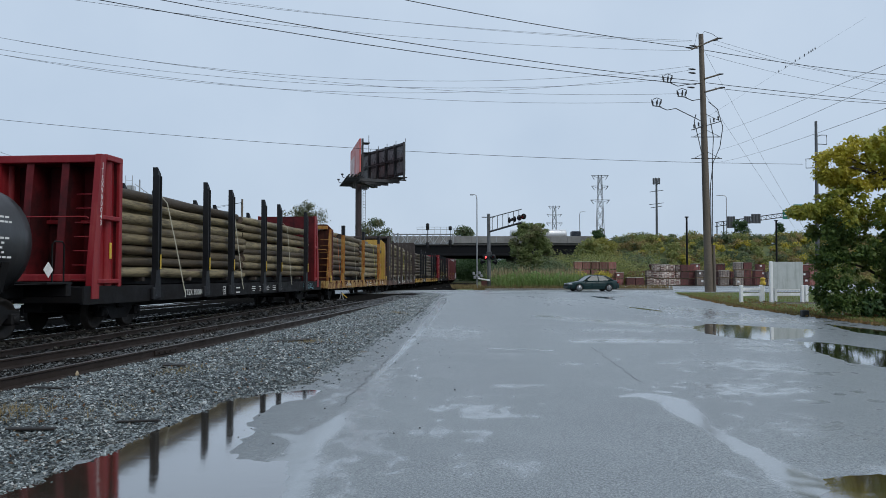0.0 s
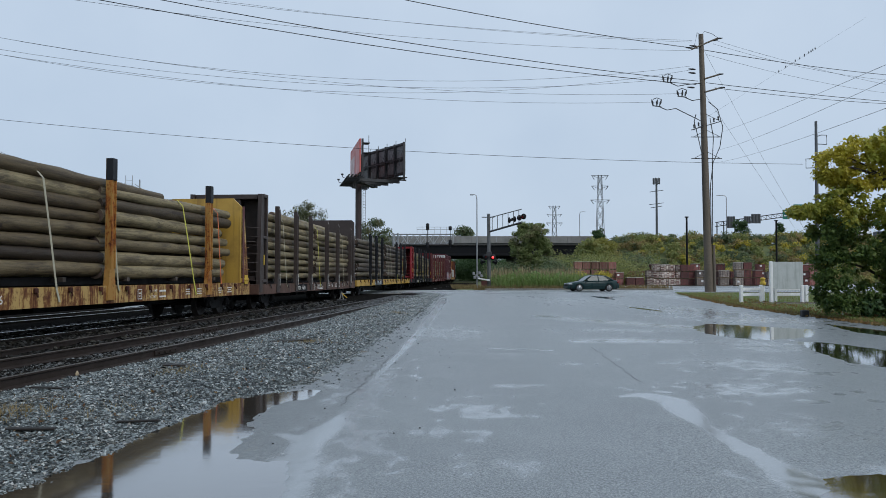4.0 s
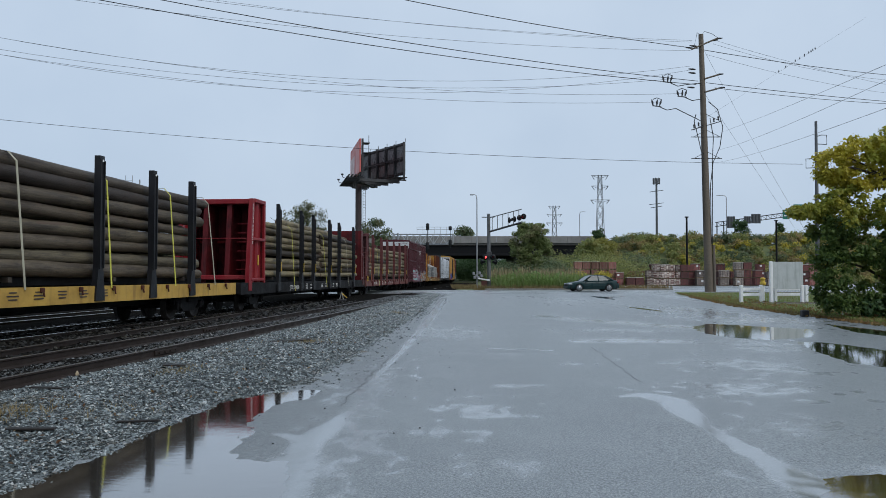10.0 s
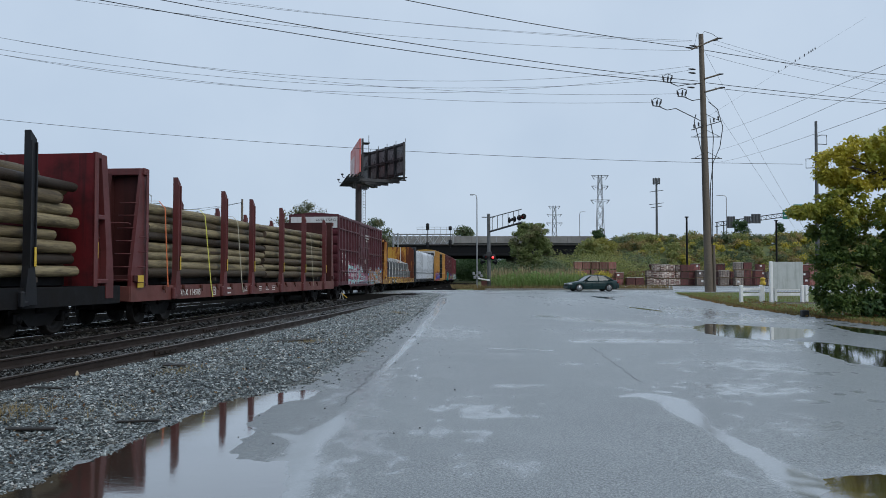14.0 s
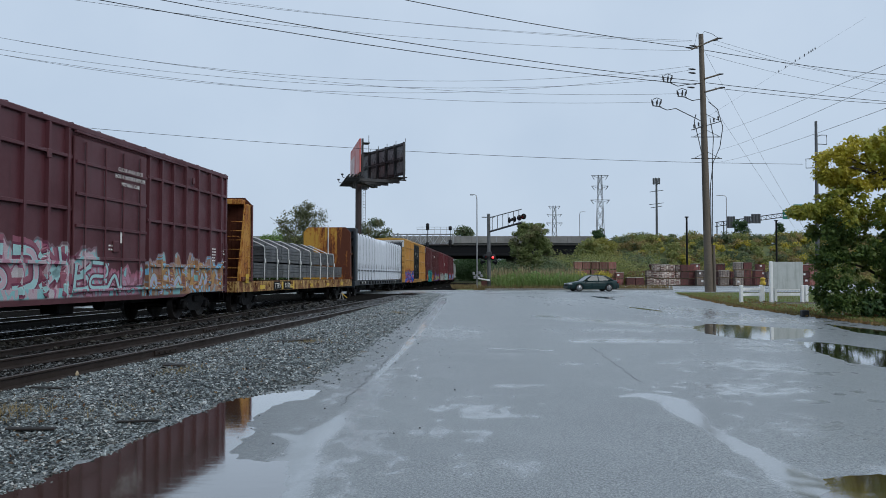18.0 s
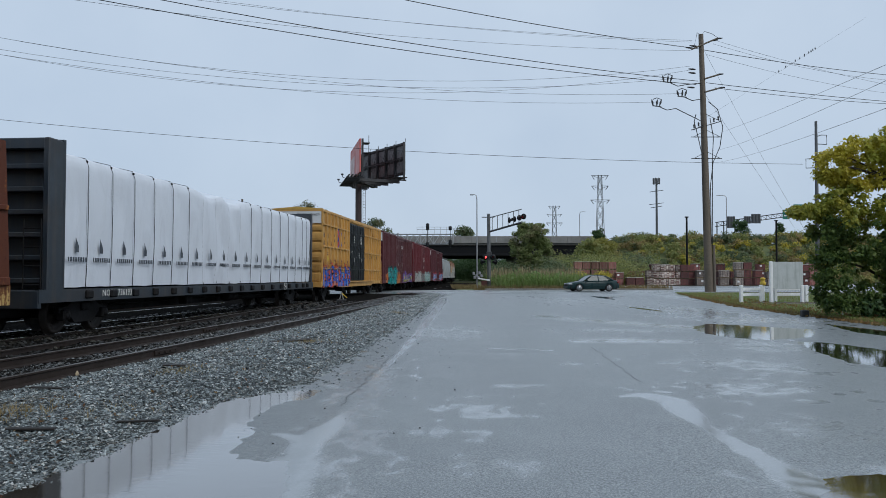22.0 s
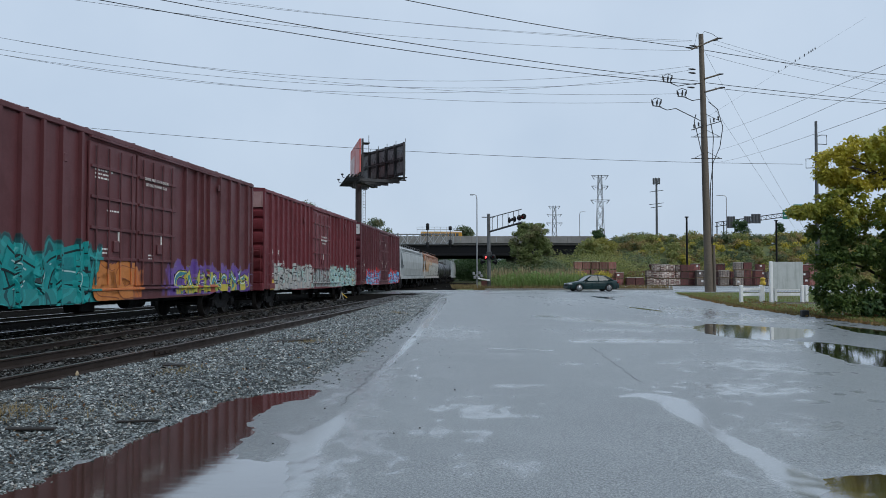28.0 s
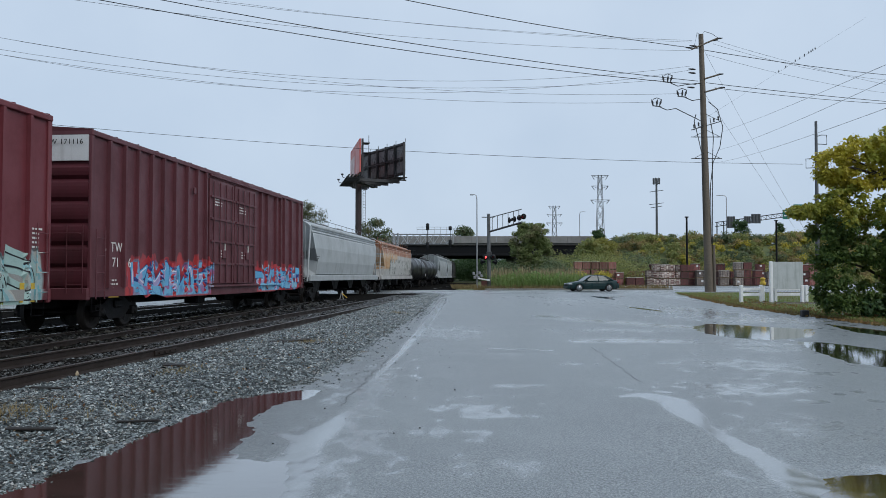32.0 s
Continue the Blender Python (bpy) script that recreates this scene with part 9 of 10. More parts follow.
lattice("pylon", "faint distant lattice pylon", 10.0, 520, 0, 33.0, 1.6, 0.7, ((32.6, 3.4), (29.0, 3.4)))


def cell_mast():
    p = thing("cell_mast", "slender phone mast with antennas at its top", "mast")
    g = Geo()
    g.path([(80.6, 300, 0), (80.6, 300, 38.5)], [0.55, 0.35], 8)
    part("mast", g, GALV_FAR, p)
    for k in range(6):
        a = k * math.pi / 3
        g = Geo()
        g.box(80.6 + 1.2 * math.cos(a), 300 + 1.2 * math.sin(a), 37.4, 0.4, 0.4, 2.4, 0.05)
        part("antenna", g, GALV_FAR, p)
    for z, w in ((33.8, 2.6), (29.0, 2.8), (27.8, 2.2)):
        g = Geo()
        g.tube((80.6 - w, 300, z - 0.5), (80.6 + w, 300, z + 0.2), 0.12, seg=5)
        part("crossarm", g, GALV_FAR, p)


cell_mast()


def steel_pole():
    p = thing("steel_pole", "grey steel transmission pole with looped arms", "utility pole", "utility poles")
    g = Geo()
    g.path([(70.5, 150, 0), (70.6, 150, 30.8)], [0.42, 0.24], 10)
    part("pole", g, GALV_FAR, p)
    for z, s in ((27.9, 1), (23.4, -1)):
        g = Geo()
        g.path([(70.6, 150, z), (70.6 + s * 1.0, 150, z + 0.3), (70.6 + s * 2.0, 150, z + 0.25), (70.6 + s * 2.0, 150, z - 1.5), (70.6, 150, z - 1.4)], 0.09, 6)
        part("arm", g, GALV_FAR, p)


steel_pole()


def lamp_post(x, y, z0, z1, reach, r, label):
    p = thing("street_lamp", label, "street lamp", "street lamps")
    g = Geo()
    g.path([(x, y, z0), (x, y, z1 - 0.5), (x + reach * 0.15, y, z1 - 0.1), (x + reach * 0.5, y, z1), (x + reach, y, z1)], [r, r * 0.7, r * 0.6, r * 0.5, r * 0.5], 8)
    part("pole", g, GALV, p)
    g = Geo()
    g.box(x + reach * 1.05, y, z1 - 0.03, abs(reach) * 0.3 + 0.2, 0.22, 0.12, 0.04)
    part("lamp_head", g, GALV, p)


lamp_post(3.5, 82.0, 0.1, 9.9, -0.5, 0.075, "galvanised lamp post beside the level crossing")
lamp_post(33.5, 195.0, 8.5, 17.3, 1.1, 0.12, "street lamp on the highway overpass")
lamp_post(69.5, 195.0, 8.5, 21.3, -2.0, 0.14, "street lamp on the highway")
for x, y, h in ((34.3, 112, 9.8), (46.9, 112, 9.3)):
    p = thing("light_pole", "black steel yard light pole", "light pole", "yard light poles")
    g = Geo()
    g.path([(x, y, 0.1), (x, y, h)], [0.16, 0.13], 8)
    part("pole", g, STEEL_BLACK, p)
    g = Geo()
    g.box(x, y, h, 0.5, 0.3, 0.16, 0.04)
    part("lamp_head", g, STEEL_BLACK, p)


# ------------------------------------------------------------------ signal bridge and level crossing
def signal_bridge():
    s = thing("signal_bridge", "grey lattice signal bridge with black signal heads", "signal bridge")
    y = 138.0
    SB = surface("aluminium_signal_bridge", (0.42, 0.44, 0.46), 0.5, 0.4, bump=0)
    for yy in (y - 0.6, y + 0.6):
        for z in (7.05, 8.75):
            g = Geo()
            g.tube((-8.4, yy, z), (1.8, yy, z), 0.075, seg=6)
            part("chord", g, SB, s)
        g = Geo()
        for k in range(9):
            x0, x1 = -8.4 + 1.13 * k, -8.4 + 1.13 * (k + 1)
            g.tube((x0, yy, 7.05), (x1, yy, 8.75) if k % 2 else (x0 + 0.05, yy, 8.75), 0.045, seg=5)
            g.tube((x0, yy, 8.75 if k % 2 else 7.05), (x1, yy, 7.05 if k % 2 else 8.75), 0.045, seg=5)
        g.tube((1.75, yy, 7.05), (1.75, yy, 8.75), 0.06, seg=5)
        part("bracing", g, SB, s)
    for x in (-8.6, -7.8):
        g = Geo()
        g.tube((x, y, 0), (x, y, 9.0), 0.16, seg=8)
        part("mast", g, SB, s)
    g = Geo()
    for z in (9.6, 10.0):
        g.tube((-4.5, y, z), (1.6, y, z), 0.03, seg=5)
    for k in range(7):
        g.tube((-4.5 + k * 1.016, y, 8.75), (-4.5 + k * 1.016, y, 10.0), 0.03, seg=5)
    part("walkway_rail", g, SB, s)
    for x, zs in ((-2.65, (10.0, 6.75)), (1.25, (9.75, 7.2))):
        g = Geo()
        g.tube((x, y - 0.7, 6.4), (x, y - 0.7, 10.1), 0.06, seg=6)
        part("signal_mast", g, DARK_METAL, s)
        for z in zs:
            g = Geo()
            big = not (x > 0 and z > 9)
            h = 0.62 if big else 0.36
            g.lathe([(z - h, 0.05), (z - h * 0.85, 0.29), (z + h * 0.85, 0.29), (z + h, 0.05)], 14, "z", (x, y - 0.8, 0))
            g.v = [(p[0], y - 0.8 + (p[1] - y + 0.8) * 0.35, p[2]) for p in g.v]
            hd = part("signal_head", g, STAKE_BLACK, s)
            for dz in ((-0.4, 0, 0.4) if big else (0,)):
                q = Geo()
                q.lathe([(y - 0.96, 0.09), (y - 1.2, 0.10)], 10, "y", (x, 0, z + dz))
                part("hood", q, STAKE_BLACK, hd)
    return s


sb = signal_bridge()
q = Geo()
q.lathe([(138 - 1.00, 0.085), (138 - 0.97, 0.085)], 10, "y", (1.25, 0, 9.75))
part("red_lens", q, glowing("dim_red_signal", (0.55, 0.02, 0.05), 0.6), sb, "lit red lens")

FLASHERS = []
RED_GLOW = glowing("lit_red_lens", (1.0, 0.02, 0.02), 9.0)
RED_DULL = surface("unlit_red_lens", (0.10, 0.012, 0.012), 0.3, bump=0)


def flasher(parent, x, y, z, phase, turn=0.0):
    """A crossing lamp: black disc and hood, with a lens that turns its lit or unlit face to the road."""
    g = Geo()
    g.lathe([(0.06, 0.02), (0.05, 0.29), (0.02, 0.30), (0.0, 0.29), (0.0, 0.02)], 18, "y")
    g.lathe([(-0.02, 0.12), (-0.30, 0.13), (-0.30, 0.125), (-0.02, 0.11)], 14, "y")
    ob = part("flasher", g, STAKE_BLACK, parent, "", pose(x, y, z, 0, 0, turn))
    q = Geo()
    q.lathe([(-0.012, 0.01), (-0.012, 0.105), (0.0, 0.105)], 16, "y")
    q.lathe([(0.0, 0.105), (0.012, 0.105), (0.012, 0.01)], 16, "y")
    me = q.mesh("lens", [RED_GLOW, RED_DULL])
    for p in me.polygons:
        p.material_index = 0 if p.center.y < 0 else 1
    ln = part("lens", me, None, ob, "red lens", pose(0, -0.10, 0))
    FLASHERS.append((ln, phase))


def crossing_mast():
    s = thing("crossing_signal", "cantilever level crossing signal with flashing red lamps", "crossing signal", "level crossing signals")
    g = Geo()
    g.path([(4.75, 82, 0), (4.70, 82, 7.9)], [0.20, 0.17], 10)
    part("mast", g, MAST_STEEL, s)
    g = Geo()
    g.tube((4.0, 82, 7.55), (5.3, 82, 7.55), 0.05, seg=6)
    part("crossbar", g, MAST_STEEL, s)
    for z0, z1, nm in ((6.05, 6.9, "arm"), (7.5, 8.25, "upper_rail")):
        g = Geo()
        g.tube((4.8, 81.9, z0), (7.95, 80.5, z1), 0.10 if nm == "arm" else 0.05, seg=8)
        part(nm, g, MAST_STEEL if nm != "arm" else DARK_METAL, s)
    g = Geo()
    for k in range(6):
        t = (k + 0.5) / 6
        g.tube((4.8 + 3.15 * t, 81.9 - 1.4 * t, 6.05 + 0.85 * t), (4.8 + 3.15 * t, 81.9 - 1.4 * t, 7.5 + 0.75 * t), 0.035, seg=5)
    part("arm_posts", g, MAST_STEEL, s)
    for i, (x, dy) in enumerate(((6.75, 0), (7.25, 0.2), (7.75, -0.1), (8.15, -0.2))):
        flasher(s, x, 80.7 + dy, 7.15 + 0.12 * i, None, (60, -60, 30, -30)[i])
    for x, ph in ((4.38, 0), (5.12, 1)):
        flasher(s, x, 81.7, 3.42, ph)
    for x, ph, tn in ((4.05, None, 55), (5.4, None, -55)):
        flasher(s, x, 82.2, 2.95, ph, tn)
    g = Geo()
    g.tube((4.3, 81.85, 3.42), (5.2, 81.85, 3.42), 0.04, seg=6)
    g.box(4.75, 81.85, 3.75, 0.5, 0.3, 0.5, 0.04)
    part("lamp_bracket", g, DARK_METAL, s)
    g = Geo()
    g.box(4.75, 82, 0.25, 0.7, 0.7, 0.35, 0.03)
    part("footing", g, CONCRETE, s)


crossing_mast()


def crossing_gate():
    s = thing("crossing_gate", "raised crossing gate machine with counterweights", "crossing gate", "level crossing signals")
    g = Geo()
    g.tube((3.5, 82.2, 0.1), (3.5, 82.2, 2.2), 0.06, seg=8)
    part("mast", g, GALV, s)
    for i, (x, z) in enumerate(((3.15, 1.75), (3.45, 1.55), (3.75, 1.8), (3.95, 1.5), (3.25, 1.35), (3.65, 1.3))):
        g = Geo()
        g.box(x, 81.9, z, 0.24, 0.2, 0.30, 0.04)
        part("junction_box", g, GALV, s)
    g = Geo()
    g.box(4.2, 81.5, 1.15, 1.2, 0.08, 0.14, 0.01, Matrix.Rotation(radians(10), 3, "Y"))
    part("gate_arm", g, WHITE_WOOD, s)
    g = Geo()
    g.box(4.3, 82.4, 0.55, 0.7, 0.6, 0.9, 0.04)
    part("machine_case", g, RED_BROWN, s)


crossing_gate()


def switch_stand():
    s = thing("switch_stand", "small yellow and white switch stand beside the track", "switch stand")
    x, y, th = line_point(38.0, 1.0)
    g = Geo()
    g.box(x, y, 0.16, 0.5, 0.35, 0.10, 0.02)
    part("base", g, DARK_METAL, s)
    g = Geo()
    g.path([(x - 0.10, y, 0.2), (x - 0.04, y, 0.45), (x, y, 0.62)], 0.026, 6)
    g.path([(x + 0.10, y, 0.2), (x + 0.04, y, 0.45), (x, y, 0.62)], 0.026, 6)
    part("stand", g, surface("chipped_grey_white_paint", (0.30, 0.30, 0.28), 0.6), s)
    g = Geo()
    g.path([(x, y, 0.55), (x + 0.3, y, 0.28)], 0.025, 6)
    part("lever", g, YELLOW_MARK, s)


switch_stand()


# ------------------------------------------------------------------ highway sign gantry
def sign_gantry():
    s = thing("sign_gantry", "highway sign gantry with green signs and sign backs", "sign gantry")
    def zz(x):
        return 14.1 + (x - 64) * 0.14
    g = Geo()
    for dz in (0.0, -0.95):
        for yy in (186, 187):
            g.tube((64, yy, 14.1 + dz), (92, yy, 18.0 + dz), 0.09, seg=5)
    for k in range(24):
        x = 64 + k * 1.17
        g.tube((x, 186, zz(x)), (x + 1.17, 186, zz(x + 1.17) - 0.95), 0.05, seg=4)
        g.tube((x, 186, zz(x) - 0.95), (x, 186, zz(x)), 0.05, seg=4)
    part("truss", g, DARK_METAL, s)
    for x in (64.2, 65.8):
        g = Geo()
        g.tube((x, 186.5, 8), (x, 186.5, zz(x)), 0.13, seg=6)
        part("leg", g, DARK_METAL, s)
    for x, w, h in ((67.2, 1.9, 2.7), (71.0, 1.6, 1.7), (73.0, 2.2, 2.2)):
        g = Geo()
        g.box(x, 185.6, zz(x) - 0.45, w, 0.12, h, 0.03)
        b = part("sign_back", g, GALV_FAR, s)
        for k in range(3):
            g = Geo()
            g.box(x - w / 3 + w / 3 * k, 185.48, zz(x) - 0.45, 0.14, 0.12, h)
            part("stiffener", g, DARK_METAL, b)
    green = surface("highway_sign_green", (0.012, 0.16, 0.11), 0.5, bump=0)
    for x, z, w, h in ((80.0, 15.9, 1.6, 2.2), (83.0, 17.2, 2.5, 2.1)):
        g = Geo()
        g.box(x, 185.5, z, w, 0.12, h, 0.03)
        b = part("green_sign", g, green, s)
        for k in range(2):
            g = Geo()
            g.box(x, 185.42, z + 0.6 - 0.9 * k, w * 0.6, 0.02, 0.28)
            part("sign_bar", g, WHITE_PAINT, b)


sign_gantry()


# ------------------------------------------------------------------ billboard
def billboard():
    """Two boards in a V that opens towards the road, on one column."""
    b = thing("billboard", "two-sided billboard with a dark steel back on one tall column", "billboard")
    BX, BY, Z0, Z1 = -10.75, 101.2, 14.0, 18.05
    g = Geo()
    g.tube((BX, BY, 0), (BX, BY, 13.4), 0.40, seg=16)
    part("column", g, surface("brown_painted_column", (0.055, 0.038, 0.036), 0.55, 0.2), b)
    g = Geo()
    for s in (-1, 1):
        g.tube((BX + 0.75 + s * 0.15, BY - 0.4, 1), (BX + 0.75 + s * 0.15, BY - 0.4, 13.4), 0.03, seg=5)
    for k in range(34):
        g.tube((BX + 0.6, BY - 0.4, 1.2 + k * 0.36), (BX + 0.9, BY - 0.4, 1.2 + k * 0.36), 0.02, seg=4)
    part("ladder", g, DARK_METAL, b)
    BACK = surface("dark_billboard_back", (0.030, 0.034, 0.038), 0.6, 0.2, (0.060, 0.064, 0.066), 0.6, 1.0)
    INSET = surface("grey_billboard_inset", (0.15, 0.158, 0.165), 0.6, 0.0, (0.045, 0.048, 0.050), 0.7, 2.0, bump=0.1)
    mid_z, hgt = (Z0 + Z1) / 2, Z1 - Z0

    def axes(p, q):
        d = (q - p).normalized()
        return d, Vector((-d.y, d.x, 0)), Matrix.Rotation(math.atan2(d.y, d.x), 3, "Z"), (q - p).length
    # the board that shows its back
    A, B = Vector((-11.0, 108.0, 0)), Vector((-4.66, 98.0, 0))
    d, nrm, rot, L = axes(A, B)
    n = 5
    for k in range(n):
        p = A + d * (L * (k + 0.5) / n)
        g = Geo()
        g.box(p.x, p.y, mid_z, L / n - 0.06, 0.10, hgt, 0.02, rot)
        pn = part("back_panel", g, BACK, b)
        for dz in (-1.0, 0.9):
            q = Geo()
            q.box(p.x - nrm.x * 0.08, p.y - nrm.y * 0.08, mid_z + dz, L / n - 0.75, 0.05, 1.35, 0.02, rot)
            part("inset", q, INSET, pn)
    for k in range(n + 1):
        p = A + d * (L * k / n)
        q = Geo()
        q.box(p.x - nrm.x * 0.20, p.y - nrm.y * 0.20, mid_z - 0.3, 0.20, 0.26, hgt + 0.6, 0.02, rot)
        part("upright", q, DARK_METAL, b)
        q = Geo()
        q.tube((p.x - nrm.x * 0.3, p.y - nrm.y * 0.3, Z1 - 0.9), (p.x - nrm.x * 1.5, p.y - nrm.y * 1.5, Z0 - 0.3), 0.035, seg=5)
        part("brace", q, DARK_METAL, b)
        q = Geo()
        q.tube((p.x, p.y, Z1), (p.x, p.y, Z1 + 0.45), 0.04, seg=5)
        part("lifting_lug", q, DARK_METAL, b)
    m = (A + B) / 2
    for z in (Z0 + 0.15, mid_z, Z1 - 0.25):
        g = Geo()
        g.box(m.x - nrm.x * 0.26, m.y - nrm.y * 0.26, z, L + 0.2, 0.14, 0.14, 0.02, rot)
        part("stringer", g, DARK_METAL, b)
    # the board that shows its red poster at a grazing angle
    C, D = Vector((-9.95, 95.4, 0)), Vector((-12.26, 106.0, 0))
    e, nrm2, rot2, L2 = axes(C, D)
    m2 = (C + D) / 2
    g = Geo()
    g.box(m2.x, m2.y, mid_z, L2, 0.2, hgt, 0.03, rot2)
    part("poster_board", g, surface("red_poster_face", (0.55, 0.12, 0.10), 0.5, 0.0, (0.45, 0.07, 0.06), 0.4, 0.4, bump=0), b, "red printed poster face")
    g = Geo()
    pm = C + e * (L2 * 0.72)
    g.box(pm.x + nrm2.x * 0.11, pm.y + nrm2.y * 0.11, mid_z - 0.5, L2 * 0.42, 0.02, 2.4, 0, rot2)
    part("poster_panel", g, surface("pale_poster_panel", (0.55, 0.36, 0.36), 0.5, bump=0), b)
    for k in range(4):
        p = C + e * (0.3 + (L2 - 0.6) * k / 3) - nrm2 * 0.3
        g = Geo()
        g.box(p.x, p.y, mid_z - 0.2, 0.2, 0.25, hgt + 0.5, 0.02, rot2)
        part("upright", g, DARK_METAL, b)
    for z in (Z1 - 0.5, Z1 - 1.7):
        p = C + e * 0.6 - nrm2 * 0.75
        g = Geo()
        g.box(p.x, p.y, z, 1.2, 0.8, 0.10, 0.02, rot2)
        g.tube((p.x + 0.35, p.y, z), (p.x + 0.35, p.y, z + 1.0), 0.04, seg=5)
        part("service_step", g, DARK_METAL, b)
    # catwalks below both boards, frames between them
    for p, q2, side in ((C, D, nrm2), (A, B, -nrm)):
        dd, _, r3, ln = axes(p, q2)
        c = (p + q2) / 2
        for off in (0.15, 0.55, 0.95, 1.35):
            g = Geo()
            g.box(c.x + side.x * off, c.y + side.y * off, Z0 - 0.42, ln + 1.2, 0.20, 0.12, 0.02, r3)
            part("catwalk_plank", g, DARK_METAL, b)
        for k in range(7):
            w = p + dd * (ln * (k + 0.5) / 7) + side * 0.5
            g = Geo()
            g.box(w.x, w.y, Z0 - 0.58, 0.16, 2.2, 0.18, 0.02, r3)
            part("bracket", g, DARK_METAL, b)
    for k in range(4):
        u = (k + 0.5) / 4
        p, q2 = C + e * (L2 * u), B - d * (L * u)
        g = Geo()
        g.box((p.x + q2.x) / 2, (p.y + q2.y) / 2, Z0 - 0.75, (q2 - p).length, 0.25, 0.4, 0.03, axes(p, q2)[2])
        part("cross_beam", g, DARK_METAL, b)
    g = Geo()
    p, q2 = Vector((BX, BY - 5.0, 0)), Vector((BX + 2.0, BY + 5.5, 0))
    g.box(p.x / 2 + q2.x / 2, p.y / 2 + q2.y / 2, 13.3, (q2 - p).length * 0.6, 0.5, 0.5, 0.05, axes(p, q2)[2])
    part("torsion_beam", g, DARK_METAL, b)
    for k in (0.25, 0.75):
        p = C + e * (L2 * k) + nrm2 * 1.5
        g = Geo()
        g.path([(p.x, p.y, Z0 - 0.45), (p.x + nrm2.x * 0.35, p.y + nrm2.y * 0.35, Z0 - 0.35), (p.x + nrm2.x * 0.4, p.y + nrm2.y * 0.4, Z0 - 0.05)], 0.04, 5)
        g.box(p.x + nrm2.x * 0.4, p.y + nrm2.y * 0.4, Z0, 0.3, 0.25, 0.18, 0.03)
        part("floodlight", g, DARK_METAL, b)


billboard()


# ------------------------------------------------------------------ far side of the tracks
def far_pole(x, y, h, label):
    p = thing("utility_pole", label, "utility pole", "utility poles")
    g = Geo()
    g.path([(x, y, 0), (x, y, h)], [0.17, 0.13], 8)
    part("pole", g, POLE_UTIL, p)
    g = Geo()
    g.tube((x, y - 0.1, h - 0.7), (x, y - 0.32, h - 0.45), 0.06, seg=6)
    part("insulator", g, DARK_METAL, p)


far_pole(-24.0, 95.0, 10.7, "wooden utility pole behind the far tracks")
cable((-24.0, 95, 10.3), (-40, 100, 9.9), 0.5, 0.02, 0.6)
cable((-24.0, 95, 10.3), (-42, 95, 8.0), 0.5, 0.02, 0.3)
lamp_post(-39.5, 108.0, 0.1, 11.4, 0.8, 0.08, "thin lamp post behind the far tracks")


def steel_tower():
    t = thing("steel_tower", "pale steel signal tower with a tilted platform behind the railway", "tower")
    x, y = -59.0, 150.0
    pale = surface("pale_tower_steel", (0.42, 0.43, 0.43), 0.55, 0.2, (0.25, 0.25, 0.25), 0.5, 1.0)
    g = Geo()
    g.box(x, y, 9.3, 1.15, 1.15, 18.6, 0.08)
    for k in range(8):
        g.box(x, y, 2.2 + 2.1 * k, 1.25, 1.25, 0.16, 0.03)
    part("shaft", g, pale, t)
    g = Geo()
    g.tube((x - 1.15, y - 0.4, 0.5), (x - 1.15, y - 0.4, 18.0), 0.20, seg=8)
    g.box(x - 1.2, y - 0.4, 17.9, 0.6, 0.5, 1.2, 0.05)
    part("pipe", g, pale, t)
    g = Geo()
    for sx in (-0.62, 0.62):
        g.tube((x + sx, y - 0.75, 0.3), (x + sx, y - 0.75, 20.4), 0.06, seg=5)
    for k in range(28):
        g.tube((x - 0.62, y - 0.75, 0.6 + 0.7 * k), (x + 0.62, y - 0.75, 0.6 + 0.7 * k), 0.03, seg=4)
    part("ladder", g, GALV, t)
    # platform sloping away to the side, with a handrail
    g = Geo()
    tilt = Matrix.Rotation(0.50, 3, "Y")
    g.box(x + 2.6, y - 0.3, 13.8, 3.6, 1.5, 0.30, 0.04, tilt)
    g.box(x + 1.5, y - 0.3, 15.3, 2.2, 1.3, 1.2, 0.05)
    part("platform", g, pale, t)
    g = Geo()
    for k in range(5):
        px = x + 1.3 + 0.75 * k
        pz = 14.7 - 0.42 * k
        g.tube((px, y - 1.0, pz), (px, y - 1.0, pz + 3.6), 0.06, seg=5)
    g.tube((x + 1.2, y - 1.0, 18.8), (x + 4.4, y - 1.0, 16.5), 0.07, seg=5)
    g.tube((x + 1.2, y - 1.0, 17.0), (x + 4.4, y - 1.0, 15.0), 0.05, seg=5)
    g.tube((x + 2.1, y - 1.0, 14.6), (x + 2.1, y - 1.0, 19.6), 0.14, seg=6)
    part("railing", g, GALV, t)
    for px, pz in ((x - 2.9, 14.3), (x + 5.0, 14.6)):
        g = Geo()
        g.lathe([(-1.0, 0.05), (-0.6, 0.34), (0.3, 0.30), (0.9, 0.05)], 10, "x", (px, y - 0.5, pz))
        g.tube((px, y - 0.5, pz), (x + (0.8 if px > x else -0.8), y - 0.4, pz + 0.9), 0.07, seg=5)
        part("floodlight", g, DARK_METAL if px > x else GALV, t)
    g = Geo()
    g.tube((x + 5.4, y - 1, 0), (x + 5.4, y - 1, 10.2), 0.28, seg=8)
    g.tube((x + 5.4, y - 1, 10.2), (x + 5.4, y - 1, 12.4), 0.40, seg=8)
    part("vent_pipe", g, GALV, t)


steel_tower()
cable((-60, 150, 19.0), (-85, 140, 26.0), 1.0, 0.03, 0.4)


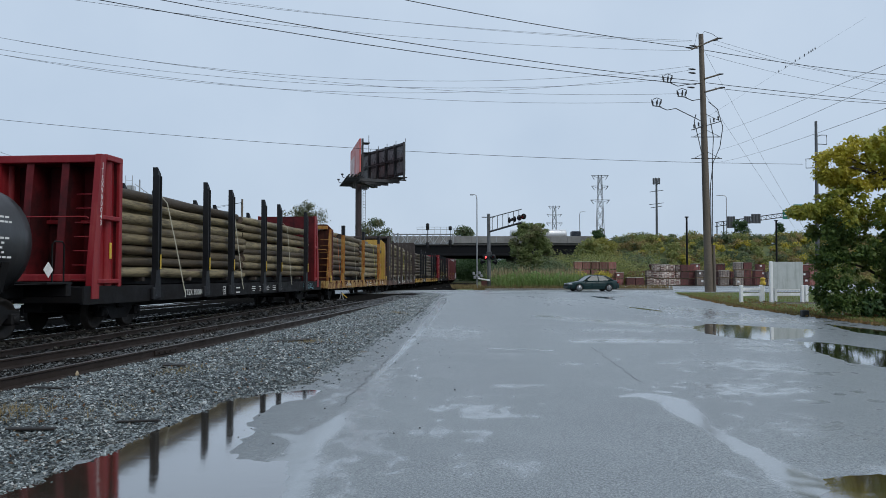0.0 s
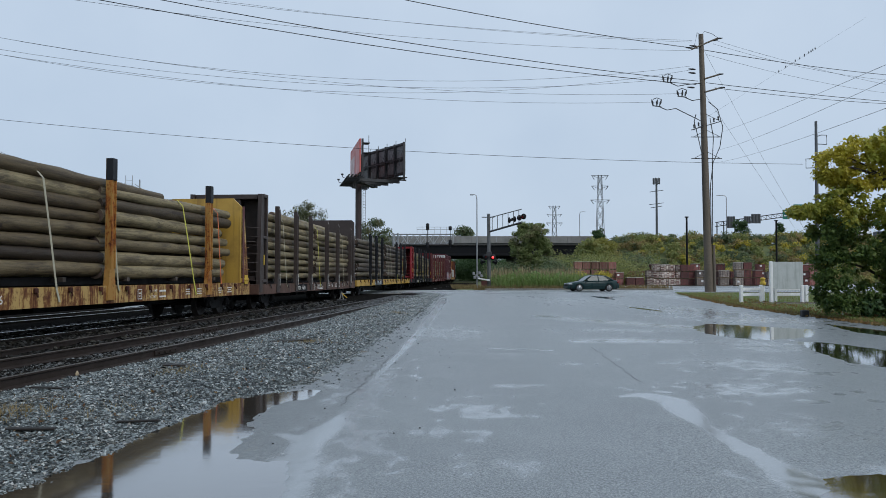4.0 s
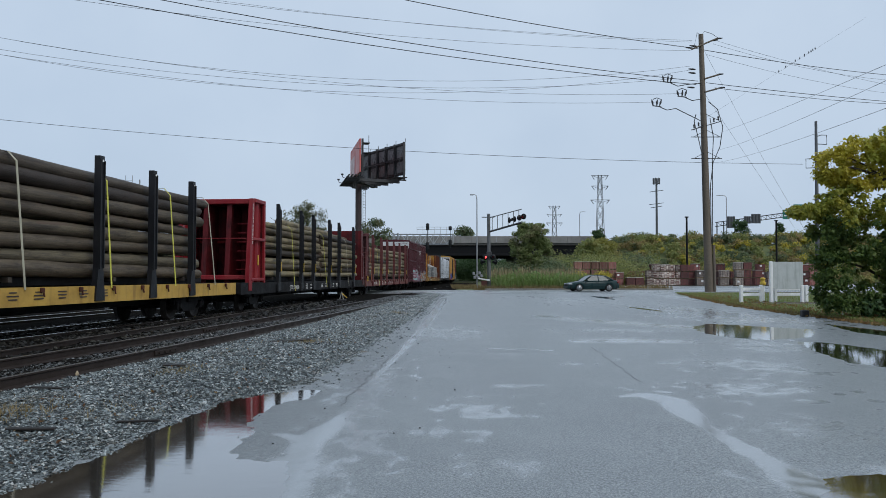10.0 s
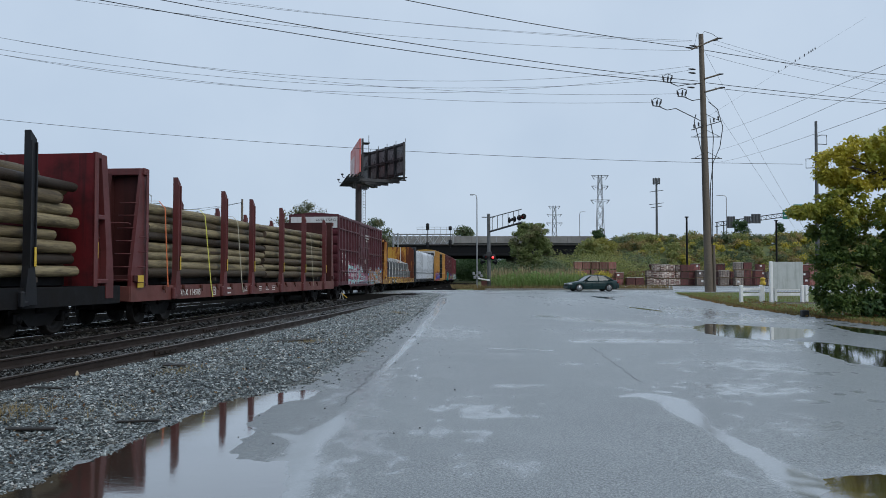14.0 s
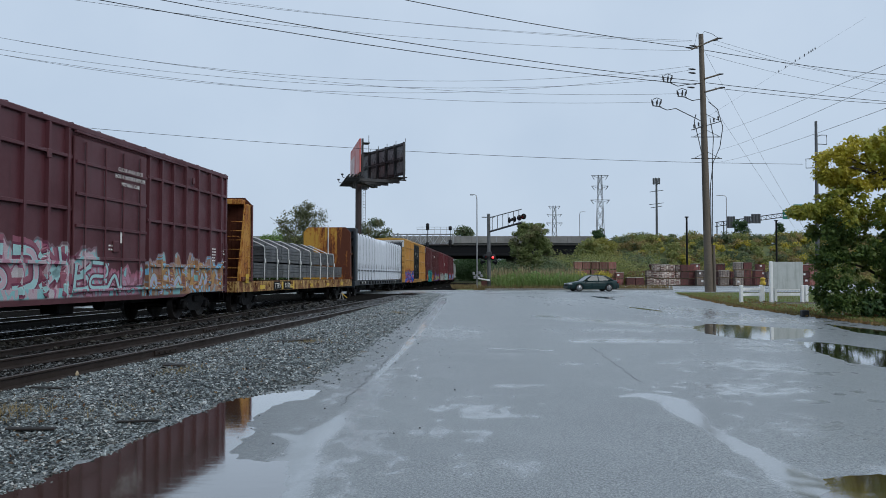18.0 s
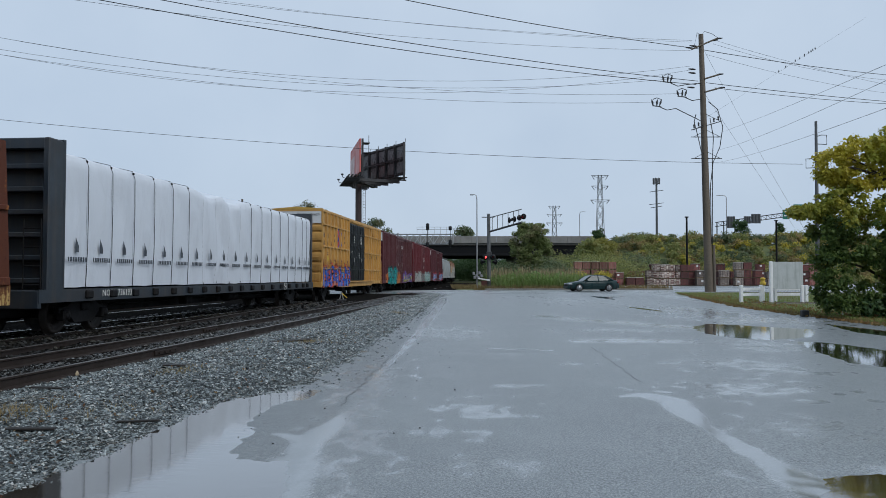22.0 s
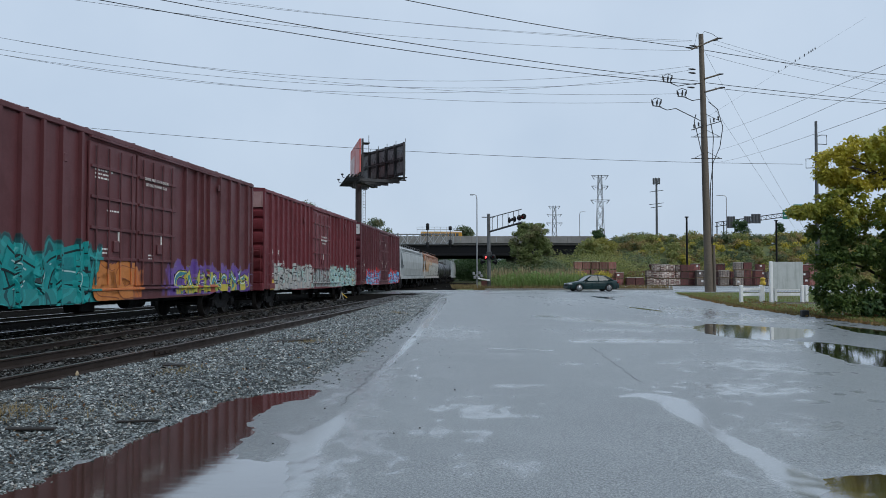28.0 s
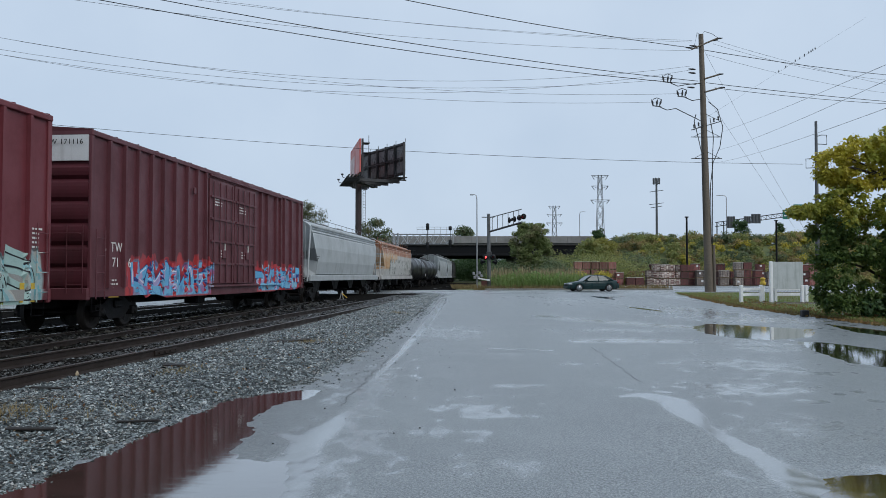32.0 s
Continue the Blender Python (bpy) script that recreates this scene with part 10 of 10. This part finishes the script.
def wire_fence():
    f = thing("wire_fence", "low post and rail fence beyond the far track", "fence")
    for k in range(34):
        x, y, th = line_point(-20 + k * 3.2, -14.6)
        g = Geo()
        g.tube((x, y, 0), (x, y, 1.05), 0.05, seg=6)
        part("post", g, DARK_METAL, f)
    for z in (0.55, 0.98):
        g = Geo()
        g.path([(*line_point(-20 + k * 3.2, -14.6)[:2], z) for k in range(34)], 0.025, 5)
        part("rail", g, DARK_METAL, f)


wire_fence()
blades("grass", "long wet grass beyond the far track", 5000, lambda r: (lambda s: (*line_point(s, -14 - 7 * r.rand())[:2], 0.08))(-15 + 90 * r.rand()), 0.3, 0.03, LAWN, 17, 0.8)


# ------------------------------------------------------------------ waiting car
PAINT_GREEN = surface("dark_green_metallic_paint", (0.008, 0.030, 0.032), 0.32, 0.0, (0.012, 0.035, 0.036), 0.3, 1.0, bump=0.02, specular=0.3)
GLASS = node_mat("car_glass")[0]
GLASS.node_tree.nodes["Principled BSDF"].inputs["Base Color"].default_value = (0.055, 0.075, 0.075, 1)
GLASS.node_tree.nodes["Principled BSDF"].inputs["IOR"].default_value = 1.5
GLASS.node_tree.nodes["Principled BSDF"].inputs["Roughness"].default_value = 0.05
TYRE = surface("tyre_rubber", (0.018, 0.018, 0.018), 0.8)
HUB = surface("silver_hubcap", (0.30, 0.31, 0.32), 0.35, 0.7, bump=0.05)


def sedan():
    car = thing("sedan_car", "dark green four-door sedan waiting at the crossing", "car")
    hood = ((-2.36, 0.60), (-2.28, 0.70), (-2.0, 0.78), (-1.5, 0.86), (-0.95, 0.93), (0.0, 0.94), (1.2, 0.97), (1.75, 1.00), (2.15, 0.99), (2.30, 0.93), (2.38, 0.70))
    xs = list(np.linspace(-2.38, 2.40, 49))

    def top_z(x):
        return float(np.interp(x, [p[0] for p in hood], [p[1] for p in hood]))

    def half(x):
        return 0.895 - 0.26 * smooth01(1.55, 2.42, abs(x)) - 0.012 * math.cos(x)

    def low_z(x):
        """The lower edge of the side, raised in the wheel arches."""
        z = 0.22 + 0.05 * smooth01(1.9, 2.4, abs(x))
        for wx in (-1.42, 1.36):
            if abs(x - wx) < 0.37:
                z = max(z, 0.30 + math.sqrt(0.37 ** 2 - (x - wx) ** 2))
        return z
    # skin: sill, flank, shoulder, then over the bonnet and boot lid
    g = Geo()
    rows = []
    for x in xs:
        w, z1, z0 = half(x), top_z(x), low_z(x)
        sec = [(w - 0.05, z0), (w, z0 + 0.25 * (z1 - z0)), (w + 0.012, z0 + 0.62 * (z1 - z0)), (w - 0.02, z1 - 0.10), (w - 0.09, z1 - 0.025), (w * 0.55, z1 + 0.012), (0.0, z1 + 0.025)]
        rows.append([(x, -a, c) for a, c in sec] + [(x, a, c) for a, c in reversed(sec[:-1])])
    n = len(rows[0])
    g.add([p for r in rows for p in r], [(i * n + k, i * n + k + 1, (i + 1) * n + k + 1, (i + 1) * n + k) for i in range(len(rows) - 1) for k in range(n - 1)], True)
    g.add(rows[0] + rows[-1], [tuple(range(n)), tuple(range(2 * n - 1, n - 1, -1))])
    part("body", g, PAINT_GREEN, car)
    g = Geo()
    g.box(0, 0, 0.40, 4.4, 1.45, 0.40, 0.05)
    part("floor_pan", g, STAKE_BLACK, car)
    # greenhouse: glass under a painted roof with pillars
    roof = [(-0.30, 1.40), (-0.05, 1.445), (0.35, 1.465), (0.75, 1.455), (1.05, 1.415)]

    def pane(name, pts):
        q = Geo()
        k = len(pts)
        inner = [tuple(Vector(p) + (Vector((0.4, 0, 0.9)) - Vector(p)).normalized() * 0.02) for p in pts]
        q.add(list(pts) + inner, [tuple(range(k)), tuple(range(2 * k - 1, k - 1, -1))] + [(a, (a + 1) % k, k + (a + 1) % k, k + a) for a in range(k)])
        part(name, q, GLASS, car)
    pane("windscreen", [(-1.00, -0.70, 0.945), (-1.00, 0.70, 0.945), (-0.33, 0.57, 1.395), (-0.33, -0.57, 1.395)])
    pane("rear_screen", [(1.76, -0.68, 1.0), (1.76, 0.68, 1.0), (1.09, 0.55, 1.40), (1.09, -0.55, 1.40)])
    for sg in (-1, 1):
        pane("front_window", [(-0.78, sg * 0.835, 0.955), (-0.20, sg * 0.665, 1.375), (0.33, sg * 0.655, 1.415), (0.33, sg * 0.84, 0.96)])
        pane("rear_window", [(0.42, sg * 0.84, 0.96), (0.42, sg * 0.655, 1.415), (0.98, sg * 0.66, 1.375), (1.42, sg * 0.82, 1.0)])
    g = Geo()
    vs = []
    for x, z in roof:
        vs += [(x, -0.665, z - 0.035), (x, -0.58, z), (x, 0, z + 0.02), (x, 0.58, z), (x, 0.665, z - 0.035)]
    lower = [(p[0], p[1] * 0.98, p[2] - 0.035) for p in vs]
    fc = [(i * 5 + k, i * 5 + k + 1, (i + 1) * 5 + k + 1, (i + 1) * 5 + k) for i in range(len(roof) - 1) for k in range(4)]
    g.add(vs, fc, True)
    g.add(lower, [tuple(reversed(f)) for f in fc], True)
    part("roof", g, PAINT_GREEN, car)
    for sg in (-1, 1):
        for a, b_, r in (((-1.02, sg * 0.80, 0.93), (-0.28, sg * 0.655, 1.40), 0.035), ((0.375, sg * 0.85, 0.95), (0.375, sg * 0.66, 1.425), 0.04), ((1.78, sg * 0.78, 0.985), (1.04, sg * 0.655, 1.395), 0.075), ((1.50, sg * 0.83, 0.98), (1.02, sg * 0.665, 1.385), 0.05)):
            q = Geo()
            q.tube(a, b_, r, r * 0.85, 8)
            part("pillar", q, PAINT_GREEN, car)
        for x in (-1.42, 1.36):
            q = Geo()
            q.lathe([(sg * 0.66, 0.22), (sg * 0.67, 0.315), (sg * 0.86, 0.325), (sg * 0.885, 0.29), (sg * 0.875, 0.22)], 24, "y", (x, 0, 0.325))
            w = part("wheel", q, TYRE, car)
            q = Geo()
            q.lathe([(sg * 0.870, 0.225), (sg * 0.890, 0.21), (sg * 0.885, 0.05), (sg * 0.90, 0.02)], 20, "y", (x, 0, 0.325))
            hub = part("hubcap", q, HUB, w)
            for k in range(6):
                a = 2 * math.pi * k / 6
                q = Geo()
                q.box(x + 0.125 * math.cos(a), sg * 0.890, 0.325 + 0.125 * math.sin(a), 0.055, 0.012, 0.055, 0.01)
                part("vent", q, STAKE_BLACK, hub)
        q = Geo()
        q.box(-0.74, sg * 0.94, 0.99, 0.14, 0.16, 0.11, 0.04)
        part("wing_mirror", q, PAINT_GREEN, car)
        q = Geo()
        q.box(-2.16, sg * 0.62, 0.665, 0.36, 0.30, 0.12, 0.05, Matrix.Rotation(sg * 0.45, 3, "Z"))
        part("headlight", q, surface("clear_headlamp", (0.6, 0.62, 0.63), 0.15, 0.3, bump=0), car)
        q = Geo()
        q.box(2.27, sg * 0.60, 0.83, 0.22, 0.34, 0.16, 0.05, Matrix.Rotation(-sg * 0.35, 3, "Z"))
        part("tail_light", q, surface("red_tail_lamp", (0.25, 0.015, 0.015), 0.25, bump=0), car)
        for x in (0.22, 1.12):
            q = Geo()
            q.box(x, sg * 0.91, 0.80, 0.17, 0.03, 0.04, 0.01)
            part("door_handle", q, PAINT_GREEN, car)
        for x in (-0.86, 0.38, 1.30):
            q = Geo()
            q.box(x, sg * 0.905, 0.58, 0.012, 0.012, 0.56)
            part("door_gap", q, STAKE_BLACK, car)
        q = Geo()
        q.box(0.0, sg * 0.912, 0.52, 1.9, 0.022, 0.06, 0.01)
        part("side_moulding", q, PAINT_GREEN, car)
    q = Geo()
    q.box(-2.385, 0, 0.60, 0.05, 0.72, 0.12, 0.02)
    part("grille", q, STAKE_BLACK, car)
    for x, z in ((-2.33, 0.40), (2.35, 0.46)):
        q = Geo()
        q.box(x, 0, z, 0.16, 1.34, 0.22, 0.06)
        part("bumper", q, PAINT_GREEN, car)
    car.matrix_basis = pose(12.87, 69.3, ground_z(13.0, 69.3) + 0.005, 0, 0, 10) @ Matrix.Diagonal((0.965, 0.97, 0.97, 1))


sedan()


# ------------------------------------------------------------------ brick yard
def brick_mat(name, a, b, mortar, scale=1.0):
    m, nodes, links, bsdf = node_mat(name)
    br = nodes.new("ShaderNodeTexBrick")
    br.inputs["Scale"].default_value = 1.0
    br.inputs["Brick Width"].default_value, br.inputs["Row Height"].default_value = 0.21 * scale, 0.075 * scale
    br.inputs["Mortar Size"].default_value = 0.010 * scale
    br.offset = 0.0
    for k, c in (("Color1", a), ("Color2", b), ("Mortar", mortar)):
        br.inputs[k].default_value = (*c, 1)
    sw = nodes.new("ShaderNodeSeparateXYZ")
    cb = nodes.new("ShaderNodeCombineXYZ")
    links.new(coords(nodes, links), sw.inputs[0])
    links.new(calc(nodes, links, "ADD", sw.outputs[0], sw.outputs[1]), cb.inputs[0])
    links.new(sw.outputs[2], cb.inputs[1])
    links.new(cb.outputs[0], br.inputs["Vector"])
    info = nodes.new("ShaderNodeObjectInfo")
    hsv = nodes.new("ShaderNodeHueSaturation")
    links.new(step(nodes, links, info.outputs["Random"], 0, 1, 0.65, 1.3), hsv.inputs["Value"])
    links.new(br.outputs[0], hsv.inputs["Color"])
    links.new(hsv.outputs[0], bsdf.inputs["Base Color"])
    bsdf.inputs["Roughness"].default_value = 0.75
    return m


BRICK_RED = brick_mat("stacked_red_brick", (0.19, 0.042, 0.036), (0.25, 0.070, 0.055), (0.30, 0.20, 0.18))
BRICK_DARK = brick_mat("stacked_dark_brick", (0.12, 0.035, 0.032), (0.17, 0.05, 0.042), (0.03, 0.02, 0.018))
BRICK_PALE = brick_mat("stacked_mixed_pale_brick", (0.62, 0.55, 0.48), (0.14, 0.045, 0.035), (0.06, 0.04, 0.035), 1.6)
BLOCK_GREY = brick_mat("stacked_grey_block", (0.36, 0.31, 0.27), (0.24, 0.18, 0.15), (0.04, 0.04, 0.04), 1.8)
PALLET = surface("pallet_wood", (0.22, 0.16, 0.10), 0.8, random=0.3)
TAG_WHITE = surface("white_paper_tag", (0.75, 0.75, 0.74), 0.6, bump=0)


def brick_stack(x, y, tiers, mat, label, w=1.15, h=0.95, tag=True, seed=0):
    rng = random.Random(seed)
    s = thing("brick_pallet", label, "brick pallet", "brick pallets in the yard")
    z = 0.12
    for k in range(tiers):
        g = Geo()
        for dx in (-0.45, 0, 0.45):
            g.box(x + dx * w, y, z + 0.05, 0.10, 1.0, 0.09)
        g.box(x, y, z + 0.11, w, 1.05, 0.03)
        part("pallet", g, PALLET, s)
        g = Geo()
        jx = rng.uniform(-0.06, 0.06)
        g.box(x + jx, y + rng.uniform(-0.05, 0.05), z + 0.13 + h / 2, w * 0.94, 1.0, h, 0.02)
        c = part("brick_cube", g, mat, s)
        slatted = mat is BRICK_RED and not tag
        for q in ((-0.45, -0.27, -0.09, 0.09, 0.27, 0.45) if slatted else (-0.28, 0.28)):
            b = Geo()
            b.box(x + jx + q * w, y - 0.52, z + 0.13 + h / 2, 0.05 if slatted else 0.03, 0.04 if slatted else 0.012, h)
            part("slat" if slatted else "steel_band", b, PALLET if slatted else DARK_METAL, c)
        if k == tiers - 1 and rng.random() < 0.6:
            b = Geo()
            b.box(x + jx, y - 0.1, z + 0.15 + h, w * 0.98, 1.0, 0.07, 0.01)
            part("cap_board", b, surface("pale_cap_board", (0.50, 0.46, 0.40), 0.8), c)
        if tag and rng.random() < 0.55:
            t = Geo()
            t.box(x + jx + rng.uniform(-0.2, 0.2), y - 0.535, z + 0.13 + h * rng.uniform(0.5, 0.85), 0.30, 0.012, 0.26)
            part("paper_tag", t, TAG_WHITE, c)
        z += h + 0.14
    return s


def brick_yard():
    rng = random.Random(9)
    for k in range(5):
        brick_stack(18.9 + 1.2 * k, 112.0 + 0.2 * (k % 2), 3, BRICK_RED, "tall stack of red brick cubes on pallets", 1.15, 0.98, False, 200 + k)
    brick_stack(24.6, 111.5, 2, BRICK_RED, "stack of red brick cubes on pallets", 1.15, 0.8, True, 210)
    for k in range(3):
        brick_stack(26.2 + 1.2 * k, 118, 2, BLOCK_GREY, "stack of pale concrete blocks on pallets", 1.15, 0.9, False, 215 + k)
    for k in range(2):
        brick_stack(29.0 + 1.25 * k - 3.1, 110.5, 1, BRICK_DARK, "single cube of dark bricks on a pallet", 1.2, 1.0, False, 220 + k)
    for k in range(5):
        brick_stack(28.7 + 1.0 * k, 111, 2 if k == 0 else 3, BRICK_PALE, "stack of mixed pale and red bricks", 1.0, 0.85 if k else 0.95, False, 225 + k)
    x = 33.4
    k = 0
    while x < 52:
        w = rng.choice((1.1, 1.15, 1.25))
        t = rng.choice((2, 3, 3, 2, 3))
        m = rng.choice((BRICK_DARK, BRICK_RED, BRICK_DARK, BRICK_DARK, BRICK_RED, BLOCK_GREY))
        brick_stack(x, 111 + rng.uniform(-0.6, 1.2), t, m, "stack of grey block cubes on pallets" if m is BLOCK_GREY else "stack of wrapped red brick cubes on pallets", w, rng.uniform(0.82, 0.98), True, 230 + k)
        x += w + (0.7 if rng.random() < 0.2 else 0.06)
        k += 1
    for k in range(14):
        brick_stack(27 + 1.9 * k, 116 + rng.uniform(-1, 1), rng.choice((2, 3)), rng.choice((BRICK_DARK, BRICK_RED)), "stack of red brick cubes on pallets", 1.2, 0.9, True, 260 + k)


brick_yard()


def far_kerb():
    g = Geo()
    g.box(13.0, 76.3, 0.17, 18.0, 0.25, 0.24, 0.03)
    solid("kerb", g, CONCRETE, "low concrete kerb along the crossing road", "kerb", kind="structure")
    g = Geo()
    g.box(44, 61.2, 0.16, 50, 0.2, 0.2, 0.03)
    solid("kerb", g, CONCRETE, "low concrete kerb along the crossing road", "kerb", kind="structure")


far_kerb()


# ------------------------------------------------------------------ highway traffic
def tanker_truck():
    t = thing("tanker_truck", "white tank trailer behind a dark tractor on the highway", "truck", "highway traffic")
    W = surface("white_tank_trailer", (0.72, 0.73, 0.74), 0.35, 0.2, bump=0)
    g = Geo()
    g.lathe([(-6.6, 0.1), (-6.55, 0.6), (-6.3, 1.0), (6.2, 1.0), (6.5, 0.6), (6.55, 0.1)], 20, "x", (0, 0, 2.35))
    part("tank", g, W, t)
    g = Geo()
    g.box(8.6, 0, 1.7, 2.2, 2.3, 2.4, 0.2)
    g.box(10.4, 0, 1.2, 1.8, 1.6, 1.2, 0.2)
    part("cab", g, surface("dark_blue_cab", (0.02, 0.025, 0.035), 0.3, bump=0), t)
    for x in (-5.2, -3.9, 6.8, 8.0, 10.4):
        for y in (-1.05, 1.05):
            q = Geo()
            q.lathe([(y - 0.15, 0.3), (y - 0.14, 0.5), (y + 0.14, 0.5), (y + 0.15, 0.3)], 14, "y", (x, 0, 0.5))
            part("wheel", q, TYRE, t)
    g = Geo()
    g.box(1.0, 0, 1.15, 15, 0.9, 0.3)
    part("frame", g, DARK_METAL, t)
    return t


def school_bus():
    t = thing("school_bus", "yellow school bus with a white roof on the highway", "bus", "highway traffic")
    Yb = surface("school_bus_yellow", (0.55, 0.27, 0.02), 0.4, bump=0)
    g = Geo()
    g.box(-0.8, 0, 1.75, 9.6, 2.4, 1.9, 0.12)
    part("body", g, Yb, t)
    g = Geo()
    g.box(-0.8, 0, 2.86, 9.6, 2.3, 0.42, 0.18)
    part("roof", g, surface("bus_roof_white", (0.7, 0.7, 0.7), 0.4, bump=0), t)
    g = Geo()
    g.box(4.7, 0, 1.25, 1.6, 2.1, 1.1, 0.2)
    part("bonnet", g, Yb, t)
    for k in range(11):
        for y in (-1.21, 1.21):
            q = Geo()
            q.box(-5.1 + 0.8 * k, y, 2.2, 0.62, 0.03, 0.6, 0.02)
            part("window", q, GLASS, t)
    for z in (1.2, 1.65):
        q = Geo()
        q.box(-0.8, -1.215, z, 9.4, 0.03, 0.08)
        part("rub_rail", q, STAKE_BLACK, t)
    for x in (-3.2, 4.3):
        for y in (-1.05, 1.05):
            q = Geo()
            q.lathe([(y - 0.15, 0.3), (y - 0.14, 0.5), (y + 0.14, 0.5), (y + 0.15, 0.3)], 14, "y", (x, 0, 0.5))
            part("wheel", q, TYRE, t)
    return t


def small_car(colour, nm):
    t = thing("highway_car", "%s car on the highway" % nm, "car", "highway traffic")
    g = Geo()
    g.prism([(-2.2, 0.3), (2.2, 0.3), (2.25, 0.75), (1.3, 0.9), (0.7, 1.4), (-1.1, 1.42), (-1.9, 0.95), (-2.2, 0.9)], "y", -0.85, 0.85)
    part("body", g, surface(nm + "_car_paint", colour, 0.3, bump=0), t)
    for x in (-1.4, 1.4):
        for y in (-0.8, 0.8):
            q = Geo()
            q.lathe([(y - 0.1, 0.2), (y - 0.09, 0.32), (y + 0.09, 0.32), (y + 0.1, 0.2)], 12, "y", (x, 0, 0.32))
            part("wheel", q, TYRE, t)
    return t


TANKER, BUS, WHITE_CAR = tanker_truck(), school_bus(), small_car((0.6, 0.6, 0.6), "white")
# ------------------------------------------------------------------ what moves
SPEED = 8.6252


def train_s(t):
    return -SPEED * (t - 16) - 0.000332 * (t - 16) ** 2


def car_pose(sc, half, t):
    s = sc + train_s(t)
    ax, ay, _ = line_point(s - half, -1.5)
    bx, by, _ = line_point(s + half, -1.5)
    return pose((ax + bx) / 2, (ay + by) / 2, RAIL_Z, 0, 0, math.degrees(math.atan2(by - ay, bx - ax)))


def motions():
    times = [0, 2, 4, 6, 8, 10, 12, 14, 16, 18, 20, 22, 24, 26, 28, 30, 32]
    for car, sc, half in TRAIN:
        walk(car, [(t, car_pose(sc, half, t)) for t in times])
    # highway traffic, left to right
    for ob, x0, t0, v, y in ((TANKER, 22.0, 0.0, 17.6, 184.0), (BUS, 21.9, 29.0, 21.5, 186.0), (WHITE_CAR, 72.5, 13.0, 22.0, 186.0)):
        walk(ob, [(t, pose(x0 + v * (t - t0), y, 8.95)) for t in (0, 8, 16, 24, 32)])
    # crossing lamps turn their lit face out in turn, 1.23 s a round
    for ln, phase in FLASHERS:
        if phase is None:
            walk(ln, [(0, pose(0, -0.10, 0, 0, 0, 180)), (32, pose(0, -0.10, 0, 0, 0, 180))])
            continue
        rows = []
        t = -0.395 if phase else -0.395 - 0.615
        # lit from t to t + 0.615, then dark as long
        state = 0.0
        while t < 32.2:
            for dt, a in ((0.0, state), (0.034, state + 60), (0.067, state + 120), (0.1, state + 180)):
                tt = t + dt - 0.05
                if 0 <= tt <= 32:
                    rows.append((tt, pose(0, -0.10, 0, 0, 0, a)))
            state += 180
            t += 0.615
        if rows[0][0] > 0:
            rows.insert(0, (0, rows[0][1]))
        if rows[-1][0] < 32:
            rows.append((32, rows[-1][1]))
        walk(ln, rows)
    # wheels roll towards the front end, less than a quarter turn from row to row
    first = {}
    for ob, k in WHEELSETS:
        if k not in first:
            rows = [(i / 15, pose(k * 0.89, 0, 0.457, 0, (math.degrees(train_s(i / 15) / 0.457)) % 360, 0)) for i in range(0, 481)]
            walk(ob, rows)
            first[k] = ob
        else:
            ob.rotation_mode = "QUATERNION"
            src = first[k].animation_data
            ad = ob.animation_data_create()
            ad.action = src.action
            ad.action_slot = src.action_slot


motions()
